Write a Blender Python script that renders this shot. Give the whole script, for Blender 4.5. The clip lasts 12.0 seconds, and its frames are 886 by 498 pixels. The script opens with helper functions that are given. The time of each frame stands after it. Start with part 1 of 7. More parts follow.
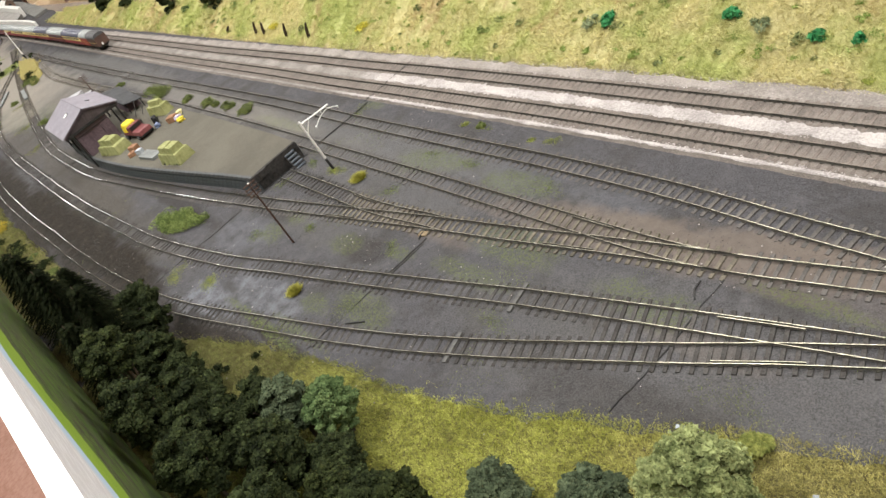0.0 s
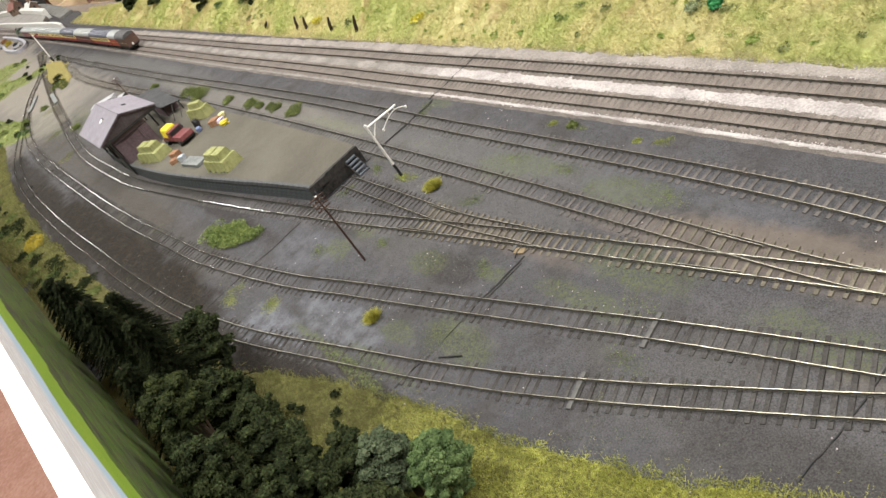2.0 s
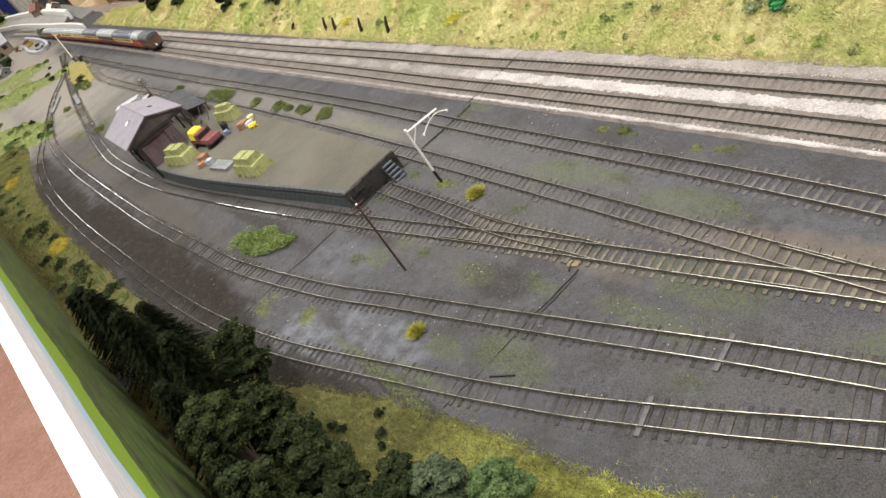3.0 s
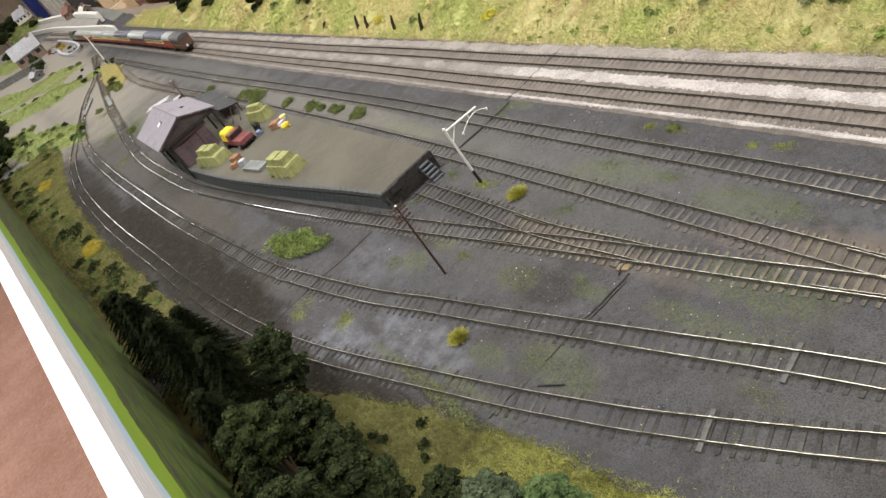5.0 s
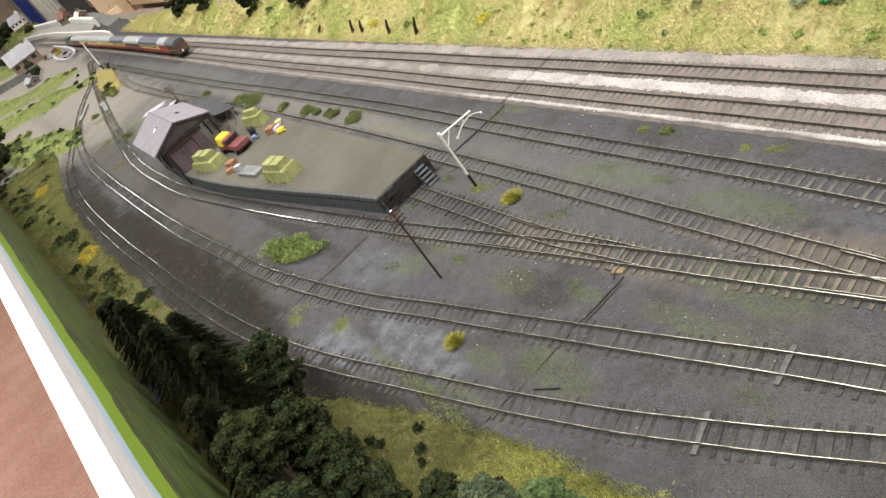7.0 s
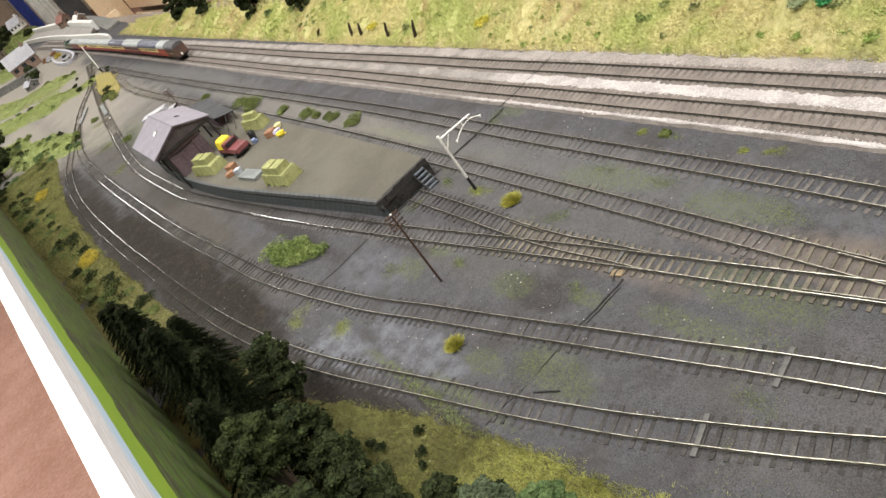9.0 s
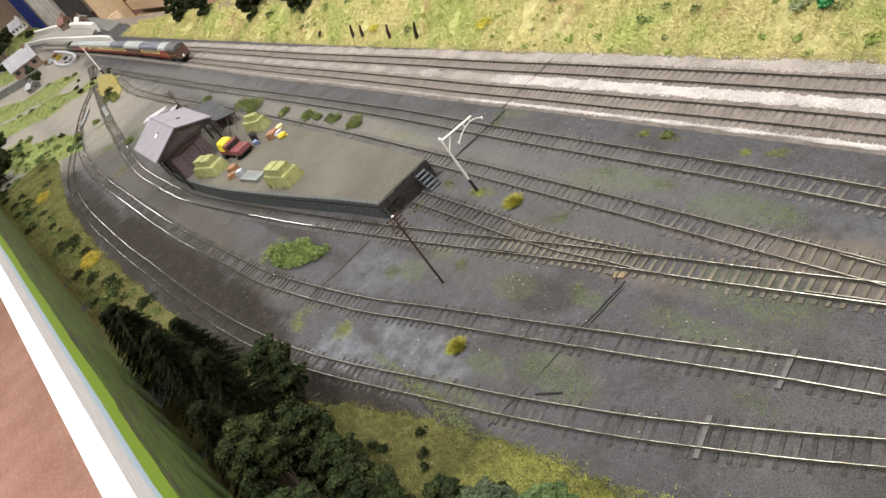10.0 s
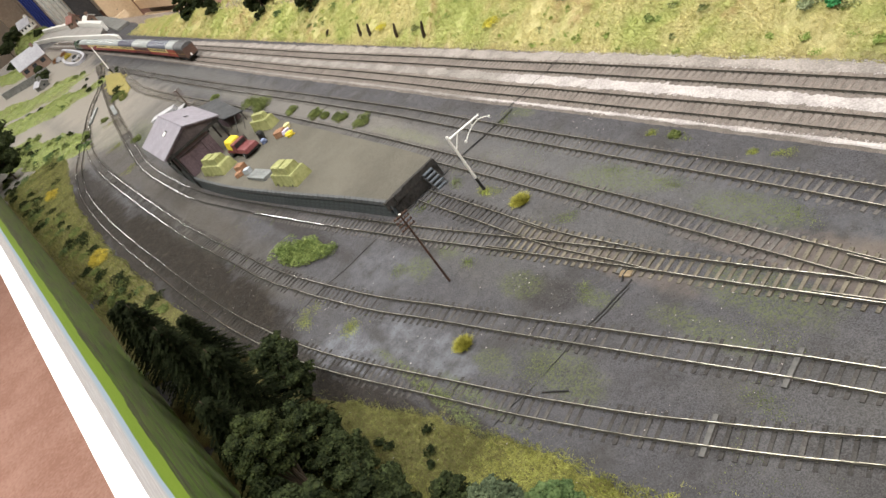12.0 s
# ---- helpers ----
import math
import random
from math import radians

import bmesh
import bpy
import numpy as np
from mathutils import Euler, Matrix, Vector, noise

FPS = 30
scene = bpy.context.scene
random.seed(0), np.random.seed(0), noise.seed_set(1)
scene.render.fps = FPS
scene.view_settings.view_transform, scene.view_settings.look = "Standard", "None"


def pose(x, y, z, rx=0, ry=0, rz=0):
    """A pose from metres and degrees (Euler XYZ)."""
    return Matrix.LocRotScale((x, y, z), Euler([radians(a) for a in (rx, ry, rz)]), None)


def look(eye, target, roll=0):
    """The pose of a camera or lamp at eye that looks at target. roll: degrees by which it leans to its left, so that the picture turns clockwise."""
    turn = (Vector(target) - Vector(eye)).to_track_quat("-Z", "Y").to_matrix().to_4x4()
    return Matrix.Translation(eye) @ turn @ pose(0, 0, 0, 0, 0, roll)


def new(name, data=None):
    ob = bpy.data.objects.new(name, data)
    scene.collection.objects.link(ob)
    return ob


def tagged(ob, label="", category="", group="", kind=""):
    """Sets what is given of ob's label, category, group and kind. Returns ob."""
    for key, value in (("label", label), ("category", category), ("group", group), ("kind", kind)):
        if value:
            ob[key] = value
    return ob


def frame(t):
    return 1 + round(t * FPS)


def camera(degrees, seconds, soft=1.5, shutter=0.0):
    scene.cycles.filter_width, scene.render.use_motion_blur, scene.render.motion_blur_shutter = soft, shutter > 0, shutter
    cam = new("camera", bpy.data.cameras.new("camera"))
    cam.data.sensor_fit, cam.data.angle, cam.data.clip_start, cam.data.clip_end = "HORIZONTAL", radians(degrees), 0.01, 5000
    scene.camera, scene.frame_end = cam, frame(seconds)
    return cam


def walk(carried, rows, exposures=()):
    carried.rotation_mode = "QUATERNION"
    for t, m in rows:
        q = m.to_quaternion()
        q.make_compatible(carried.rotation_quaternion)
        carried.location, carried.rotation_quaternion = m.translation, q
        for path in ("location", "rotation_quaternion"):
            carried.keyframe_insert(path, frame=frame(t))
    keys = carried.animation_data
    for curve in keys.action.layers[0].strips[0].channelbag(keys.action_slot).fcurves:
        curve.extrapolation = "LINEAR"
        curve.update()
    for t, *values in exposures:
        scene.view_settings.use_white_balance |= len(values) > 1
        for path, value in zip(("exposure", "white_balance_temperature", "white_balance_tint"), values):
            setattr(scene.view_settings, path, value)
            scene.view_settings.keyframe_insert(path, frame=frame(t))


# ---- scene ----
cam = camera(56.2, 12.0, soft=1.5)
PATH = [
    (0, (0.8899, -0.2596, 0.3971), (-0.7069, 0.3176, -0.6599), -32.79),
    (0.5, (0.8641, -0.2571, 0.3947), (-0.7394, 0.2977, -0.6641), -33.59),
    (1, (0.8384, -0.2564, 0.3964), (-0.7750, 0.2837, -0.6549), -34.31),
    (1.5, (0.8016, -0.2591, 0.3946), (-0.8157, 0.2697, -0.6565), -34.88),
    (2, (0.7739, -0.2608, 0.3945), (-0.8473, 0.2654, -0.6517), -34.98),
    (2.5, (0.7491, -0.2616, 0.3952), (-0.8767, 0.2599, -0.6463), -34.94),
    (3, (0.7302, -0.2657, 0.3965), (-0.9103, 0.2390, -0.6301), -35.05),
    (5, (0.7025, -0.2662, 0.3926), (-0.9705, 0.1915, -0.6031), -36.12),
    (5.5, (0.7021, -0.2664, 0.3914), (-0.9691, 0.1944, -0.6060), -36.15),
    (6, (0.7037, -0.2650, 0.3918), (-0.9645, 0.1982, -0.6096), -36.23),
    (6.5, (0.7049, -0.2640, 0.3939), (-0.9642, 0.2027, -0.6042), -36.29),
    (7, (0.7045, -0.2638, 0.3938), (-0.9670, 0.2009, -0.6012), -36.48),
    (9, (0.7062, -0.2635, 0.3965), (-0.9653, 0.2042, -0.5971), -36.66),
    (9.5, (0.7058, -0.2631, 0.3961), (-0.9686, 0.2025, -0.5937), -36.73),
    (10, (0.7058, -0.2641, 0.3970), (-0.9677, 0.2048, -0.5926), -36.64),
    (10.5, (0.7065, -0.2644, 0.3962), (-0.9713, 0.2016, -0.5875), -36.68),
    (11, (0.7070, -0.2643, 0.3967), (-0.9730, 0.1974, -0.5855), -36.74),
    (11.5, (0.7078, -0.2651, 0.3979), (-0.9728, 0.1954, -0.5837), -36.66),
    (12, (0.7073, -0.2654, 0.3977), (-0.9733, 0.1917, -0.5854), -36.68),
]
walk(cam, [(t, look(eye, target, roll)) for t, eye, target, roll in PATH], [(0, -0.03), (0.5, 0.06), (2, 0.02), (3, 0.0), (4.2, -0.1), (5, -0.17), (6, 0.0), (7, 0.02), (9, 0.02), (12, 0.02)])

# ---------------------------------------------------------------- light
world = bpy.data.worlds.new("hall_air")
scene.world = world
world.use_nodes = True
world.node_tree.nodes["Background"].inputs[0].default_value = (0.75, 0.8, 0.9, 1)
world.node_tree.nodes["Background"].inputs[1].default_value = 0.02


def tube_light(x, y, z, length, width, watts, turn=0.0, colour=(0.975, 0.975, 0.93)):
    """An unseen fluorescent ceiling panel that shines down."""
    data = bpy.data.lights.new("ceiling_lamp", "AREA")
    data.shape, data.size, data.size_y, data.energy, data.color = "RECTANGLE", length, width, watts, colour
    ob = new("ceiling_lamp", data)
    ob.matrix_basis = pose(x, y, z, 0, 0, turn)
    return ob


tube_light(-0.3, -0.75, 2.45, 1.5, 0.5, 92)
# unseen fill, added to brighten the near right end
tube_light(2.0, -0.6, 2.45, 1.5, 0.5, 52)
tube_light(-1.1, 1.5, 2.45, 1.5, 0.4, 60, 90)
# unseen fill, added to brighten the scenic board's inner face
tube_light(1.3, 1.7, 2.45, 1.5, 0.5, 98)
tube_light(-3.6, -1.3, 2.45, 1.5, 0.5, 96)
tube_light(-10.1, -0.1, 2.45, 1.5, 1.0, 150)
tube_light(-6.6, 0.7, 2.45, 1.2, 0.3, 60)

# ---------------------------------------------------------------- materials


class Nodes:
    def __init__(self, name):
        self.mat = bpy.data.materials.new(name)
        self.mat.use_nodes = True
        self.kept = {}
        self.t = self.mat.node_tree
        self.b = self.t.nodes["Principled BSDF"]
        self.pos = self.t.nodes.new("ShaderNodeTexCoord").outputs["Object"]

    def put(self, kind, **values):
        n = self.t.nodes.new(kind)
        for k, v in values.items():
            if k in n.inputs:
                n.inputs[k].default_value = v
        return n

    def link(self, a, b):
        self.t.links.new(a, b)

    def noise(self, scale, detail=4.0, rough=0.6, where=None):
        """Noise over the object's own space; the same noise asked for twice is one node."""
        key = (scale, detail, rough)
        if where is None and key in self.kept:
            return self.kept[key]
        n = self.put("ShaderNodeTexNoise", Scale=scale, Detail=detail, Roughness=rough)
        self.link(where or self.pos, n.inputs["Vector"])
        if where is None:
            self.kept[key] = n.outputs["Fac"]
        return n.outputs["Fac"]

    def ramp(self, fac, lo, hi):
        n = self.put("ShaderNodeMapRange")
        n.interpolation_type = "SMOOTHSTEP"
        n.inputs["From Min"].default_value, n.inputs["From Max"].default_value = lo, hi
        self.link(fac, n.inputs["Value"])
        return n.outputs["Result"]

    def mix(self, fac, a, b):
        n = self.t.nodes.new("ShaderNodeMix")
        n.data_type = "RGBA"
        for sock, v in ((n.inputs[0], fac), (n.inputs[6], a), (n.inputs[7], b)):
            if isinstance(v, (tuple, float, int)):
                sock.default_value = v
            else:
                self.link(v, sock)
        return n.outputs[2]

    def plan(self, axis):
        """One coordinate of the object's own space."""
        if axis not in self.kept:
            n = self.t.nodes.new("ShaderNodeSeparateXYZ")
            self.link(self.pos, n.inputs[0])
            for k in "XYZ":
                self.kept[k] = n.outputs[k]
        return self.kept[axis]

    def maths(self, op, a, b=0.0, c=0.0):
        n = self.t.nodes.new("ShaderNodeMath")
        n.operation = op
        for sock, v in ((n.inputs[0], a), (n.inputs[1], b), (n.inputs[2], c)):
            if isinstance(v, (float, int)):
                sock.default_value = v
            else:
                self.link(v, sock)
        return n.outputs[0]

    def near(self, x, y, rx, ry, wobble=0.35, scale=25.0):
        """One inside a ragged ellipse on the plan, nought outside it."""
        across = self.maths("MULTIPLY_ADD", self.plan("X"), 1 / rx, -x / rx)
        along = self.maths("MULTIPLY_ADD", self.plan("Y"), 1 / ry, -y / ry)
        v = self.maths("SQRT", self.maths("MULTIPLY_ADD", across, across, self.maths("MULTIPLY", along, along)))
        d = self.maths("ADD", v, self.maths("MULTIPLY", self.maths("SUBTRACT", self.noise(scale, 6.0, 0.7), 0.5), wobble * 4))
        return self.ramp(d, 1.15, 0.55)

    def patches(self, rows, wobble, scale):
        """The strongest of several ragged ellipses (x, y, rx, ry, strength) at each place."""
        most = None
        for x, y, rx, ry, k in rows:
            one = self.maths("MULTIPLY", self.near(x, y, rx, ry, wobble, scale), k)
            most = one if most is None else self.maths("MAXIMUM", most, one)
        return most

    def bump(self, height, dist, strength=1.0):
        n = self.put("ShaderNodeBump", Distance=dist, Strength=strength)
        self.link(height, n.inputs["Height"])
        self.link(n.outputs[0], self.b.inputs["Normal"])

    def end(self, colour, rough=0.8, metal=0.0, spec=0.3):
        if isinstance(colour, tuple):
            self.b.inputs["Base Color"].default_value = colour
        else:
            self.link(colour, self.b.inputs["Base Color"])
        if isinstance(rough, float):
            self.b.inputs["Roughness"].default_value = rough
        else:
            self.link(rough, self.b.inputs["Roughness"])
        self.b.inputs["Metallic"].default_value = metal
        self.b.inputs["Specular IOR Level"].default_value = spec
        return self.mat


def rgb(*c):
    return (*c, 1.0)


def plain(name, a, b, fine=400.0, coarse=40.0, rough=0.7, metal=0.0, bump=0.0003, spec=0.3, per=0.0):
    """A two-colour material with grain at two scales; per: how far pieces differ from one another."""
    n = Nodes(name)
    f = n.ramp(n.maths("ADD", n.maths("MULTIPLY", n.noise(fine), 0.5), n.maths("MULTIPLY", n.noise(coarse), 0.5)), 0.35, 0.65)
    c = n.mix(f, a, b)
    if per:
        info = n.t.nodes.new("ShaderNodeObjectInfo")
        geo = n.t.nodes.new("ShaderNodeNewGeometry")
        r = n.maths("FRACT", n.maths("ADD", info.outputs["Random"], geo.outputs["Random Per Island"]))
        h = n.t.nodes.new("ShaderNodeHueSaturation")
        n.link(n.maths("ADD", n.maths("MULTIPLY", r, per), 1.0 - per / 2), h.inputs["Value"])
        n.link(c, h.inputs["Color"])
        c = h.outputs[0]
    if bump:
        n.bump(n.noise(fine, 6.0, 0.7), bump)
    return n.end(c, rough, metal, spec)


def ground_material():
    """Ash and cinders with moss, pale chalky dust and rust-stained earth."""
    n = Nodes("cinder_ground")
    fine, mid, wide = n.noise(900, 5, 0.75), n.noise(110, 6, 0.65), n.noise(14, 5, 0.6)
    c = n.mix(n.ramp(fine, 0.37, 0.63), rgb(0.049, 0.0474, 0.0515), rgb(0.097, 0.0945, 0.102))
    c = n.mix(n.maths("MULTIPLY", n.ramp(mid, 0.45, 0.75), 0.4), c, rgb(0.127, 0.124, 0.132))
    c = n.mix(n.maths("MULTIPLY", n.ramp(wide, 0.46, 0.66), 0.6), c, rgb(0.05, 0.0465, 0.044))
    c = n.mix(n.maths("MULTIPLY", n.ramp(n.noise(32, 5, 0.65), 0.52, 0.68), 0.4), c, rgb(0.115, 0.112, 0.118))
    c = n.mix(n.maths("MULTIPLY", n.ramp(n.noise(240, 6, 0.75), 0.58, 0.66), 0.5), c, rgb(0.024, 0.022, 0.024))
    c = n.mix(n.maths("MULTIPLY", n.ramp(n.noise(1500, 3, 0.6), 0.66, 0.74), 0.5), c, rgb(0.2, 0.2, 0.21))
    chalk = n.noise(60, 6, 0.75)
    mask = n.patches(((0.125, -0.17, 0.09, 0.024, 0.5), (0.045, -0.212, 0.07, 0.022, 0.6), (0.02, -0.235, 0.05, 0.012, 0.4), (0.4, 0.06, 0.07, 0.015, 0.25), (-0.03, -0.13, 0.07, 0.03, 0.25), (0.15, 0.06, 0.3, 0.03, 0.15)), 0.35, 25.0)
    c = n.mix(n.maths("MULTIPLY", mask, n.ramp(chalk, 0.28, 0.8)), c, rgb(0.27, 0.285, 0.33))
    mask = n.patches(((0.42, 0.024, 0.14, 0.02, 0.6), (0.2, -0.03, 0.12, 0.014, 0.5), (0.58, 0.052, 0.12, 0.02, 0.8), (0.66, 0.03, 0.1, 0.014, 0.25), (0.5, 0.04, 0.16, 0.02, 0.8), (0.62, 0.056, 0.1, 0.02, 0.85), (0.58, 0.026, 0.08, 0.01, 0.35), (0.37, 0.016, 0.12, 0.01, 0.5), (0.575, -0.035, 0.06, 0.012, 0.45)), 0.35, 25.0)
    c = n.mix(mask, c, n.mix(mid, rgb(0.115, 0.094, 0.08), rgb(0.2, 0.167, 0.145)))
    # paler grey areas; the last lifts the brightness at the near right end
    mask = n.patches(((-0.1, 0.05, 0.42, 0.05, 0.45), (0.12, 0.0, 0.2, 0.035, 0.3), (-0.5, 0.05, 0.4, 0.035, 0.5), (-1.5, 0.06, 0.9, 0.05, 0.65), (0.1, -0.075, 0.14, 0.03, 0.3), (0.62, -0.07, 0.28, 0.09, 0.35)), 0.3, 20)
    c = n.mix(mask, c, n.mix(n.ramp(fine, 0.36, 0.64), rgb(0.085, 0.082, 0.08), rgb(0.17, 0.166, 0.163)))
    soot = n.mix(n.ramp(fine, 0.34, 0.66), rgb(0.009, 0.0072, 0.006), rgb(0.04, 0.034, 0.029))
    soot = n.mix(n.maths("MULTIPLY", n.ramp(n.noise(48, 6, 0.75), 0.5, 0.7), 0.5), soot, rgb(0.066, 0.058, 0.046))
    mask = n.patches(((-0.5, -0.2, 0.25, 0.022, 0.35), (0.12, -0.232, 0.09, 0.011, 0.85), (0.03, -0.25, 0.08, 0.012, 0.8), (-0.4, -0.31, 0.3, 0.02, 0.6), (-0.85, -0.335, 0.3, 0.02, 0.5), (-1.15, -0.305, 0.25, 0.045, 0.8), (-0.92, -0.305, 0.3, 0.04, 0.95), (-0.62, -0.284, 0.3, 0.052, 1.0), (-0.38, -0.264, 0.26, 0.05, 1.0), (-0.2, -0.252, 0.15, 0.044, 1.0), (-0.12, -0.256, 0.1, 0.034, 0.9), (-0.08, -0.282, 0.24, 0.02, 0.95), (0.0, -0.266, 0.15, 0.012, 0.8), (0.15, -0.217, 0.1, 0.01, 0.5), (0.19, -0.078, 0.05, 0.02, 0.45), (0.58, -0.1, 0.14, 0.03, 0.4), (-0.35, -0.138, 0.3, 0.016, 0.55), (-0.05, -0.085, 0.12, 0.012, 0.45), (0.07, -0.25, 0.09, 0.013, 0.95), (0.17, -0.222, 0.08, 0.01, 0.8), (0.26, -0.197, 0.07, 0.006, 0.5), (-0.25, -0.3, 0.22, 0.022, 0.9), (-0.6, -0.322, 0.3, 0.02, 0.9), (-1.05, -0.335, 0.35, 0.03, 0.95), (-1.4, -0.3, 0.25, 0.03, 0.8), (0.135, -0.234, 0.12, 0.015, 0.9), (0.22, -0.201, 0.09, 0.009, 0.8)), 0.32, 30)
    c = n.mix(mask, c, soot)
    mask = n.patches(((-0.75, -0.2, 0.5, 0.05, 0.55), (-1.2, -0.22, 0.4, 0.05, 0.5), (-0.3, -0.2, 0.25, 0.03, 0.3)), 0.3, 12)
    c = n.mix(mask, c, n.mix(n.ramp(fine, 0.3, 0.7), rgb(0.06, 0.053, 0.044), rgb(0.115, 0.103, 0.087)))
    moss = n.noise(420, 4, 0.8)
    mask = n.patches(((0.13, 0.045, 0.04, 0.02, 1.0), (0.17, -0.198, 0.1, 0.007, 1.5), (0.27, -0.13, 0.05, 0.02, 1.0), (0.36, -0.02, 0.06, 0.014, 1.0), (0.5, -0.02, 0.035, 0.016, 1.0), (0.616, 0.022, 0.05, 0.008, 1.0), (0.535, -0.017, 0.025, 0.014, 1.0), (0.29, 0.05, 0.05, 0.02, 1.0), (-1.25, -0.12, 0.25, 0.05, 1.0), (-1.6, -0.17, 0.3, 0.05, 1.0), (-2.3, -0.16, 0.3, 0.06, 1.0), (-2.8, -0.08, 0.3, 0.05, 1.0), (0.02, -0.11, 0.03, 0.015, 1.0), (0.16, -0.08, 0.03, 0.015, 1.0), (0.206, -0.15, 0.025, 0.014, 1.0), (0.245, -0.065, 0.022, 0.01, 1.0), (0.035, -0.078, 0.022, 0.012, 1.0), (0.344, -0.055, 0.06, 0.012, 1.0), (0.36, -0.008, 0.06, 0.014, 1.0), (-0.244, 0.045, 0.1, 0.012, 1.0), (0.17, 0.057, 0.05, 0.014, 1.0), (0.318, 0.055, 0.035, 0.014, 1.0), (0.22, -0.181, 0.06, 0.006, 1.2), (0.53, -0.025, 0.03, 0.014, 1.0), (-0.07, 0.115, 0.03, 0.01, 1.0)), 0.4, 60)
    c = n.mix(n.maths("MULTIPLY", n.maths("MULTIPLY", mask, n.ramp(moss, 0.42, 0.6)), 0.6), c, rgb(0.115, 0.138, 0.052))
    # dry sandy track beyond the shed
    mask = n.patches(((-1.5, -0.06, 0.5, 0.08, 0.35), (-2.7, -0.12, 1.3, 0.16, 0.95), (-4.2, -0.2, 1.6, 0.4, 0.95), (-2.2, -0.35, 0.7, 0.1, 0.9), (-0.6, 0.045, 0.6, 0.03, 0.3)), 0.3, 8)
    c = n.mix(mask, c, n.mix(mid, rgb(0.2, 0.18, 0.155), rgb(0.32, 0.292, 0.255)))
    edge = n.maths("ADD", n.plan("X"), n.maths("MULTIPLY", n.maths("SUBTRACT", n.noise(5, 5, 0.7), 0.5), 0.9))
    side = n.maths("ADD", n.plan("Y"), n.maths("MULTIPLY", n.maths("SUBTRACT", n.noise(14, 5, 0.7), 0.5), 0.12))
    dusty = n.maths("MULTIPLY", n.ramp(edge, -1.35, -1.75), n.ramp(side, 0.05, -0.02))
    c = n.mix(n.maths("MULTIPLY", dusty, 0.6), c, n.mix(mid, rgb(0.2, 0.182, 0.16), rgb(0.31, 0.288, 0.258)))
    n.bump(n.maths("ADD", n.maths("ADD", fine, n.noise(240, 6, 0.75)), n.maths("MULTIPLY", mid, 2.0)), 0.0012, 1.0)
    return n.end(c, 0.9, 0.0, 0.08)


def grass_sheet(name, a, b, c2, bare):
    """Matted grass with bare patches."""
    n = Nodes(name)
    c = n.mix(n.ramp(n.noise(600, 5, 0.8), 0.3, 0.7), a, b)
    c = n.mix(n.maths("MULTIPLY", n.ramp(n.noise(30, 5, 0.6), 0.42, 0.62), 0.8), c, c2)
    c = n.mix(n.maths("MULTIPLY", n.ramp(n.noise(70, 6, 0.7), 0.6, 0.72), 0.7), c, bare)
    c = n.mix(n.maths("MULTIPLY", n.ramp(n.noise(7, 5, 0.65), 0.5, 0.62), 0.45), c, bare)
    n.bump(n.noise(700, 5, 0.8), 0.002)
    return n.end(c, 0.9, 0.0, 0.1)


def board_material():
    """The painted scenic board: dark hills, a bright lime ridge, pale sky."""
    n = Nodes("painted_backscene")
    sep = n.t.nodes.new("ShaderNodeSeparateXYZ")
    n.link(n.pos, sep.inputs[0])
    m = n.t.nodes.new("ShaderNodeMapping")
    m.inputs["Scale"].default_value = (2.5, 1, 30)
    n.link(n.pos, m.inputs["Vector"])
    streak = n.noise(3, 6, 0.7, m.outputs[0])
    m2 = n.t.nodes.new("ShaderNodeMapping")
    m2.inputs["Scale"].default_value = (9, 1, 130)
    n.link(n.pos, m2.inputs["Vector"])
    streak2 = n.noise(3, 6, 0.75, m2.outputs[0])
    c = n.mix(n.ramp(streak, 0.4, 0.58), rgb(0.045, 0.043, 0.032), rgb(0.08, 0.145, 0.024))
    c = n.mix(n.maths("MULTIPLY", n.ramp(streak2, 0.47, 0.58), 0.85), c, rgb(0.13, 0.118, 0.092))
    c = n.mix(n.maths("MULTIPLY", n.ramp(n.noise(2.2, 5, 0.7, m2.outputs[0]), 0.53, 0.59), 0.8), c, rgb(0.13, 0.23, 0.03))
    c = n.mix(n.maths("MULTIPLY", n.ramp(streak2, 0.64, 0.7), 0.7), c, rgb(0.3, 0.31, 0.09))
    c = n.mix(n.maths("MULTIPLY", n.ramp(n.noise(160, 3, 0.6), 0.68, 0.74), 0.7), c, rgb(0.02, 0.025, 0.015))
    # the skyline drops towards the near end
    z = n.maths("ADD", sep.outputs["Z"], n.maths("MULTIPLY", n.maths("MAXIMUM", n.maths("SUBTRACT", sep.outputs["X"], 0.3), 0.0), 0.15))
    ridge = n.maths("ADD", z, n.maths("MULTIPLY", n.maths("SUBTRACT", n.noise(7, 5, 0.65), 0.5), 0.03))
    sky = n.maths("ADD", z, n.maths("MULTIPLY", n.maths("SUBTRACT", n.noise(5, 4, 0.55), 0.5), 0.008))
    c = n.mix(n.ramp(ridge, 0.149, 0.152), c, n.mix(streak, rgb(0.19, 0.34, 0.03), rgb(0.34, 0.48, 0.07)))
    c = n.mix(n.ramp(sky, 0.178, 0.1805), c, rgb(0.5, 0.66, 0.86))
    c = n.mix(n.ramp(sky, 0.184, 0.196), c, n.mix(n.ramp(streak2, 0.45, 0.6), rgb(0.7, 0.68, 0.74), rgb(0.82, 0.81, 0.87)))
    n.bump(n.noise(300, 5, 0.7), 0.0005)
    return n.end(c, 0.55, 0.0, 0.4)


GROUND = ground_material()


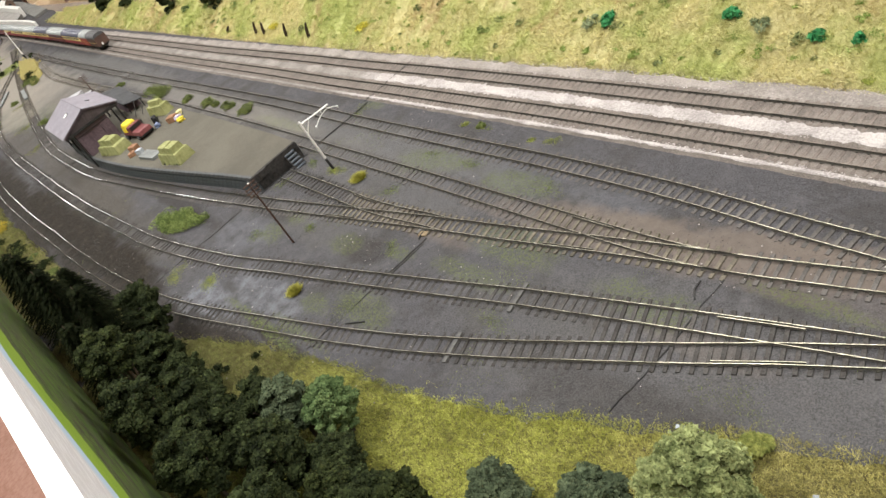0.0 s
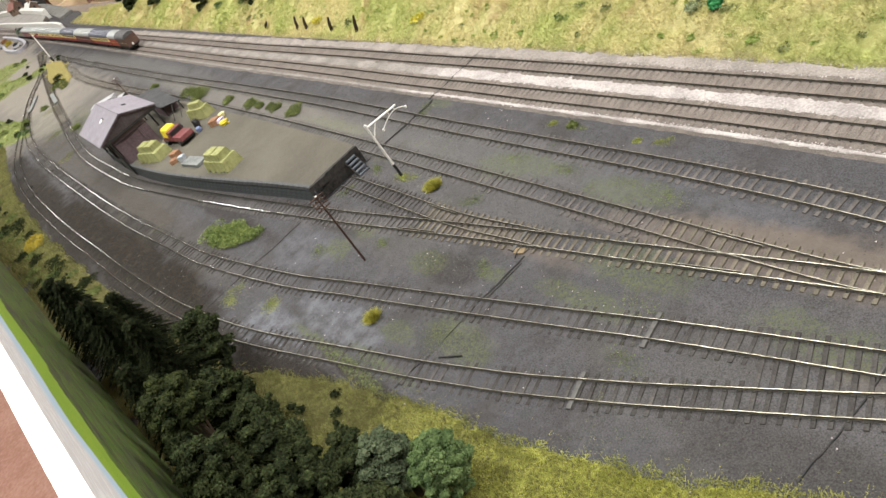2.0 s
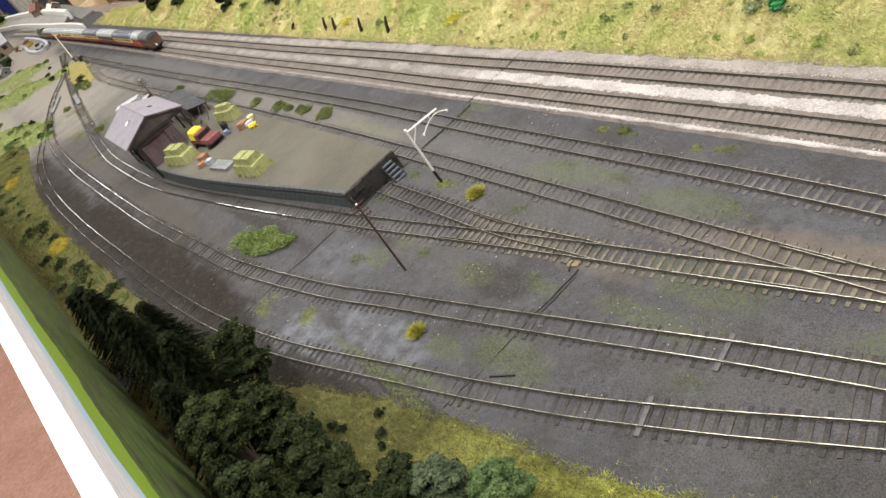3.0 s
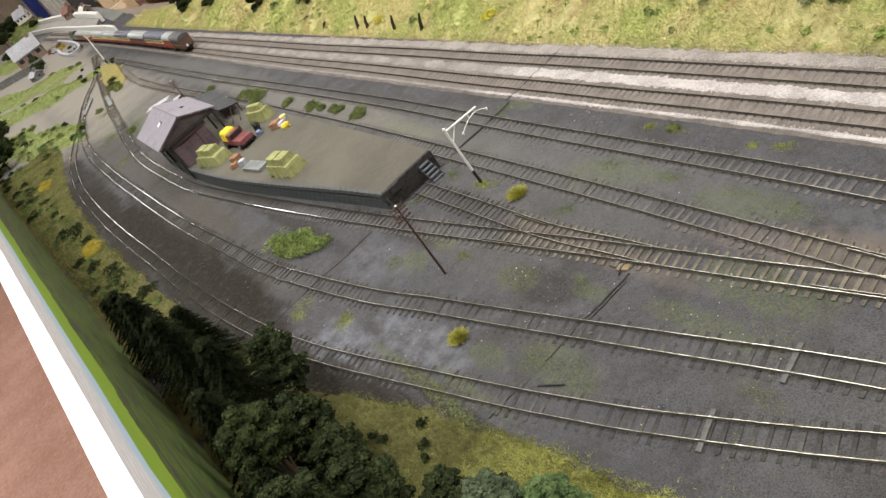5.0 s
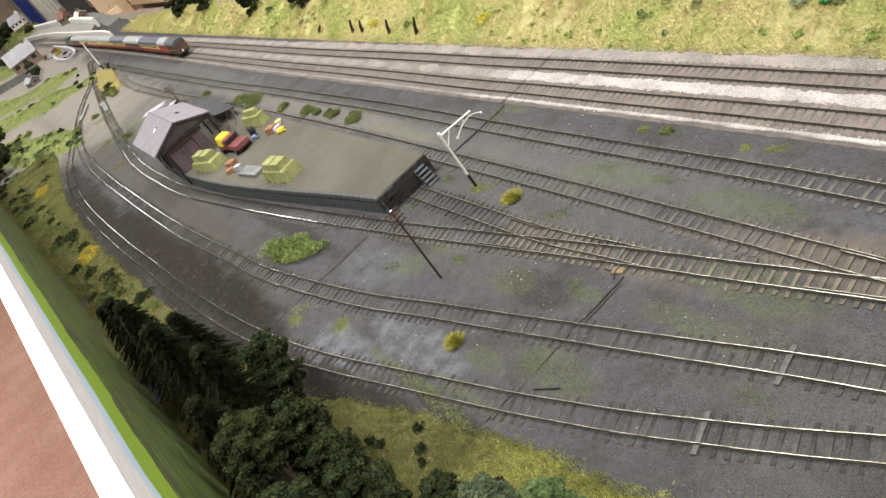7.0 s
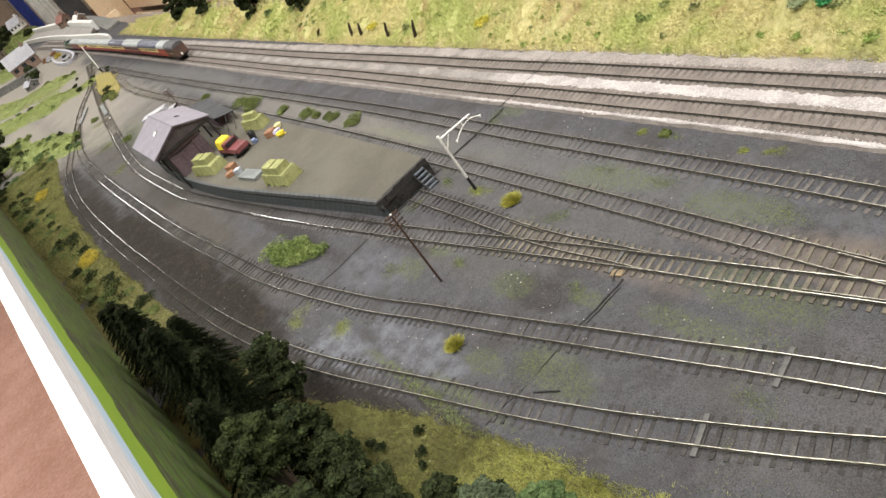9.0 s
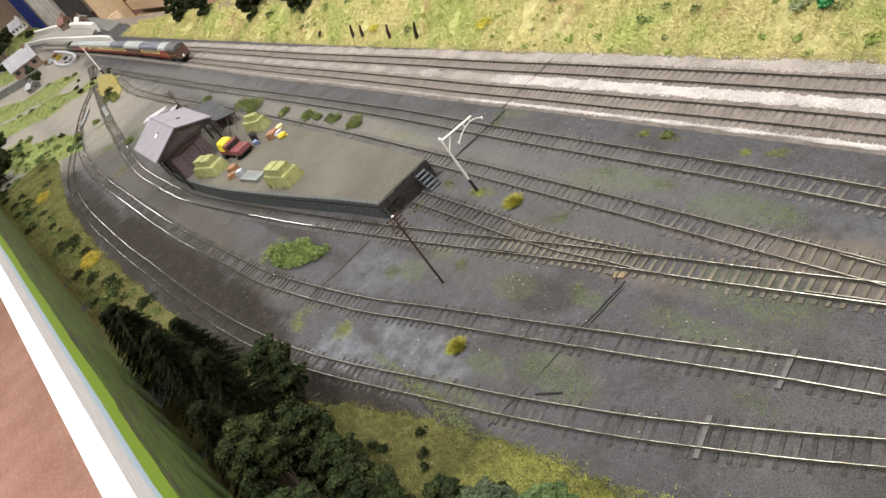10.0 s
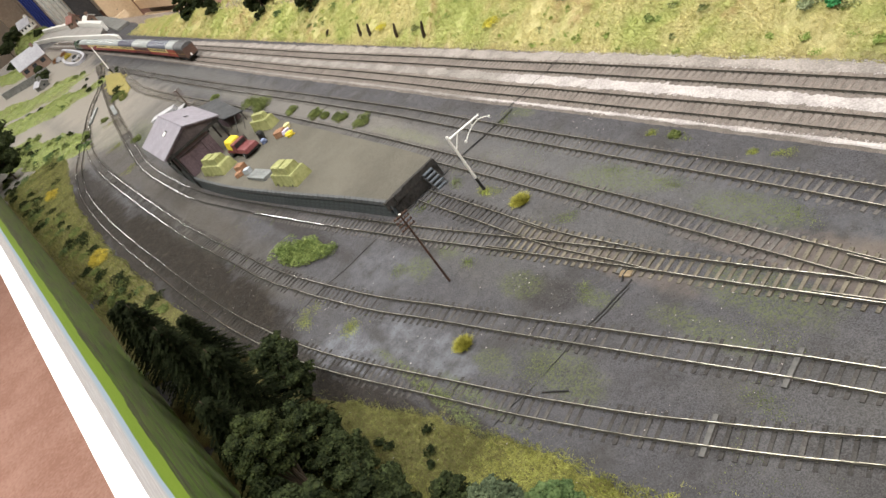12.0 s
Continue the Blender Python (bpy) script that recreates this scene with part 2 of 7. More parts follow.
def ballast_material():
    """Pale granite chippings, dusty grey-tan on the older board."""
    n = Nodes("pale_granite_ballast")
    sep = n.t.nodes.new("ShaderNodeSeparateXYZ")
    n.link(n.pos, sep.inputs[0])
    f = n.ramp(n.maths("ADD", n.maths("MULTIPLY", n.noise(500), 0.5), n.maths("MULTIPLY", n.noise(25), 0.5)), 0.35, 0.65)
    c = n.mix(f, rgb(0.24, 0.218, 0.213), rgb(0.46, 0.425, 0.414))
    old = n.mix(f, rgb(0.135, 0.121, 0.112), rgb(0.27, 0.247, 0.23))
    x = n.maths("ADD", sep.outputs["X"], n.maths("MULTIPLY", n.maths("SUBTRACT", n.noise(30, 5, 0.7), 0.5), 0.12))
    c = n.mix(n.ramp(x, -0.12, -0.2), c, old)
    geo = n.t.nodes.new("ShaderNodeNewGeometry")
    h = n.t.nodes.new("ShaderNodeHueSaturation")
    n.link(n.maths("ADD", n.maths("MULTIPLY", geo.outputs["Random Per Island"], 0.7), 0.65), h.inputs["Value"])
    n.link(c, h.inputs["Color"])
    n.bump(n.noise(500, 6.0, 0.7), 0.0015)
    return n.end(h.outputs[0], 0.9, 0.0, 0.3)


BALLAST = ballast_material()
BALLAST_OLD = plain("dusty_grey_ballast", rgb(0.155, 0.138, 0.127), rgb(0.3, 0.268, 0.25), 500, 25, 0.9, bump=0.0015, per=0.7)
CINDER = plain("cinder_bits", rgb(0.04, 0.04, 0.041), rgb(0.085, 0.083, 0.083), 700, 90, 0.85, bump=0, per=0.9, spec=0.1)
SHOULDER = plain("dirty_ballast", rgb(0.12, 0.103, 0.093), rgb(0.245, 0.213, 0.192), 900, 40, 0.9, bump=0.001, per=0.5)
SLEEPER = plain("weathered_black_sleeper", rgb(0.04, 0.037, 0.0355), rgb(0.078, 0.073, 0.07), 700, 90, 0.95, bump=0.0002, per=0.5, spec=0.04)
SLEEPER_MAIN = plain("dusty_grey_brown_sleeper", rgb(0.095, 0.078, 0.069), rgb(0.18, 0.152, 0.136), 700, 60, 0.85, bump=0.0002, per=0.3)
SLEEPER_RUST = plain("dusty_olive_brown_sleeper", rgb(0.06, 0.053, 0.041), rgb(0.135, 0.117, 0.089), 700, 60, 0.8, bump=0.0002, per=0.45)


def running_rail():
    """Nickel-silver rail: dark, smooth curve; sheen painted pale, then yellow, towards the yard throat."""
    n = Nodes("nickel_silver_rail_sheen")
    sep = n.t.nodes.new("ShaderNodeSeparateXYZ")
    n.link(n.pos, sep.inputs[0])
    x = n.maths("ADD", sep.outputs["X"], n.maths("MULTIPLY", n.maths("SUBTRACT", n.noise(12, 4, 0.7), 0.5), 0.3))
    f = n.ramp(n.noise(300, 4, 0.6), 0.35, 0.65)
    bright = n.mix(f, rgb(0.085, 0.085, 0.083), rgb(0.15, 0.15, 0.146))
    pale = n.mix(f, rgb(0.34, 0.33, 0.28), rgb(0.55, 0.535, 0.46))
    yellow = n.mix(f, rgb(0.26, 0.245, 0.185), rgb(0.46, 0.44, 0.345))
    worn = n.mix(n.ramp(x, 0.3, 0.55), pale, yellow)
    # short darker lengths break up the painted sheen
    worn = n.mix(n.maths("MULTIPLY", n.ramp(n.noise(70, 3, 0.7), 0.5, 0.62), 0.6), worn, rgb(0.1, 0.095, 0.075))
    k = n.ramp(x, -0.3, -0.02)
    rough = n.maths("ADD", n.maths("MULTIPLY", k, 0.2), 0.16)
    return n.end(n.mix(k, bright, worn), rough, 0.9, 0.3)


RAIL_TOP = running_rail()
RAIL_SIDE = plain("painted_rusty_rail_side", rgb(0.03, 0.028, 0.024), rgb(0.065, 0.06, 0.05), 600, 60, 0.8, 0.0, 0)
RAIL_DULL = plain("dull_rusty_rail_top", rgb(0.12, 0.1, 0.085), rgb(0.22, 0.19, 0.16), 600, 60, 0.45, 0.5, 0)


def bank_tint(n, dark, light):
    """Dry bank grass in patches: straw, fresh green, bare tan soil and darker olive spots."""
    wide, mid, fine = n.noise(6, 4, 0.6), n.noise(20, 4, 0.6), n.noise(150, 4, 0.65)
    straw = n.mix(n.ramp(fine, 0.3, 0.7), rgb(0.43 * dark, 0.385 * dark, 0.165 * dark), rgb(0.6 * light, 0.54 * light, 0.275 * light))
    green = n.mix(n.ramp(fine, 0.3, 0.7), rgb(0.3 * dark, 0.33 * dark, 0.105 * dark), rgb(0.46 * light, 0.485 * light, 0.18 * light))
    c = n.mix(n.ramp(n.maths("ADD", n.maths("MULTIPLY", wide, 0.6), n.maths("MULTIPLY", mid, 0.4)), 0.42, 0.6), straw, green)
    c = n.mix(n.maths("MULTIPLY", n.ramp(n.noise(9, 5, 0.7), 0.55, 0.66), 0.65), c, rgb(0.4 * light, 0.28 * light, 0.145 * light))
    return n.mix(n.maths("MULTIPLY", n.ramp(n.noise(34, 5, 0.7), 0.58, 0.7), 0.55), c, rgb(0.17 * dark, 0.2 * dark, 0.06 * dark))


def bank_sheet():
    n = Nodes("dry_bank_grass")
    sep = n.t.nodes.new("ShaderNodeSeparateXYZ")
    n.link(n.pos, sep.inputs[0])
    y = n.maths("ADD", sep.outputs["Y"], n.maths("MULTIPLY", n.maths("SUBTRACT", n.noise(30, 6, 0.7), 0.5), 0.022))
    c = n.mix(n.maths("MULTIPLY", n.ramp(y, 0.233, 0.219), 0.8), bank_tint(n, 0.9, 0.9), rgb(0.2, 0.15, 0.105))
    n.bump(n.noise(700, 5, 0.8), 0.002)
    return n.end(c, 0.9, 0.0, 0.1)


def bank_blades():
    n = Nodes("bank_grass_blades")
    c = bank_tint(n, 1.05, 1.05)
    geo = n.t.nodes.new("ShaderNodeNewGeometry")
    h = n.t.nodes.new("ShaderNodeHueSaturation")
    n.link(n.maths("ADD", n.maths("MULTIPLY", geo.outputs["Random Per Island"], 0.34), 0.83), h.inputs["Value"])
    n.link(c, h.inputs["Color"])
    return n.end(h.outputs[0], 0.85, 0.0, 0.1)


BANK = bank_sheet()
GRASS_FAR = grass_sheet("fresh_meadow_grass", rgb(0.13, 0.165, 0.055), rgb(0.29, 0.33, 0.125), rgb(0.14, 0.155, 0.06), rgb(0.17, 0.15, 0.095))


def verge_tint(n):
    """Static grass: dull olive at the far end, fresh lime in the middle, straw towards the near end, in patches."""
    sep = n.t.nodes.new("ShaderNodeSeparateXYZ")
    n.link(n.pos, sep.inputs[0])
    x = n.maths("ADD", sep.outputs["X"], n.maths("MULTIPLY", n.maths("SUBTRACT", n.noise(9, 4, 0.7), 0.5), 0.35))
    f = n.ramp(n.maths("ADD", n.maths("MULTIPLY", n.noise(160), 0.5), n.maths("MULTIPLY", n.noise(18), 0.5)), 0.35, 0.65)
    dull = n.mix(f, rgb(0.1, 0.104, 0.034), rgb(0.235, 0.235, 0.085))
    lime = n.mix(f, rgb(0.22, 0.235, 0.042), rgb(0.46, 0.475, 0.115))
    straw = n.mix(f, rgb(0.19, 0.165, 0.055), rgb(0.43, 0.375, 0.15))
    c = n.mix(n.ramp(x, 0.2, 0.5), dull, lime)
    c = n.mix(n.maths("MULTIPLY", n.ramp(x, 0.52, 0.72), 0.8), c, straw)
    return n.mix(n.maths("MULTIPLY", n.ramp(n.noise(55, 5, 0.7), 0.56, 0.68), 0.5), c, rgb(0.12, 0.11, 0.035))


def verge_sheet():
    n = Nodes("olive_static_grass")
    c = n.mix(n.ramp(n.noise(420, 5, 0.8), 0.35, 0.75), rgb(0.075, 0.062, 0.028), verge_tint(n))
    n.bump(n.noise(700, 5, 0.8), 0.002)
    return n.end(c, 0.9, 0.0, 0.1)


def verge_blades():
    n = Nodes("olive_grass_blades")
    geo = n.t.nodes.new("ShaderNodeNewGeometry")
    h = n.t.nodes.new("ShaderNodeHueSaturation")
    n.link(n.maths("ADD", n.maths("MULTIPLY", geo.outputs["Random Per Island"], 0.6), 0.72), h.inputs["Value"])
    n.link(verge_tint(n), h.inputs["Color"])
    return n.end(h.outputs[0], 0.85, 0.0, 0.1)


GRASS = verge_sheet()
BLADE_FRONT = verge_blades()
BLADE_BANK = bank_blades()
FOAM_DARK = plain("dark_green_foam_leaves", rgb(0.009, 0.013, 0.0055), rgb(0.036, 0.046, 0.017), 300, 60, 0.9, bump=0, per=0.9, spec=0.1)
FOAM_MID = plain("mid_green_foam_leaves", rgb(0.009, 0.013, 0.005), rgb(0.037, 0.046, 0.015), 300, 60, 0.9, bump=0, per=0.8, spec=0.1)
FOAM_TEAL = plain("grey_green_foam_leaves", rgb(0.036, 0.049, 0.028), rgb(0.093, 0.115, 0.066), 300, 35, 0.9, bump=0, per=0.5, spec=0.1)
FOAM_JADE = plain("fresh_green_foam_leaves", rgb(0.045, 0.075, 0.028), rgb(0.135, 0.185, 0.075), 300, 35, 0.9, bump=0, per=0.45, spec=0.1)
FOAM_PALE = plain("pale_green_foam_leaves", rgb(0.07, 0.088, 0.033), rgb(0.26, 0.29, 0.125), 300, 60, 0.9, bump=0, per=0.45, spec=0.1)
FOAM_BUSH = plain("bright_green_bush_leaves", rgb(0.07, 0.09, 0.03), rgb(0.19, 0.22, 0.075), 300, 35, 0.9, bump=0, per=0.8, spec=0.1)
FOAM_LIME = plain("yellow_green_tuft_leaves", rgb(0.16, 0.19, 0.04), rgb(0.33, 0.36, 0.09), 300, 60, 0.9, bump=0, per=0.7, spec=0.1)
FOAM_GORSE = plain("mustard_gorse_flowers", rgb(0.26, 0.2, 0.025), rgb(0.45, 0.36, 0.06), 300, 60, 0.9, bump=0, per=0.6, spec=0.1)
FIR = plain("black_green_fir_needles", rgb(0.005, 0.0072, 0.0035), rgb(0.017, 0.021, 0.009), 300, 40, 0.9, bump=0, per=0.8, spec=0.03)
BARK = plain("dark_bark", rgb(0.03, 0.022, 0.015), rgb(0.07, 0.05, 0.035), 500, 80, 0.9)
BOARD = board_material()
BOARD_EDGE = plain("white_painted_board_edge", rgb(0.78, 0.77, 0.76), rgb(0.86, 0.85, 0.84), 200, 20, 0.5)
PLATFORM_TOP = plain("olive_brown_platform_earth", rgb(0.068, 0.062, 0.05), rgb(0.112, 0.103, 0.084), 700, 9, 0.9, bump=0.0003)
PLATFORM_WALL = plain("slate_blue_stone", rgb(0.045, 0.052, 0.057), rgb(0.09, 0.1, 0.107), 300, 50, 0.75, bump=0.0006, per=0.12)
BLACK = plain("soot_black", rgb(0.012, 0.012, 0.013), rgb(0.03, 0.029, 0.028), 300, 60, 0.6, bump=0)
WHITE = plain("white_enamel", rgb(0.74, 0.73, 0.71), rgb(0.82, 0.81, 0.79), 300, 60, 0.45, bump=0)
POLE_BROWN = plain("red_brown_pole_wood", rgb(0.045, 0.026, 0.02), rgb(0.085, 0.05, 0.038), 400, 60, 0.75, bump=0.0001)
SHED_WALL = plain("dark_plum_stained_boards", rgb(0.085, 0.058, 0.068), rgb(0.15, 0.106, 0.122), 300, 40, 0.8, bump=0.0002, per=0.2)
SHED_ROOF = plain("mauve_grey_slate_roof", rgb(0.165, 0.152, 0.178), rgb(0.215, 0.2, 0.232), 200, 30, 0.75, bump=0.0002, per=0.2)
SLATE_DARK = plain("dark_slate", rgb(0.06, 0.06, 0.064), rgb(0.12, 0.12, 0.125), 200, 30, 0.7, bump=0.0002)
TARP = plain("olive_green_tarpaulin", rgb(0.19, 0.195, 0.075), rgb(0.31, 0.315, 0.14), 200, 60, 0.8, bump=0.0004)
CRATE = plain("orange_brown_crate_wood", rgb(0.2, 0.1, 0.055), rgb(0.36, 0.2, 0.12), 300, 60, 0.8)
GREY_PAINT = plain("grey_painted_metal", rgb(0.11, 0.12, 0.12), rgb(0.2, 0.21, 0.21), 300, 60, 0.6)
RED_PAINT = plain("dull_red_paint", rgb(0.11, 0.026, 0.028), rgb(0.19, 0.062, 0.064), 300, 60, 0.6, bump=0)
YELLOW = plain("bright_yellow_paint", rgb(0.6, 0.46, 0.02), rgb(0.75, 0.6, 0.06), 300, 60, 0.6, bump=0)
LILAC = plain("pale_lilac_cloth", rgb(0.45, 0.4, 0.55), rgb(0.6, 0.55, 0.66), 300, 60, 0.8, bump=0)
CARPET = plain("terracotta_carpet", rgb(0.3, 0.16, 0.12), rgb(0.42, 0.25, 0.2), 60, 5, 0.95, bump=0.002)
PLASTER = plain("cream_hall_plaster", rgb(0.6, 0.56, 0.48), rgb(0.7, 0.66, 0.58), 30, 3, 0.9, bump=0.001)
PLY = plain("pine_plywood", rgb(0.66, 0.5, 0.32), rgb(0.82, 0.66, 0.46), 60, 6, 0.7, bump=0.0003)
PLY_DARK = plain("brown_board", rgb(0.14, 0.105, 0.08), rgb(0.22, 0.17, 0.13), 60, 6, 0.7)
BLUE = plain("deep_blue_cloth", rgb(0.02, 0.035, 0.17), rgb(0.04, 0.06, 0.26), 60, 6, 0.8)
DRAPE = plain("pale_grey_drape", rgb(0.48, 0.48, 0.45), rgb(0.6, 0.6, 0.57), 30, 4, 0.9)
CHARCOAL = plain("charcoal_plastic", rgb(0.03, 0.032, 0.036), rgb(0.06, 0.062, 0.068), 60, 6, 0.6)

# ---------------------------------------------------------------- mesh helpers


class MB:
    """Gathers vertices and faces for one mesh; a face may name a material slot."""

    def __init__(self):
        self.v, self.f, self.s = [], [], []

    def add(self, verts, faces, slot=0):
        n = len(self.v)
        self.v.extend(verts)
        self.f.extend([tuple(i + n for i in f) for f in faces])
        self.s.extend([slot] * len(faces))

    def box(self, x0, y0, z0, x1, y1, z1, m=None, slot=0, taper=0.0):
        t = taper
        vs = [(x0, y0, z0), (x1, y0, z0), (x1, y1, z0), (x0, y1, z0), (x0 + t, y0 + t, z1), (x1 - t, y0 + t, z1), (x1 - t, y1 - t, z1), (x0 + t, y1 - t, z1)]
        if m:
            vs = [tuple(m @ Vector(v)) for v in vs]
        self.add(vs, [(0, 3, 2, 1), (4, 5, 6, 7), (0, 1, 5, 4), (1, 2, 6, 5), (2, 3, 7, 6), (3, 0, 4, 7)], slot)

    def rod(self, a, b, ra, rb=None, n=8, slot=0):
        """A tapered round bar from a to b."""
        a, b = Vector(a), Vector(b)
        rb = ra if rb is None else rb
        d = (b - a).normalized()
        u = d.orthogonal().normalized()
        w = d.cross(u)
        vs = []
        for p, r in ((a, ra), (b, rb)):
            vs += [tuple(p + r * (math.cos(k * math.tau / n) * u + math.sin(k * math.tau / n) * w)) for k in range(n)]
        fs = [(k, (k + 1) % n, n + (k + 1) % n, n + k) for k in range(n)] + [tuple(range(n))[::-1], tuple(range(n, 2 * n))]
        self.add(vs, fs, slot)

    def sweep(self, pts, profile, z=0.0, slots=None, caps=True):
        """A profile (across, up) carried along a plan line."""
        pts = np.asarray(pts, float)
        t = np.gradient(pts[:, :2], axis=0)
        t /= np.linalg.norm(t, axis=1)[:, None]
        nrm = np.stack([-t[:, 1], t[:, 0]], 1)
        k = len(profile)
        vs = []
        for p, q in zip(pts, nrm):
            h = p[2] if len(p) > 2 else 0.0
            vs += [(p[0] + a * q[0], p[1] + a * q[1], z + h + b) for a, b in profile]
        n0 = len(self.v)
        self.v.extend(vs)
        for i in range(len(pts) - 1):
            for j in range(k):
                j2 = (j + 1) % k
                self.f.append((n0 + i * k + j, n0 + i * k + j2, n0 + (i + 1) * k + j2, n0 + (i + 1) * k + j))
                self.s.append(slots[j] if slots else 0)
        if caps:
            self.f.append(tuple(n0 + j for j in range(k)))
            self.f.append(tuple(n0 + (len(pts) - 1) * k + j for j in reversed(range(k))))
            self.s += [0, 0]

    def grains(self, points, size, rng, squash=0.8):
        """Little rough eight-sided grains at the points."""
        points = np.asarray(points, float)
        n = len(points)
        base = np.array([(1, 0, 0), (0, 1, 0), (-1, 0, 0), (0, -1, 0), (0, 0, 1), (0, 0, -1)], float)
        fs = np.array([(0, 1, 4), (1, 2, 4), (2, 3, 4), (3, 0, 4), (1, 0, 5), (2, 1, 5), (3, 2, 5), (0, 3, 5)])
        ang = rng.random(n) * math.tau
        ca, sa = np.cos(ang), np.sin(ang)
        sz = size * (0.6 + 0.8 * rng.random(n))
        v = base[None] * (0.7 + 0.6 * rng.random((n, 6, 1)))
        x = v[:, :, 0] * ca[:, None] - v[:, :, 1] * sa[:, None]
        y = v[:, :, 0] * sa[:, None] + v[:, :, 1] * ca[:, None]
        v = np.stack([x, y, v[:, :, 2] * squash], 2) * sz[:, None, None] + points[:, None]
        n0 = len(self.v)
        self.v.extend(map(tuple, v.reshape(-1, 3).tolist()))
        self.f.extend(map(tuple, (fs[None] + (n0 + 6 * np.arange(n))[:, None, None]).reshape(-1, 3).tolist()))
        self.s.extend([0] * (8 * n))

    def leaves(self, points, size, rng):
        """Little four-sided leaf clumps at the points."""
        p = np.asarray(points, float)
        n = len(p)
        v = rng.normal(size=(n, 4, 3))
        v /= np.linalg.norm(v, axis=2)[:, :, None]
        v = p[:, None] + v * (size * (0.6 + 0.8 * rng.random(n)))[:, None, None]
        n0 = len(self.v)
        self.v.extend(map(tuple, v.reshape(-1, 3).tolist()))
        fs = np.array([(0, 1, 2), (0, 3, 1), (1, 3, 2), (2, 3, 0)])
        self.f.extend(map(tuple, (fs[None] + (n0 + 4 * np.arange(n))[:, None, None]).reshape(-1, 3).tolist()))
        self.s.extend([0] * (4 * n))

    def blades(self, points, height, width, rng, lean=0.5):
        """Upright three-cornered grass blades."""
        p = np.asarray(points, float)
        n = len(p)
        a = rng.random(n) * math.tau
        h = height * (0.5 + rng.random(n))
        d = np.stack([np.cos(a), np.sin(a), 0 * a], 1) * width / 2
        b = rng.random(n) * math.tau
        tip = p + np.stack([np.cos(b) * h * lean * rng.random(n), np.sin(b) * h * lean * rng.random(n), h], 1)
        v = np.stack([p - d, p + d, tip], 1).reshape(-1, 3)
        n0 = len(self.v)
        self.v.extend(map(tuple, v.tolist()))
        self.f.extend(map(tuple, (n0 + np.arange(3 * n).reshape(-1, 3)).tolist()))
        self.s.extend([0] * n)

    def mesh(self, name, mats, smooth=False, bevel=0.0):
        me = bpy.data.meshes.new(name)
        me.from_pydata(self.v, [], self.f)
        mats = mats if isinstance(mats, (list, tuple)) else [mats]
        for m in mats:
            me.materials.append(m)
        if len(mats) > 1:
            me.polygons.foreach_set("material_index", self.s)
        bm = None
        if bevel or len(self.f) < 20000:
            bm = bmesh.new()
            bm.from_mesh(me)
            bmesh.ops.recalc_face_normals(bm, faces=bm.faces)
            if bevel:
                bmesh.ops.bevel(bm, geom=bm.edges[:], offset=bevel, segments=1, affect="EDGES", clamp_overlap=True)
            bm.to_mesh(me)
            bm.free()
        if smooth:
            me.polygons.foreach_set("use_smooth", [True] * len(me.polygons))
        me.update()
        return me


def thing(name, at=(0, 0, 0), turn=0.0, **tags):
    """An empty at a thing's base, which parents its parts."""
    ob = new(name)
    ob.empty_display_size = 0.01
    ob.matrix_basis = pose(*at, 0, 0, turn)
    return tagged(ob, **tags)


def part(name, mb, material, parent, label="", smooth=False, bevel=0.0):
    ob = new(name, mb.mesh(name, material, smooth, bevel))
    if parent is not None:
        ob.parent = parent
    return tagged(ob, label=label)


def whole(name, mb, material, label="", category="", kind="", group="", smooth=False, bevel=0.0):
    return tagged(new(name, mb.mesh(name, material, smooth, bevel)), label, category, group, kind)


def curve(ctrl, step=0.004):
    """A smooth plan line through the control points, sampled evenly."""
    p = np.asarray(ctrl, float)
    p = np.concatenate([[2 * p[0] - p[1]], p, [2 * p[-1] - p[-2]]])
    out = []
    for i in range(1, len(p) - 2):
        a, b, c, d = p[i - 1 : i + 3]
        n = max(3, int(np.linalg.norm(c - b) / 0.003))
        t = np.linspace(0, 1, n, endpoint=False)[:, None]
        out.append(0.5 * (2 * b + (c - a) * t + (2 * a - 5 * b + 4 * c - d) * t**2 + (3 * b - a - 3 * c + d) * t**3))
    out = np.concatenate(out + [p[-2][None]])
    for _ in range(30):
        out[1:-1] = (out[:-2] + 2 * out[1:-1] + out[2:]) / 4
    s = np.r_[0, np.cumsum(np.linalg.norm(np.diff(out, axis=0), axis=1))]
    q = np.linspace(0, s[-1], max(2, int(s[-1] / step) + 1))
    return np.stack([np.interp(q, s, out[:, k]) for k in range(out.shape[1])], 1)


def beside(pts, d):
    t = np.gradient(pts, axis=0)
    t /= np.linalg.norm(t, axis=1)[:, None]
    return pts + d * np.stack([-t[:, 1], t[:, 0]], 1)


def fbm(x, y, scale, seed=0.0):
    return noise.fractal((x * scale + seed, y * scale - seed, seed), 1.0, 2.0, 4)


# ---------------------------------------------------------------- the plan
def board_y(x):
    return -0.37 + 0.0672 * x


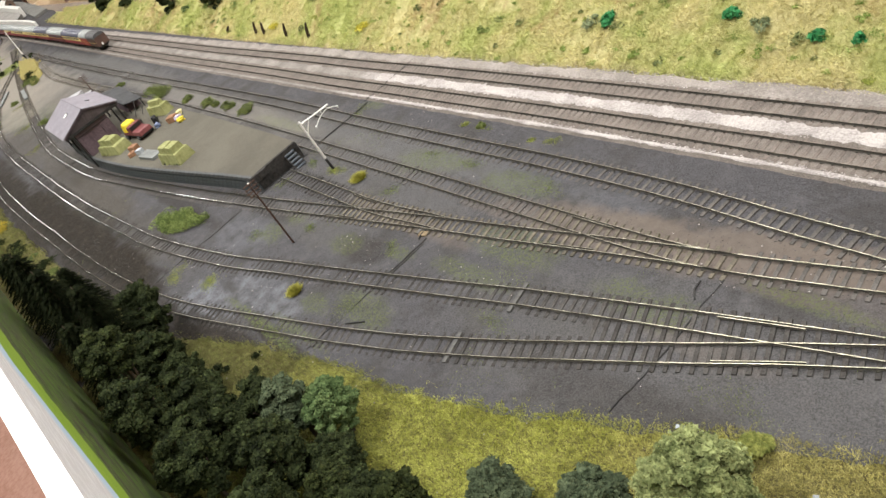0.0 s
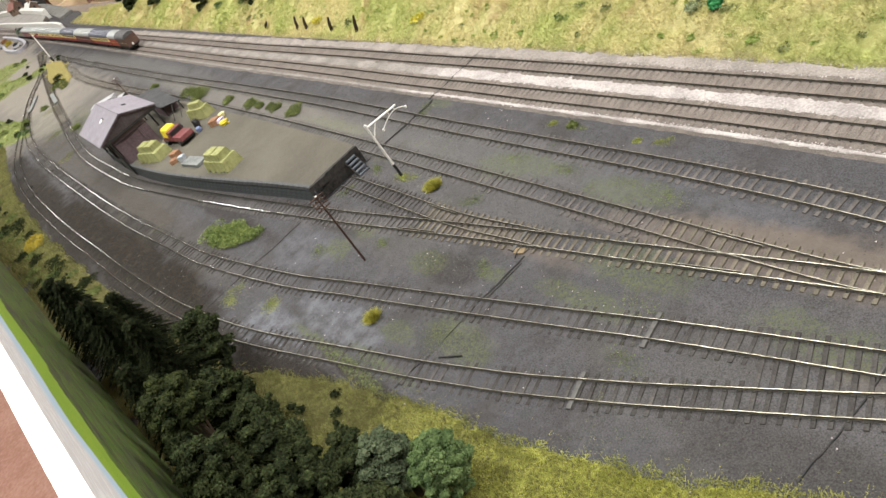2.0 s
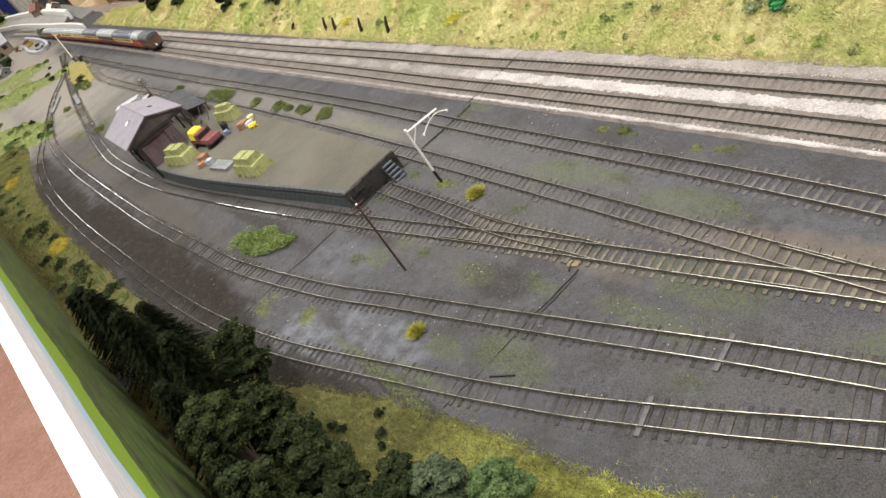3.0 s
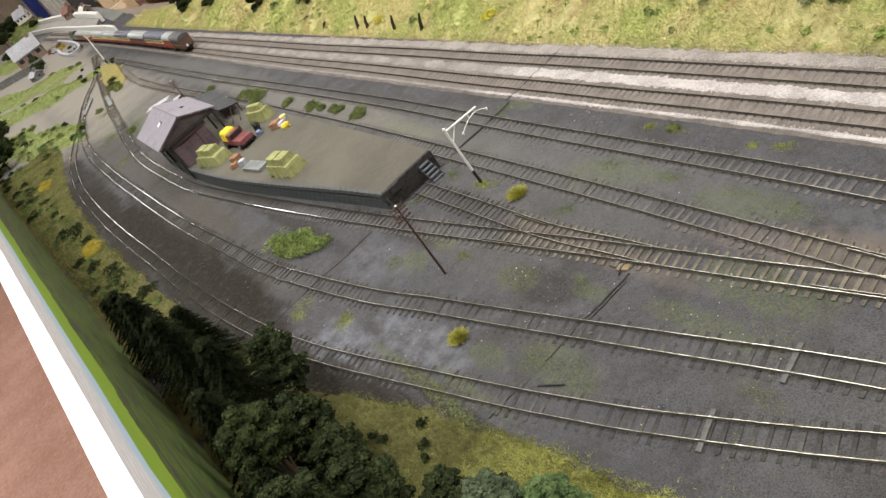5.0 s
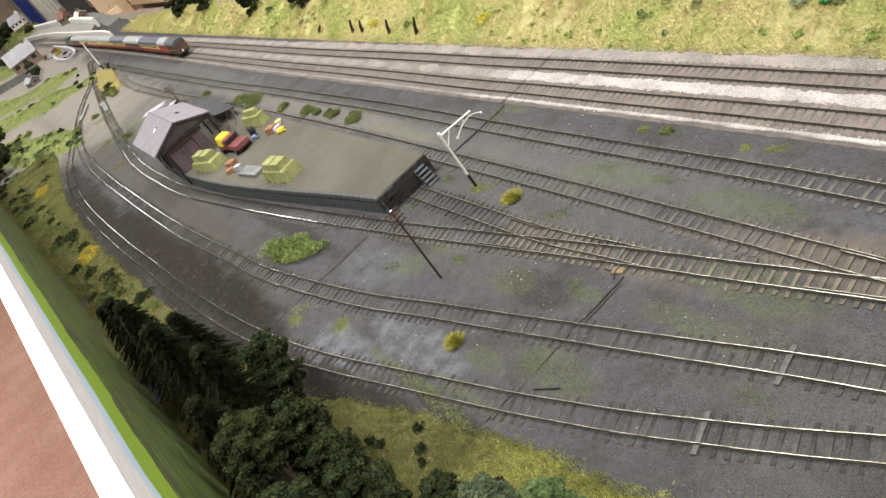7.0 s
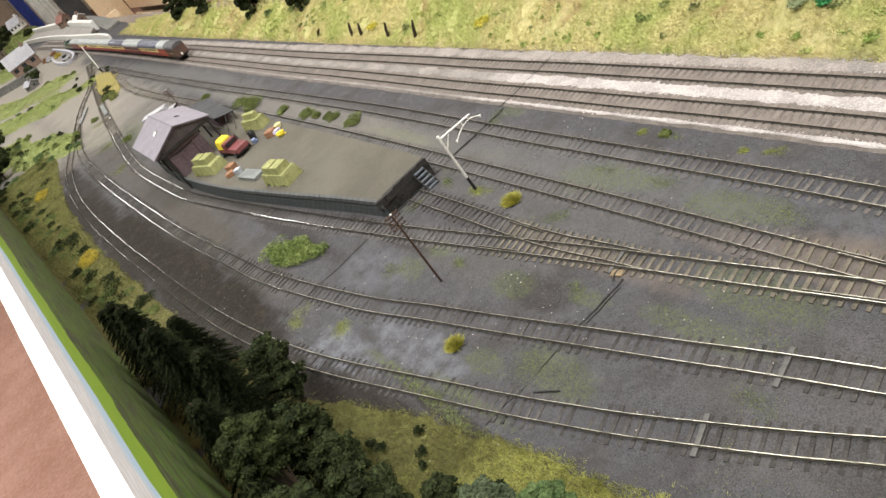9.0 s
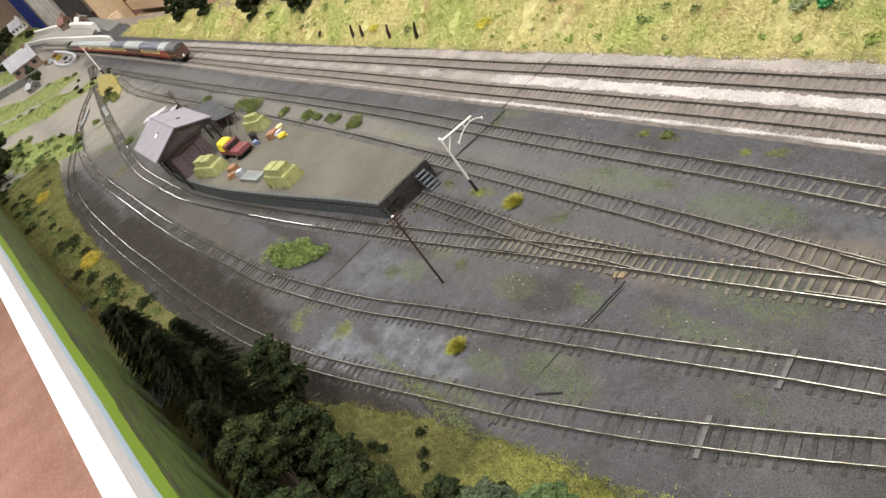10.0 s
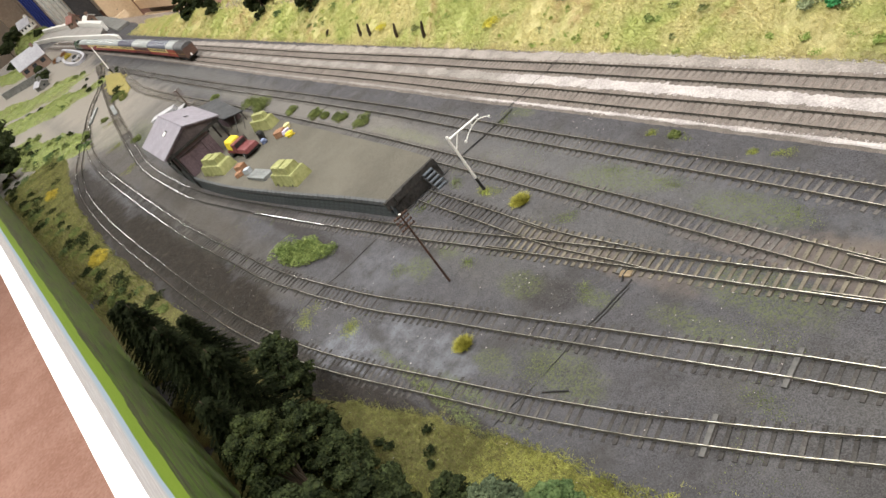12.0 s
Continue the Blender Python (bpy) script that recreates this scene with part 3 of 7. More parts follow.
GRASS_LINE = [(-4.6, -0.33), (-2.4, -0.3), (-1.95, -0.285), (-1.77, -0.278), (-1.48, -0.318), (-1.21, -0.337), (-1.03, -0.341), (-0.78, -0.336), (-0.546, -0.324), (-0.406, -0.314), (-0.262, -0.302), (-0.198, -0.298), (0.028, -0.27), (0.107, -0.241), (0.16, -0.223), (0.209, -0.206), (0.261, -0.192), (0.326, -0.176), (0.398, -0.165), (0.489, -0.136), (0.564, -0.103), (0.63, -0.077), (0.704, -0.051), (0.9, 0.03), (1.4, 0.23)]
TRACKS = {
    "M2": [(-5.2, 0.105), (-4.2, 0.13), (-3.2, 0.155), (-2.4, 0.168), (-1.8, 0.174), (-1.2, 0.177), (-0.84, 0.1788), (-0.6, 0.1825), (-0.4, 0.1857), (-0.2, 0.187), (-0.05, 0.1897), (0.08, 0.1909), (0.2, 0.1918), (0.32, 0.1925), (0.45, 0.1925), (0.6, 0.1925), (0.8, 0.1925), (1.1, 0.1925), (1.4, 0.1925)],
    "M1": [(-5.2, 0.05), (-4.2, 0.085), (-3.2, 0.11), (-2.4, 0.123), (-1.8, 0.129), (-1.2, 0.1335), (-0.84, 0.1363), (-0.6, 0.14), (-0.4, 0.1418), (-0.2, 0.1425), (-0.05, 0.145), (0.08, 0.1463), (0.2, 0.1484), (0.32, 0.1495), (0.45, 0.1495), (0.6, 0.1495), (0.8, 0.1495), (1.1, 0.1495), (1.4, 0.1495)],
    "SA": [(-2.6, 0.031), (-2.1, 0.039), (-1.5, 0.0495), (-1.07, 0.0591), (-0.74, 0.0697), (-0.49, 0.0765), (-0.3, 0.0805), (-0.04, 0.081), (0.14, 0.0831), (0.32, 0.0856), (0.46, 0.0845), (0.57, 0.0783), (0.64, 0.076), (0.75, 0.07), (0.9, 0.06)],
    "SB": [(-2.4, 0.04), (-2.25, 0.021), (-1.96, -0.0075), (-1.72, -0.0155), (-1.456, -0.0105), (-1.19, -0.001), (-1.0, 0.0055), (-0.8, 0.0116), (-0.4, 0.0208), (-0.08, 0.0239), (0.12, 0.0253), (0.36, 0.0263), (0.45, 0.0266), (0.508, 0.028), (0.553, 0.033), (0.59, 0.04), (0.626, 0.047), (0.8, 0.082), (1.4, 0.2)],
    "G": [(-2.9, 0.03), (-2.39, -0.04), (-1.8, -0.115), (-1.5, -0.147), (-1.19, -0.177), (-1.0, -0.188), (-0.82, -0.185), (-0.65, -0.1765), (-0.5, -0.157), (-0.33, -0.1299), (-0.19, -0.1061), (-0.1, -0.0895), (0.0, -0.0708), (0.09, -0.0528), (0.19, -0.033), (0.27, -0.018), (0.337, -0.006), (0.407, 0.0075), (0.47, 0.0195), (0.52, 0.0285), (0.553, 0.033)],
    "G2": [(-0.082, -0.0317), (0.0, -0.0307), (0.05, -0.0303), (0.1, -0.0303), (0.14, -0.0296), (0.18, -0.0269), (0.22, -0.0222), (0.27, -0.018)],
    "N1": [(-2.05, -0.16), (-1.84, -0.2), (-1.6, -0.235), (-1.4, -0.25), (-1.12, -0.251), (-0.86, -0.244), (-0.66, -0.237), (-0.52, -0.23), (-0.4, -0.221), (-0.3, -0.2125), (-0.21, -0.205), (-0.11, -0.189), (0.014, -0.164), (0.095, -0.142), (0.165, -0.124), (0.252, -0.101), (0.345, -0.076), (0.417, -0.0562), (0.507, -0.0337), (0.587, -0.0142), (0.653, 0.0013), (0.69, 0.0098)],
    "N0": [(-2.9, 0.06), (-2.4, -0.05), (-2.13, -0.135), (-1.84, -0.207), (-1.6, -0.262), (-1.44, -0.294), (-1.25, -0.313), (-1.07, -0.319), (-0.85, -0.315), (-0.65, -0.306), (-0.53, -0.298), (-0.35, -0.287), (-0.2, -0.274), (-0.1, -0.261), (-0.015, -0.246), (0.06, -0.228), (0.172, -0.195), (0.26, -0.169), (0.307, -0.1535), (0.35, -0.139), (0.4, -0.1195), (0.447, -0.1005), (0.49, -0.0815), (0.53, -0.064), (0.58, -0.0415), (0.62, -0.0225), (0.657, -0.0065), (0.69, 0.008), (0.8, 0.06), (1.4, 0.34)],
}
LINES = {k: curve(v) for k, v in TRACKS.items()}

# ---------------------------------------------------------------- hall
floor_z, ceil_z = -0.95, 2.5
m = MB()
m.box(-19, -4, floor_z - 0.1, 5, 4, floor_z)
whole("floor", m, CARPET, "terracotta hall carpet", "floor", "structure")
m = MB()
m.box(-19, -4, ceil_z, 5, 4, ceil_z + 0.1)
whole("ceiling", m, PLASTER, "plain pale hall ceiling", "ceiling", "structure")
# unseen walls; west end set far back so rails reflect little of it
for name, b in (("wall_north", (-19, 4, 5, 4.1)), ("wall_south", (-19, -4.1, 5, -4)), ("wall_west", (-19.1, -4.1, -19, 4.1)), ("wall_east", (5, -4.1, 5.1, 4.1))):
    m = MB()
    m.box(b[0], b[1], floor_z, b[2], b[3], ceil_z)
    whole(name, m, PLASTER, "plain cream hall wall", "wall", "structure")

# ---------------------------------------------------------------- ground of the layout
xs = np.concatenate([np.linspace(-6.6, -1.6, 60), np.linspace(-1.55, -0.6, 60), np.linspace(-0.59, 1.4, 330)])


def sheet(xs, y0, y1, rows, z):
    """A sheet between two plan lines, with heights z(x, y, share)."""
    mb = MB()
    for x in xs:
        a, b = y0(x), y1(x)
        for j in range(rows + 1):
            y = a + (b - a) * j / rows
            mb.v.append((x, y, z(x, y, j / rows)))
    k = rows + 1
    for i in range(len(xs) - 1):
        for j in range(rows):
            mb.f.append((i * k + j, (i + 1) * k + j, (i + 1) * k + j + 1, i * k + j + 1))
            mb.s.append(0)
    return mb


whole("ground", sheet(xs, lambda x: board_y(x), lambda x: float(np.interp(x, [-3.3, -2.6], [0.31, 0.23])), 90, lambda x, y, s: 0.0006 * fbm(x, y, 30) + 0.0004 * fbm(x, y, 150) - 0.0003), GROUND, "dark ash and cinder yard ground with mossy and chalky patches", "ground", "structure", smooth=True)
m = MB()
m.v += [(x, y, z) for z in (-0.04, -0.012) for x, y in ((-6.6, board_y(-6.6)), (1.4, board_y(1.4)), (1.4, 0.5), (-6.6, 0.3))]
m.f += [(3, 2, 1, 0), (4, 5, 6, 7), (0, 1, 5, 4), (1, 2, 6, 5), (2, 3, 7, 6), (3, 0, 4, 7)]
m.s += [0] * 6
whole("baseboard", m, PLY_DARK, "plywood baseboard under the layout", "baseboard", "structure")
gx, gy = np.array(GRASS_LINE).T


def grass_y(x):
    return float(np.interp(x, gx, gy)) + 0.006 * fbm(x, 0, 18) + 0.003 * fbm(x, 3, 70)


gxs = np.concatenate([np.linspace(-1.85, -0.6, 80), np.linspace(-0.59, 1.35, 320)])


def verge_z(x, y):
    s = min(1.0, max(0.0, (y - board_y(x)) / (grass_y(x) - 0.0015 - board_y(x))))
    return -0.0015 + 0.003 * min(1, (1 - s) * 14) + 0.004 * (1 - s) * fbm(x, y, 9) + 0.001 * fbm(x, y, 60)


whole("grass_verge", sheet(gxs, board_y, lambda x: grass_y(x) - 0.0035, 26, lambda x, y, s: verge_z(x, y)), GRASS, "olive static-grass verge in front of the tracks", "grass", "structure", smooth=True)


def bank_z(x, y):
    top = 0.09 if x > -0.7 else 0.09 + (x + 0.7) * 0.035
    h = 0.0038 + 0.52 * max(0.0, y - 0.224) - 0.3 * max(0.0, 0.222 - y)
    h = h if h < top else top + (h - top) * 0.15
    fade = min(1.0, max(0.0, (x + 3.2) / 1.2))
    return fade * (h + min(1.0, max(0.0, (y - 0.22) / 0.025)) * (0.006 * fbm(x, y, 12) + 0.0035 * fbm(x, y, 45))) - 0.003


bxs = np.concatenate([np.linspace(-3.2, -0.9, 120), np.linspace(-0.89, 1.4, 300)])
whole("grass_bank", sheet(bxs, lambda x: 0.215 + 0.002 * fbm(x, 1, 40), lambda x: float(np.interp(x, [-3.2, -0.95, -0.5, 1.4], [0.303, 0.305, 0.42, 0.5])), 60, lambda x, y, s: bank_z(x, y)), BANK, "sloping bank of dry pale-green grass behind the main line", "embankment", "structure", smooth=True)

# ballast bed of the main lines
m = MB()
mid = curve([((a[0] + b[0]) / 2, (a[1] + b[1]) / 2) for a, b in zip(TRACKS["M1"], TRACKS["M2"])], 0.02)
m.sweep(mid, [(-0.046, -0.001), (-0.042, 0.0021), (0.041, 0.0021), (0.052, -0.001)])
whole("ballast_bed", m, SHOULDER, "grey-brown ballast bed under the double main line", "ballast", "structure")
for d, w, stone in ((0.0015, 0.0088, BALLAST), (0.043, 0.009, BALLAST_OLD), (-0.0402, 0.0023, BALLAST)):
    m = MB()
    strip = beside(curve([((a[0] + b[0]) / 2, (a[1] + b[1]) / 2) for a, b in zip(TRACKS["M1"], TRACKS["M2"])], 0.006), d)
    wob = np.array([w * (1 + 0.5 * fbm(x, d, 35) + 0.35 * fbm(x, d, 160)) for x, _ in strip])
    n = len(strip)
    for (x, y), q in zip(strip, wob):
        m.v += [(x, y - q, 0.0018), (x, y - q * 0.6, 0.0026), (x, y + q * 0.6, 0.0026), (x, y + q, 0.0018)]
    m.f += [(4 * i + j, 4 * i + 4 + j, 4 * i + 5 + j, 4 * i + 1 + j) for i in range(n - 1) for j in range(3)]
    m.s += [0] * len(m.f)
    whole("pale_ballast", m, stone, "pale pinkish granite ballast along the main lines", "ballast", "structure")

# ---------------------------------------------------------------- the scenic board in front
board = thing("backscene_board", label="painted scenic board with green hills and white top edge", category="backscene board")
m = MB()


def top_z(x):
    return float(np.interp(x, [-4.6, -1.5, -0.3, 0.1, 0.35, 0.55, 1.4], [0.217, 0.217, 0.216, 0.2145, 0.212, 0.206, 0.203]))


bx = np.linspace(-6.6, 1.4, 61)
for x in bx:
    y, z = board_y(x), top_z(x)
    m.v += [(x, y, -0.03), (x, y, z), (x, y - 0.0125, z), (x, y - 0.0125, -0.03)]
for i in range(60):
    a, b = 4 * i, 4 * i + 4
    for j in range(4):
        j2 = (j + 1) % 4
        m.f.append((a + j, b + j, b + j2, a + j2))
        m.s.append(1 if j in (1, 2) else 0)
m.f += [(0, 1, 2, 3), (243, 242, 241, 240)]
m.s += [1, 1]
part("panel", m, [BOARD, BOARD_EDGE], board)

# ---------------------------------------------------------------- tracks
GAUGE = 0.0154
RAIL_PROFILE = [(-0.0006, 0.0), (0.0006, 0.0), (0.0006, 0.0003), (0.0002, 0.0005), (0.0002, 0.0012), (0.00029, 0.0014), (0.00029, 0.0019), (-0.00029, 0.0019), (-0.00029, 0.0014), (-0.0002, 0.0012), (-0.0002, 0.0005), (-0.0006, 0.0003)]
RAIL_SLOTS = [1, 1, 1, 1, 1, 1, 0, 1, 1, 1, 1, 1]
SLEEPER_TOP = 0.0009


def sleeper_mesh(half, mat):
    mb = MB()
    mb.box(-0.0016, -half, -0.0012, 0.0016, half, 0.0, taper=0.00015)
    me = mb.mesh("sleeper", mat)
    return me


def siding_rail():
    """Siding rail: grey highlight painted behind the platform, dull and rusty beyond, then yellowish."""
    n = Nodes("grey_brown_siding_rail")
    sep = n.t.nodes.new("ShaderNodeSeparateXYZ")
    n.link(n.pos, sep.inputs[0])
    x = n.maths("ADD", sep.outputs["X"], n.maths("MULTIPLY", n.maths("SUBTRACT", n.noise(12, 4, 0.7), 0.5), 0.3))
    f = n.ramp(n.noise(300, 4, 0.6), 0.35, 0.65)
    highlight = n.mix(f, rgb(0.22, 0.21, 0.19), rgb(0.32, 0.31, 0.28))
    dull = n.mix(f, rgb(0.17, 0.155, 0.125), rgb(0.28, 0.262, 0.22))
    worn = n.mix(n.ramp(x, -0.1, 0.25), highlight, dull)
    yellow = n.mix(f, rgb(0.26, 0.245, 0.185), rgb(0.42, 0.4, 0.31))
    return n.end(n.mix(n.ramp(x, 0.42, 0.6), worn, yellow), 0.38, 0.75, 0.3)


RAIL_GREY = siding_rail()
SLEEPER_ASH = plain("ash_brown_sleeper", rgb(0.05, 0.046, 0.043), rgb(0.105, 0.096, 0.09), 700, 60, 0.85, bump=0.0002, per=0.4)
SLEEPER_SOOT = plain("soot_covered_sleeper", rgb(0.02, 0.0185, 0.017), rgb(0.046, 0.042, 0.038), 700, 60, 0.9, bump=0.0002, per=0.4, spec=0.06)
SLEEPER_DUST = plain("dust_covered_sleeper", rgb(0.09, 0.08, 0.068), rgb(0.16, 0.144, 0.124), 500, 50, 0.9, bump=0.0002, per=0.3, spec=0.06)
SLEEPERS = {}
track_label = {
    "M1": ("near main line track on pale ballast", SLEEPER_MAIN, RAIL_DULL, 0.0017),
    "M2": ("far main line track on pale ballast", SLEEPER_MAIN, RAIL_DULL, 0.0017),
    "SA": ("loop siding track sunk in dark ash", SLEEPER_ASH, RAIL_GREY, 0.0),
    "SB": ("siding track behind the goods platform", SLEEPER_ASH, RAIL_GREY, 0.0),
    "G": ("goods platform track with rust-brown sleepers", SLEEPER_RUST, RAIL_TOP, 0.0),
    "G2": ("short stub siding ending at the platform steps", SLEEPER, RAIL_TOP, 0.0),
    "N1": ("inner curved yard track in dark ash", SLEEPER, RAIL_TOP, 0.0),
    "N0": ("outer curved yard track beside the grass verge", SLEEPER, RAIL_TOP, 0.0),
}
# where two tracks share long timbers: (through track, joining track, from x, to x)
TURNOUTS = [("G", "G2", 0.085, 0.275), ("G", "SB", 0.36, 0.56), ("N0", "N1", 0.5, 0.69)]


def beyond(line, x):
    return line[np.argmin(abs(line[:, 0] - x))]


rng = np.random.default_rng(5)
for key, line in LINES.items():
    label, smat, rmat, lift = track_label[key]
    track = thing("railway_track", label=label, category="track")
    for side in (-1, 1):
        m = MB()
        m.sweep(beside(line, side * (GAUGE / 2 + 0.0005)), RAIL_PROFILE, SLEEPER_TOP + lift, RAIL_SLOTS)
        part("rail", m, [rmat, RAIL_SIDE], track)
    s = np.r_[0, np.cumsum(np.linalg.norm(np.diff(line, axis=0), axis=1))]
    tang = np.gradient(line, axis=0)
    far, dusty, chairs = MB(), MB(), MB()
    for q in np.arange(0.002, s[-1], 0.0087):
        x, y = np.interp(q, s, line[:, 0]), np.interp(q, s, line[:, 1])
        tx, ty = np.interp(q, s, tang[:, 0]), np.interp(q, s, tang[:, 1])
        half, shift, mat = 0.0145, 0.0, smat
        skip = False
        for a, b, x0, x1 in TURNOUTS:
            if x0 < x < x1 and key == b:
                skip = True
            if x0 < x < x1 and key == a:
                other = beyond(LINES[b], x)
                d = other[1] - y
                half, shift = 0.0145 + abs(d) / 2, d / 2
                if b == "SB":
                    mat = SLEEPER_RUST
        if key == "G" and x < 0.1:
            mat = SLEEPER_ASH
        if key in ("N0", "N1") and x < (0.06 if key == "N0" else -0.12) + 0.04 * rng.normal():
            mat = SLEEPER_SOOT
        if skip or x > 1.0:
            continue
        turn = math.atan2(ty, tx) + rng.normal(0, 0.012)
        sink = lift + SLEEPER_TOP - 0.0002 - 0.0006 * rng.random() * (lift == 0) * (1.0 if half < 0.015 else 0.2)
        if key[0] in "NS":
            sink -= (0.0005 if key[0] == "N" else 0.0003) * min(1.0, max(0.0, (0.58 - x) / 0.28))
        nx, ny = -math.sin(turn), math.cos(turn)
        px, py = x + nx * shift, y + ny * shift
        if x > -0.62:
            k = (round(half, 3), mat.name)
            if k not in SLEEPERS:
                SLEEPERS[k] = sleeper_mesh(k[0], mat)
            ob = new("sleeper", SLEEPERS[k])
            ob.parent = track
            ob.matrix_basis = Matrix.LocRotScale((px, py, sink), Euler((0, 0, turn)), (1 + rng.normal(0, 0.05), 1, 1))
            for side in (-1, 1):
                c = pose(x + side * nx * (GAUGE / 2 + 0.0005), y + side * ny * (GAUGE / 2 + 0.0005), sink, 0, 0, math.degrees(turn))
                chairs.box(-0.0009, -0.0018, -0.0002, 0.0009, 0.0018, 0.0007, c, taper=0.0002)
        else:
            (dusty if x < -1.45 and key[0] in "NG" or x < -1.02 and key == "SB" else far).box(-0.0016, -half, -0.0012, 0.0016, half, 0.0, Matrix.LocRotScale((px, py, sink), Euler((0, 0, turn)), None))
    if far.f:
        tagged(part("sleeper_run", far, {"G": SLEEPER_ASH, "N0": SLEEPER_SOOT, "N1": SLEEPER_SOOT}.get(key, smat), track), kind="stuff")
    if dusty.f:
        tagged(part("sleeper_run", dusty, SLEEPER_DUST, track, "sleepers half buried in dust"), kind="stuff")
    if chairs.f:
        tagged(part("chair_run", chairs, RAIL_SIDE, track), kind="stuff")

# ---------------------------------------------------------------- goods platform
PZ = 0.022
FRONT = [(-0.09, -0.068), (-0.176, -0.083), (-0.309, -0.109), (-0.483, -0.14), (-0.617, -0.156), (-0.7, -0.161), (-0.86, -0.162)]
BACK = [(-0.86, -0.01), (-0.72, -0.002), (-0.546, 0.0), (-0.337, 0.004), (-0.174, 0.006), (-0.091, 0.005)]
DARK_BOARD = plain("near_black_boards", rgb(0.014, 0.013, 0.0125), rgb(0.046, 0.042, 0.04), 300, 50, 0.9)
COPING = plain("slate_coping", rgb(0.05, 0.053, 0.057), rgb(0.1, 0.104, 0.108), 300, 50, 0.8, bump=0.0004, per=0.15)
goods_platform = thing("goods_platform", label="earth-topped goods platform with dark slate-blue stone walls", category="platform")
front = curve(FRONT, 0.012)
back = curve(BACK, 0.012)
ring = np.concatenate([front, [(-0.95, -0.12), (-0.95, -0.05)], back])
m = MB()
n = len(ring)
m.v += [(x, y, -0.001) for x, y in ring] + [(x, y, PZ - 0.001) for x, y in ring]
m.f += [(i, (i + 1) % n, n + (i + 1) % n, n + i) for i in range(n)]
m.s += [0] * n
part("retaining_wall", m, PLATFORM_WALL, goods_platform)


def slab(ring, z0, z1, jitter=0.0):
    mb = MB()
    n = len(ring)
    mb.v += [(x, y, z0) for x, y in ring] + [(x, y, z1) for x, y in ring]
    mb.f += [(i, (i + 1) % n, n + (i + 1) % n, n + i) for i in range(n)] + [tuple(range(n, 2 * n)), tuple(range(n))[::-1]]
    mb.s += [0] * (n + 2)
    return mb


part("surface", slab(ring, PZ - 0.004, PZ), PLATFORM_TOP, goods_platform, "olive-brown trodden earth surface")
# coping stones along the track side and the end
edge = np.concatenate([front[::-1], [(-0.091, 0.005)]])
seg = np.linalg.norm(np.diff(edge, axis=0), axis=1)
s = np.r_[0, np.cumsum(seg)]
rng = np.random.default_rng(11)
for q in np.arange(0.006, s[-1] - 0.004, 0.0125):
    x, y = np.interp(q, s, edge[:, 0]), np.interp(q, s, edge[:, 1])
    x2, y2 = np.interp(q + 0.003, s, edge[:, 0]), np.interp(q + 0.003, s, edge[:, 1])
    m = MB()
    m.box(-0.0062, -0.0012, -0.004, 0.0059, 0.0035, 0.0007 + 0.0003 * rng.random(), taper=0.0003)
    end = y > -0.066
    if end:
        m = MB()
        m.box(-0.0068, -0.0012 - 0.0018 * rng.random(), -0.0075 - 0.003 * rng.random(), 0.0066, 0.003 + 0.0025 * rng.random(), 0.0008 + 0.0009 * rng.random(), taper=0.0004)
    ob = part("coping_stone", m, DARK_BOARD if end else COPING, goods_platform, "black broken timber edging" if end else "")
    ob.matrix_basis = pose(x, y, PZ, 0, 0, math.degrees(math.atan2(y2 - y, x2 - x)))
# stone courses on the faces
k = 0
for z in (0.003, 0.0085, 0.014):
    for q in np.arange(0.004 + 0.006 * (k % 2), s[-1] - 0.004, 0.0115):
        x, y = np.interp(q, s, edge[:, 0]), np.interp(q, s, edge[:, 1])
        x2, y2 = np.interp(q + 0.003, s, edge[:, 0]), np.interp(q + 0.003, s, edge[:, 1])
        if x < -0.62 or y > -0.066:
            continue
        m = MB()
        m.box(-0.00573, -0.0004 - 0.0003 * rng.random(), -0.00273, 0.00573, 0.001, 0.00273, taper=0.00006)
        ob = part("stone", m, PLATFORM_WALL, goods_platform)
        ob.matrix_basis = pose(x, y, z, 0, 0, math.degrees(math.atan2(y2 - y, x2 - x)))
    k += 1

# flat dark panel paints the soil and shade of the end recess
m = MB()
m.box(-0.0905, -0.064, 0.0005, -0.0893, 0.004, 0.0175)
part("end_boarding", m, DARK_BOARD, goods_platform, "near-black panel for the shaded recess at the platform end")
# steps at the platform end
STEP_GREY = plain("weathered_blue_grey_planks", rgb(0.05, 0.058, 0.07), rgb(0.105, 0.118, 0.138), 300, 60, 0.8)
steps = thing("platform_steps", (-0.0895, -0.011, 0), 0, label="short flight of grey plank steps at the platform end", category="steps")
for k in range(5):
    m = MB()
    m.box(0.0004 + 0.0038 * k, -0.0068, 0.0158 - 0.004 * k, 0.0045 + 0.0038 * k, 0.0068, 0.0178 - 0.004 * k)
    part("tread", m, STEP_GREY, steps, bevel=0.0002)
for y in (-0.0078, 0.0066):
    m = MB()
    m.v += [(0, y, 0.0175), (0.0205, y, 0.0), (0.0155, y, 0.0), (0, y, 0.0135), (0, y + 0.0012, 0.0175), (0.0205, y + 0.0012, 0.0), (0.0155, y + 0.0012, 0.0), (0, y + 0.0012, 0.0135)]
    m.f += [(0, 1, 2, 3), (7, 6, 5, 4), (0, 4, 5, 1), (1, 5, 6, 2), (2, 6, 7, 3), (3, 7, 4, 0)]
    m.s += [0] * 6
    part("stringer", m, BLACK, steps)

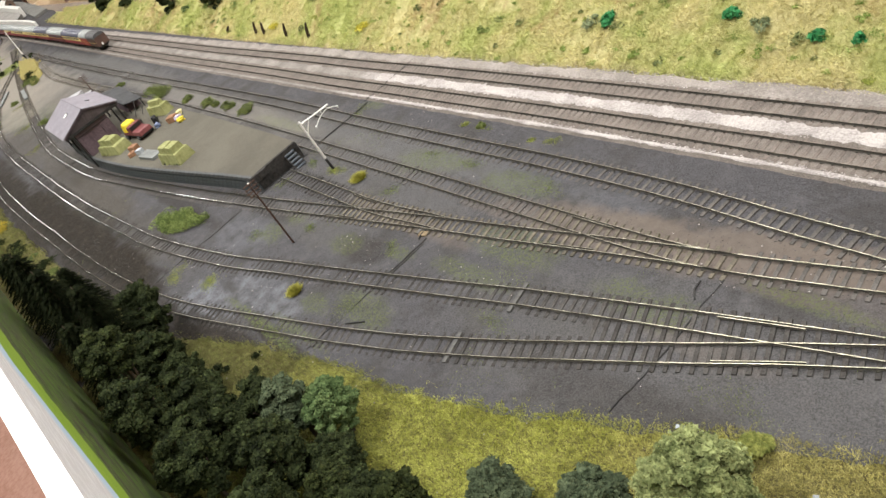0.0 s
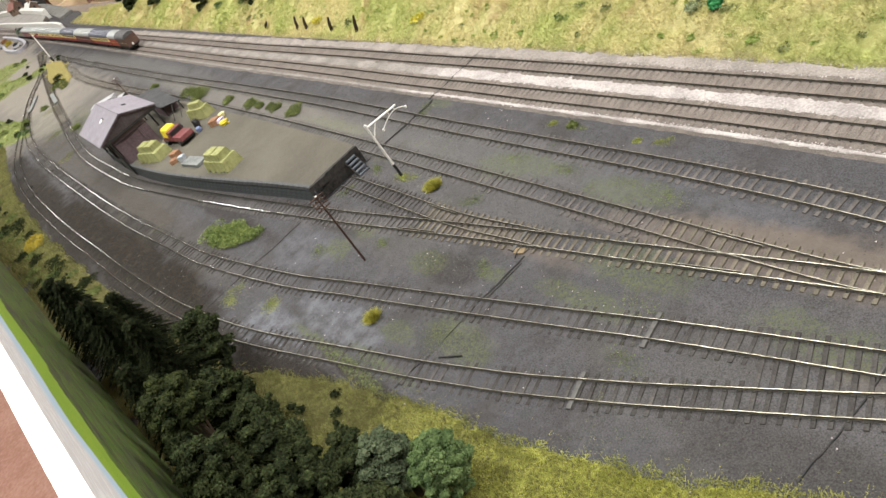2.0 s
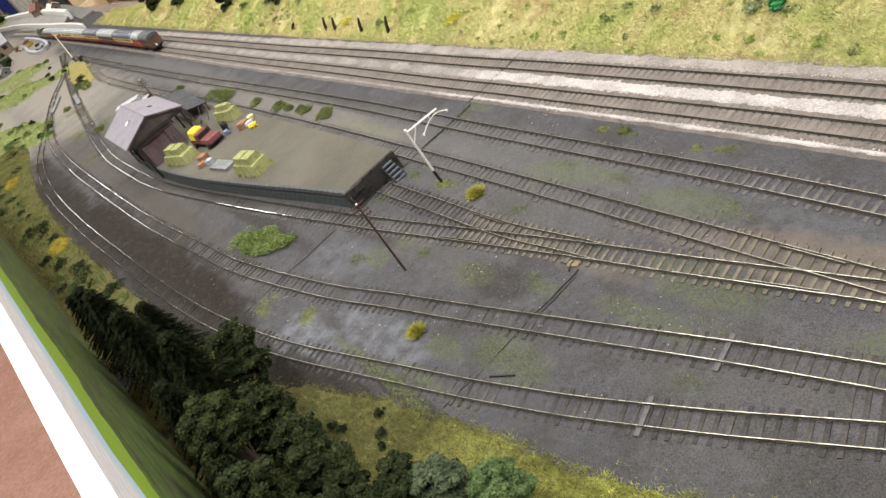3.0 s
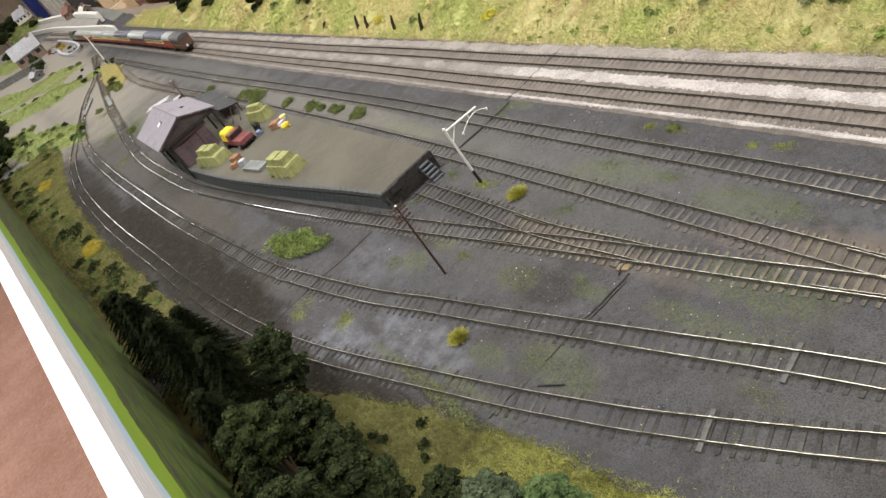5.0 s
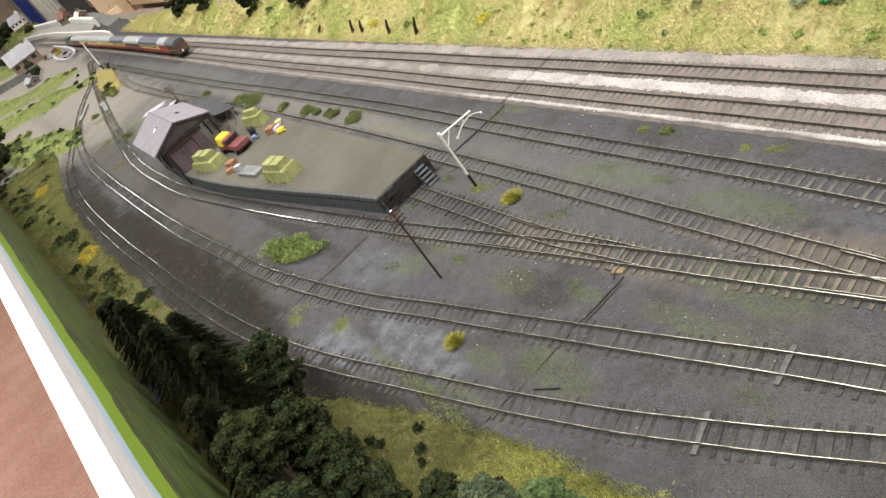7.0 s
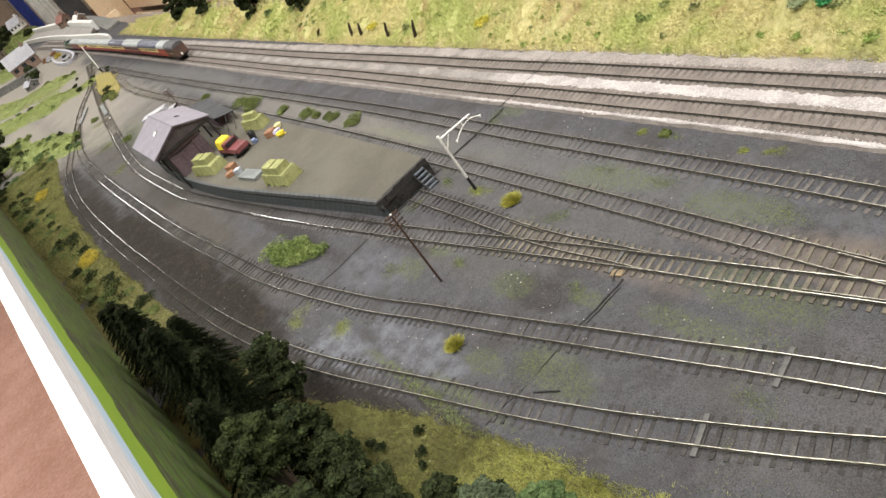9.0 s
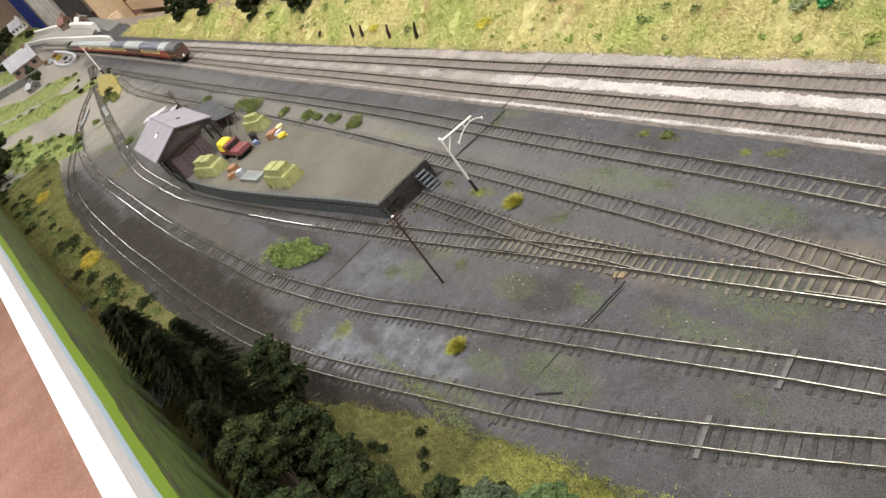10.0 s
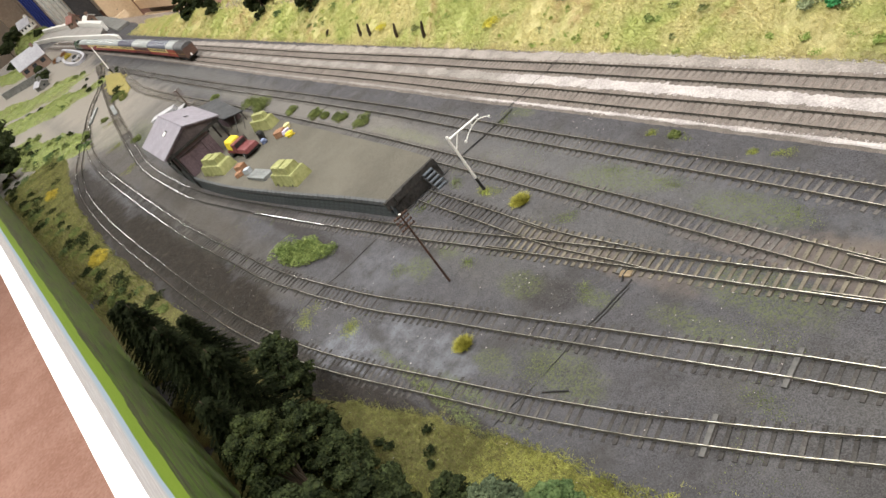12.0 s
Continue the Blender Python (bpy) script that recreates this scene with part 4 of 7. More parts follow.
# ---------------------------------------------------------------- goods shed
shed = thing("goods_shed", (0, 0, 0), label="dark timber goods shed with mauve slate roof", category="shed")
X0, X1, YL, YR, ZE, ZR = -0.845, -0.66, -0.178, -0.062, 0.074, 0.098
YM = (YL + YR) / 2
wx0, wx1, wy0, wy1 = -0.835, -0.668, -0.157, -0.094


def roof_slope(ya, za, yb, zb, window):
    """A sloping roof sheet with a square hole for its rooflight."""
    mb = MB()
    wx, wu, hx, hu = window
    us = [0, wu - hu, wu + hu, 1]
    xs_ = [X0, wx - hx, wx + hx, X1]
    for lift in (0.0, 0.0016):
        for x in xs_:
            for u in us:
                mb.v.append((x, ya + (yb - ya) * u, za + (zb - za) * u + lift))
    for i in range(3):
        for j in range(3):
            if i == 1 and j == 1:
                continue
            a = i * 4 + j
            mb.f += [(a, a + 1, a + 5, a + 4), (16 + a, 16 + a + 4, 16 + a + 5, 16 + a + 1)]
    rim = [0, 1, 2, 3, 7, 11, 15, 14, 13, 12, 8, 4]
    mb.f += [(rim[i], rim[(i + 1) % 12], 16 + rim[(i + 1) % 12], 16 + rim[i]) for i in range(12)]
    hole = [5, 6, 10, 9]
    mb.f += [(hole[i], hole[(i + 1) % 4], 16 + hole[(i + 1) % 4], 16 + hole[i]) for i in range(4)]
    mb.s += [0] * len(mb.f)
    return mb


near_slope = part("roof", roof_slope(YL, ZE, YM, ZR, (-0.74, 0.64, 0.009, 0.08)), SHED_ROOF, shed)
far_slope = part("roof", roof_slope(YM, ZR, YR, ZE, (-0.745, 0.45, 0.009, 0.06)), SHED_ROOF, shed)
m = MB()
for lift in (0.0002, 0.0013):
    for x, u in ((-0.7485, 0.565), (-0.739, 0.565), (-0.739, 0.69), (-0.7485, 0.69)):
        m.v.append((x, YL + u * (YM - YL), ZE + u * (ZR - ZE) + lift))
m.f += [(3, 2, 1, 0), (4, 5, 6, 7), (0, 1, 5, 4), (1, 2, 6, 5), (2, 3, 7, 6), (3, 0, 4, 7)]
m.s += [0] * 6
part("rooflight", m, WHITE, near_slope, "half-open white rooflight sash")
m = MB()
m.rod((X0, YM, ZR + 0.0016), (X1, YM, ZR + 0.0016), 0.001, n=6)
part("ridge_tile", m, SHED_ROOF, shed)
# plank walls
for k in range(11):
    y = wy0 + (wy1 - wy0) * (k + 0.5) / 11
    half = (wy1 - wy0) / 22 - 0.00012
    top = ZR - 0.003 - abs(y - YM) / (YR - YM) * (ZR - ZE)
    for x in (wx0, wx1):
        if x == wx1 and 2 <= k <= 7:
            m = MB()
            m.box(x - 0.001, y - half, 0.062, x + 0.001, y + half, top)
            part("plank", m, SHED_WALL, shed)
            continue
        m = MB()
        m.box(x - 0.001, y - half, PZ, x + 0.001, y + half, top)
        part("plank", m, SHED_WALL, shed)
m = MB()
m.box(wx1 - 0.0035, wy0 + (wy1 - wy0) * 2 / 11, PZ + 0.0005, wx1 - 0.0025, wy0 + (wy1 - wy0) * 8 / 11, 0.061)
door = part("sliding_door", m, SHED_WALL, shed, "plum boarded sliding door")
for k in range(7):
    a = wy0 + (wy1 - wy0) * (2 + k * 6 / 7) / 11
    m = MB()
    m.box(wx1 - 0.0025, a + 0.0002, PZ + 0.0008, wx1 - 0.0012, a + (wy1 - wy0) * 6 / 77 - 0.0002, 0.0608)
    part("plank", m, SHED_WALL, door)
m = MB()
m.box(wx1 + 0.001, wy0, 0.0612, wx1 + 0.0018, wy1, 0.0622)
part("door_rail", m, BLACK, shed)
for y in (wy0, wy1):
    m = MB()
    for k in range(18):
        x = wx0 + (wx1 - wx0) * k / 18
        m.box(x + 0.0002, y - 0.001, PZ if y > -0.1 else 0.0, x + (wx1 - wx0) / 18 - 0.0002, y + 0.001, ZE + (0.0 if y > -0.1 else 0.006))
    part("side_wall", m, SHED_WALL, shed)
for x in (-0.6645, -0.75, -0.835):
    for y in (-0.1615, -0.07):
        m = MB()
        m.box(x - 0.0016, y - 0.0016, PZ - (0.02 if y < -0.1 else 0), x + 0.0016, y + 0.0016, ZE + 0.002)
        part("post", m, BLACK, shed, bevel=0.0003)
for a, b in (((YL + 0.002, ZE), (YM, ZR - 0.001)), ((YM, ZR - 0.001), (YR - 0.002, ZE))):
    for x in (X0 + 0.002, X1 - 0.002):
        m = MB()
        m.rod((x, a[0], a[1] - 0.0012), (x, b[0], b[1] - 0.0012), 0.0009, n=4)
        part("bargeboard", m, SHED_WALL, shed)

m = MB()
m.box(-0.6655, YL + 0.004, ZE - 0.0052, -0.6622, YR - 0.004, ZE - 0.0004)
part("tie_beam", m, DARK_BOARD, shed, "dark timber beam across the gable")
# boarded gable above the beam
SHED_GABLE = plain("dark_stained_gable_boards", rgb(0.045, 0.036, 0.038), rgb(0.09, 0.072, 0.076), 300, 40, 0.8, bump=0.0002, per=0.3)
for k in range(16):
    y = YL + 0.008 + (YR - YL - 0.016) * (k + 0.5) / 16
    half = (YR - YL - 0.016) / 32 - 0.00015
    m = MB()
    m.box(-0.6648, y - half, ZE - 0.0006, -0.6636, y + half, max(ZE + 0.0008, ZR - 0.0014 - abs(y - YM) / (YR - YM) * (ZR - ZE)))
    part("gable_board", m, SHED_GABLE, shed)
# lean-to office behind the shed, with a plank ramp
OFFICE_ROOF = plain("sooty_slate_roof", rgb(0.028, 0.029, 0.032), rgb(0.062, 0.063, 0.068), 200, 30, 0.8, bump=0.0002)
office = thing("lean_to_office", (0, 0, 0), label="low dark lean-to store with slate roof behind the shed", category="store")
m = MB()
m.v += [(-0.95, -0.048, 0.044), (-0.75, -0.048, 0.042), (-0.725, -0.016, 0.038), (-0.92, -0.008, 0.04), (-0.95, -0.048, 0.0455), (-0.75, -0.048, 0.0435), (-0.725, -0.016, 0.0395), (-0.92, -0.008, 0.0415)]
m.f += [(0, 3, 2, 1), (4, 5, 6, 7), (0, 1, 5, 4), (1, 2, 6, 5), (2, 3, 7, 6), (3, 0, 4, 7)]
m.s += [0] * 6
part("roof", m, OFFICE_ROOF, office)
m = MB()
m.box(-0.86, -0.047, PZ, -0.765, -0.017, 0.0395)
part("wall", m, SHED_WALL, office)
for x, y in ((-0.752, -0.045), (-0.731, -0.019)):
    m = MB()
    m.rod((x, y, PZ), (x, y, 0.0405), 0.0009)
    part("post", m, BLACK, office)
m = MB()
m.rod((-0.728, -0.017, 0.0385), (-0.69, -0.038, PZ + 0.0006), 0.0007)
m.rod((-0.738, -0.03, 0.04), (-0.7, -0.05, PZ + 0.0006), 0.0007)
part("hoist_rail", m, DARK_BOARD, office)

# ---------------------------------------------------------------- loading gauge
gauge = thing("loading_gauge", (0, 0, 0), label="white loading gauge with black foot and curved hanging arc", category="loading gauge")
m = MB()
m.rod((0, 0, 0), (0, -0.0008, 0.017), 0.0017, 0.0016, 10)
part("foot", m, BLACK, gauge, "black painted foot")
m = MB()
m.rod((0, -0.0008, 0.017), (0.002, -0.003, 0.0715), 0.00145, 0.0012, 10)
m.rod((0.002, -0.003, 0.0715), (0.002, -0.003, 0.0735), 0.0017, 0.0012, 10)
part("post", m, WHITE, gauge)
m = MB()
m.rod((0.002, -0.003, 0.0695), (0.003, 0.0375, 0.068), 0.00115, 0.0011, 8)
part("beam", m, WHITE, gauge)
m = MB()
m.rod((0.002, -0.002, 0.055), (0.0025, 0.0085, 0.0685), 0.0006, n=6)
part("brace", m, WHITE, gauge)
m = MB()
arc = [(0.003, 0.0465, 0.0585), (0.003, 0.0425, 0.0615), (0.003, 0.037, 0.064), (0.003, 0.031, 0.0645), (0.003, 0.0245, 0.063), (0.003, 0.018, 0.0602), (0.003, 0.0112, 0.0555)]
for a, b in zip(arc, arc[1:]):
    m.rod(a, b, 0.00055, n=6)
for e in (arc[0], arc[-1]):
    m.rod((e[0], e[1], e[2] - 0.0012), (e[0], e[1], e[2] + 0.0012), 0.0011, n=8)
part("arc", m, WHITE, gauge)
for y, z in ((0.034, 0.0645), (0.0255, 0.0632)):
    m = MB()
    m.rod((0.003, y, z), (0.003, y, 0.0685), 0.0005, n=6)
    part("hanger", m, WHITE, gauge)


# ---------------------------------------------------------------- poles
def telegraph_pole(at, tip, label, arms=4):
    ob = thing("telegraph_pole", at, 0, label=label, category="pole", group="telegraph poles")
    m = MB()
    m.rod((0, 0, 0), tip, 0.00125, 0.0009, 8)
    part("post", m, POLE_BROWN, ob)
    t = Vector(tip)
    for k in range(arms):
        c = t * (0.985 - 0.052 * k)
        m = MB()
        m.box(c.x - 0.0008, c.y - 0.0075, c.z - 0.0005, c.x + 0.0008, c.y + 0.0075, c.z + 0.0005)
        arm = part("cross_arm", m, POLE_BROWN, ob)
        for y in (-0.0065, -0.003, 0.003, 0.0065):
            m = MB()
            m.rod((c.x, c.y + y, c.z + 0.0004), (c.x, c.y + y, c.z + 0.0018), 0.0005, n=5)
            part("insulator", m, POLE_BROWN, arm)
    m = MB()
    m.rod(t * 0.995, t * 1.005, 0.0011, n=8)
    part("cap", m, WHITE, ob, "pale worn cap")
    return ob


telegraph_pole((0.077, -0.107, 0), (0.0025, -0.0005, 0.0855), "red-brown telegraph pole standing in the ash yard")
telegraph_pole((-1.0, -0.046, 0), (0, 0, 0.086), "red-brown telegraph pole behind the shed")

far_signal = thing("signal_post", (-2.45, 0.012, 0), 0, label="tall white signal post with dark base", category="signal")
m = MB()
m.rod((0, 0, 0), (0, 0, 0.02), 0.0032, 0.003)
part("foot", m, BLACK, far_signal, "dark foot")
m = MB()
m.rod((0, 0, 0.02), (0, 0.004, 0.11), 0.0022, 0.0016)
part("post", m, WHITE, far_signal)
m = MB()
m.box(-0.001, 0.0, 0.098, 0.001, 0.02, 0.104)
part("arm", m, RED_PAINT, far_signal, "red signal arm")


# ---------------------------------------------------------------- goods on the platform
def tarpaulin(at, turn, w, d, h, seed, label, stacks=2):
    """A stiff sheet draped over square stacks: steep creased sides, flat tops, a gully between the stacks."""
    rng = np.random.default_rng(int(seed * 10))
    step = (w - 0.014) / stacks
    boxes = [(-w / 2 + 0.007 + step * k + 0.001, -w / 2 + 0.007 + step * (k + 1) - 0.001, -d / 2 + 0.004 + 0.004 * rng.random(), d / 2 - 0.005, 0.3 + 0.09 * rng.random()) for k in range(stacks)]

    def drape(x, y):
        e = min(w / 2 - abs(x), d / 2 - abs(y))
        z = 0.6 * min(1.0, max(0.0, e) / 0.0026)
        for x0, x1, y0, y1, up in boxes:
            z += up * min(1.0, max(0.0, min(x - x0, x1 - x, y - y0, y1 - y)) / 0.0012)
        fold = 0.0011 * fbm(x, y, 70, seed) + 0.0003 * fbm(x, y, 300, seed)
        return max(0.0, h * z + fold * min(1.0, max(0.0, e) / 0.002))

    mb = sheet(np.linspace(-w / 2, w / 2, 58), lambda x: -d / 2 - 0.0012 * fbm(x, 0, 120, seed), lambda x: d / 2 + 0.0012 * fbm(x, 1, 120, seed), 34, lambda x, y, q: drape(x, y))
    ob = whole("covered_load", mb, TARP, label, "covered goods", group="covered stacks on the platform")
    ob.matrix_basis = pose(*at, 0, 0, turn)
    return ob


tarpaulin((-0.344, -0.087, PZ), 12, 0.06, 0.031, 0.028, 2.0, "large stack of goods under an olive tarpaulin")
tarpaulin((-0.6, -0.124, PZ), 16, 0.066, 0.031, 0.027, 5.0, "stack of goods under an olive tarpaulin by the shed")
tarpaulin((-0.612, -0.021, PZ), 20, 0.05, 0.022, 0.03, 8.0, "small stack of goods under a peaked olive tarpaulin", 1)


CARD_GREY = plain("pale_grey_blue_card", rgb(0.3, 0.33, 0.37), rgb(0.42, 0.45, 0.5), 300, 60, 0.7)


def crate(at, turn, w, d, h, mat, label, name="crate"):
    """A slatted box on the platform."""
    ob = thing(name, at, turn, label=label, category=name.replace("_", " "), group="loose goods on the platform")
    m = MB()
    m.box(-w / 2, -d / 2, 0, w / 2, d / 2, h)
    part("body", m, mat, ob, bevel=0.0003)
    for k in range(3 if name == "crate" else 0):
        m = MB()
        y = -d / 2 + d * (k + 0.5) / 3
        m.box(-w / 2 - 0.0003, y - d / 7.5, h, w / 2 + 0.0003, y + d / 7.5, h + 0.0006)
        part("slat", m, mat, ob)
    return ob


crate((-0.525, -0.108, PZ), 25, 0.016, 0.012, 0.009, CRATE, "open orange-brown wooden crate beside the tarpaulin")
crate((-0.508, -0.118, PZ), 60, 0.012, 0.01, 0.006, CRATE, "small orange-brown wooden crate lying on the platform")
crate((-0.443, -0.104, PZ), 10, 0.056, 0.019, 0.005, GREY_PAINT, "flat grey painted case lying on the platform", "grey_case")
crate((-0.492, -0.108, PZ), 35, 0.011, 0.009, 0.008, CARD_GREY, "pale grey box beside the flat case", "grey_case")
crate((-0.525, -0.028, PZ), 40, 0.016, 0.014, 0.009, CRATE, "orange-brown wooden crate beside the small tarpaulin")


def sack(at, size, mat, label, seed, name="sack"):
    mb = MB()
    n, k = 10, 7
    for i in range(k):
        a = math.pi * i / (k - 1)
        for j in range(n):
            b = math.tau * j / n
            r = math.sin(a) ** 0.2 * (1 + 0.7 * noise.noise((a * 2 + seed, math.cos(b), math.sin(b))))
            mb.v.append((size[0] / 2 * r * math.cos(b), size[1] / 2 * r * math.sin(b), size[2] / 2 * (1 - math.cos(a) * 0.98)))
    mb.f += [(i * n + j, i * n + (j + 1) % n, (i + 1) * n + (j + 1) % n, (i + 1) * n + j) for i in range(k - 1) for j in range(n)]
    mb.f += [tuple(range(n))[::-1], tuple(range((k - 1) * n, k * n))]
    mb.s += [0] * len(mb.f)
    ob = whole(name, mb, mat, label, name, group="sacks on the platform")
    ob.matrix_basis = pose(*at, 0, 0, seed * 40)
    return ob


PALE_CLOTH = plain("cream_sackcloth", rgb(0.5, 0.45, 0.2), rgb(0.62, 0.56, 0.3), 300, 60, 0.8, bump=0)
BLUE_CLOTH = plain("grey_blue_cloth", rgb(0.12, 0.15, 0.26), rgb(0.2, 0.24, 0.36), 300, 60, 0.8, bump=0)
sack((-0.492, -0.023, PZ), (0.014, 0.01, 0.008), YELLOW, "bright yellow sack standing on the platform", 1)
sack((-0.516, -0.021, PZ), (0.014, 0.009, 0.007), LILAC, "pale lilac sack beside the yellow one", 2)
sack((-0.532, -0.012, PZ), (0.014, 0.01, 0.008), PALE_CLOTH, "cream sack beside the small tarpaulin", 3)
# plain upright shape in place of a small dark figure
sack((-0.568, -0.046, PZ), (0.012, 0.01, 0.018), BLACK, "plain dark upright shape beside the small tarpaulin", 4)
sack((-0.552, -0.051, PZ), (0.01, 0.009, 0.008), BLUE_CLOTH, "small grey-blue bundle on the platform", 5)
sack((-0.62, -0.07, PZ), (0.009, 0.009, 0.02), CRATE, "tan bundle behind the lorry", 6)
sack((-0.635, -0.06, PZ), (0.011, 0.01, 0.01), BLACK, "dark bundle beside the shed doors", 7)

# small red lorry with a yellow load
lorry = thing("lorry", (-0.58, -0.078, PZ), 9, label="small red model lorry carrying a yellow load", category="lorry")
m = MB()
m.box(-0.037, -0.012, 0.005, 0.037, 0.012, 0.008)
part("chassis", m, BLACK, lorry, bevel=0.0003)
m = MB()
m.box(0.004, -0.013, 0.008, 0.038, 0.013, 0.0155, taper=0.0012)
part("bonnet", m, RED_PAINT, lorry, bevel=0.0006)
m = MB()
m.box(-0.009, -0.013, 0.008, 0.004, 0.013, 0.024, taper=0.001)
cab = part("cab", m, RED_PAINT, lorry, bevel=0.0006)
m = MB()
m.box(0.0034, -0.0105, 0.0165, 0.0046, 0.0105, 0.0225)
part("windscreen", m, BLACK, cab, "dark windscreen")
m = MB()
m.box(-0.036, -0.013, 0.008, -0.011, 0.013, 0.0115)
part("load_bed", m, RED_PAINT, lorry, bevel=0.0004)
m = MB()
m.box(-0.035, -0.0125, 0.0115, -0.009, 0.0125, 0.0285, taper=0.0028)
part("load", m, YELLOW, lorry, "rounded bright yellow load", bevel=0.0025)
for x in (-0.025, 0.025):
    for y in (-0.013, 0.013):
        m = MB()
        m.rod((x, y - 0.002, 0.0048), (x, y + 0.002, 0.0048), 0.0048, n=14)
        wheel = part("wheel", m, BLACK, lorry)
        m = MB()
        m.rod((x, y - 0.0023, 0.0048), (x, y + 0.0023, 0.0048), 0.0022, n=10)
        part("hub", m, GREY_PAINT, wheel)
VAN_WHITE = plain("grimy_white_paint", rgb(0.22, 0.22, 0.24), rgb(0.48, 0.48, 0.5), 160, 60, 0.6, bump=0)
# van behind the shed
van = thing("delivery_van", (-1.19, -0.058, 0), 55, label="grey-white delivery van with maroon panels parked behind the shed", category="van")
m = MB()
m.box(-0.05, -0.015, 0.006, 0.012, 0.015, 0.03, taper=0.0015)
part("body", m, VAN_WHITE, van, bevel=0.0008)
m = MB()
m.box(0.0125, -0.0125, 0.006, 0.033, 0.0125, 0.02, taper=0.0015)
cab = part("cab", m, VAN_WHITE, van, bevel=0.0008)
m = MB()
m.box(0.0328, -0.0105, 0.0125, 0.0336, 0.0105, 0.0185)
part("windscreen", m, BLACK, cab, "dark windscreen")
for y in (-0.0153, 0.0145):
    m = MB()
    m.box(-0.04, y, 0.014, -0.012, y + 0.0008, 0.022)
    part("side_panel", m, RED_PAINT, van, "faded maroon panel")
for x in (-0.035, 0.025):
    for y in (-0.015, 0.015):
        m = MB()
        m.rod((x, y - 0.002, 0.0055), (x, y + 0.002, 0.0055), 0.0055, n=12)
        part("wheel", m, BLACK, van)

# ---------------------------------------------------------------- joints, cables and small marks on the yard
for x, ya, yb, w in ((-0.088, -0.27, 0.118, 0.0006), (-0.0905, 0.03, 0.12, 0.0009), (0.257, -0.19, -0.095, 0.0004), (0.256, -0.095, -0.037, 0.001), (0.2595, -0.09, -0.045, 0.0007), (0.555, -0.105, 0.02, 0.0007)):
    m = MB()
    pts = np.array([(x + 0.0022 * fbm(y, 0.257, 25), y) for y in np.arange(ya, yb, 0.004)])
    m.sweep(pts, [(-w, -0.0004), (w, -0.0004), (w * 0.5, w * 0.6), (-w * 0.5, w * 0.6)])
    whole("board_joint", m, BLACK, "dark ragged joint between two baseboards", "joint", "structure")
m = MB()
pts = np.array([(-0.095 - 0.04 * max(0.0, y - 0.15) + 0.003 * fbm(y, 5, 40), y) for y in np.arange(0.116, 0.21, 0.003)])
m.sweep(pts, [(-0.0006, 0.0), (0.0006, 0.0), (0.0003, 0.0009), (-0.0003, 0.0009)], 0.0019)
whole("board_joint", m, BLACK, "dark joint between two baseboards across the main lines", "joint", "structure")
for pts in ([(0.248, -0.03), (0.243, -0.034), (0.246, -0.04), (0.251, -0.044)], [(0.27, -0.151), (0.275, -0.146), (0.283, -0.145), (0.289, -0.14)], [(0.54, 0.012), (0.536, 0.006), (0.541, -0.001), (0.547, -0.004)]):
    m = MB()
    m.sweep(curve(pts, 0.0012), [(-0.0005, 0.0), (0.0005, 0.0), (0.0005, 0.0009), (-0.0005, 0.0009)], 0.0006)
    whole("cable", m, BLACK, "short loose black point wire on the ground", "cable")
JOINT_GREY = plain("bare_grey_sleeper", rgb(0.06, 0.058, 0.056), rgb(0.1, 0.097, 0.093), 400, 60, 0.7)
# pale replaced sleepers at the rail joints, and rusty motor plate
for key, x in (("N0", 0.4), ("N1", 0.415), ("G", 0.24)):
    p = beyond(LINES[key], x)
    q = beyond(LINES[key], x + 0.01)
    a = math.degrees(math.atan2(q[1] - p[1], q[0] - p[0]))
    m = MB()
    m.box(-0.0019, -0.0152, 0, 0.0019, 0.0152, 0.0013, taper=0.0002)
    ob = whole("joint_sleeper", m, JOINT_GREY, "pale bare sleeper under a rail joint", "sleeper")
    ob.matrix_basis = pose(p[0], p[1], 0.0, 0, 0, a)
MOTOR_RUST = plain("rust_stained_plate", rgb(0.13, 0.095, 0.055), rgb(0.21, 0.16, 0.1), 500, 90, 0.85)
m = MB()
m.box(-0.0055, -0.0035, -0.0004, 0.0055, 0.0035, 0.0012, taper=0.0004)
ob = whole("point_motor_plate", m, MOTOR_RUST, "small rust-stained plate over a buried point motor", "plate", bevel=0.0003)
ob.matrix_basis = pose(0.248, -0.036, 0.0, 0, 0, 20)
# check rails beside the crossings
for key, side, x0, x1 in (("G", -1, 0.08, 0.135), ("G", -1, 0.385, 0.44), ("N0", -1, 0.585, 0.64), ("G2", 1, 0.09, 0.14), ("SB", 1, 0.39, 0.44), ("N1", 1, 0.57, 0.63)):
    line = LINES[key]
    run = line[(line[:, 0] > x0) & (line[:, 0] < x1)]
    m = MB()
    m.sweep(beside(run, side * (GAUGE / 2 - 0.0016)), RAIL_PROFILE, SLEEPER_TOP, RAIL_SLOTS)
    whole("check_rail", m, [RAIL_GREY, RAIL_SIDE], "short check rail beside a crossing", "rail")

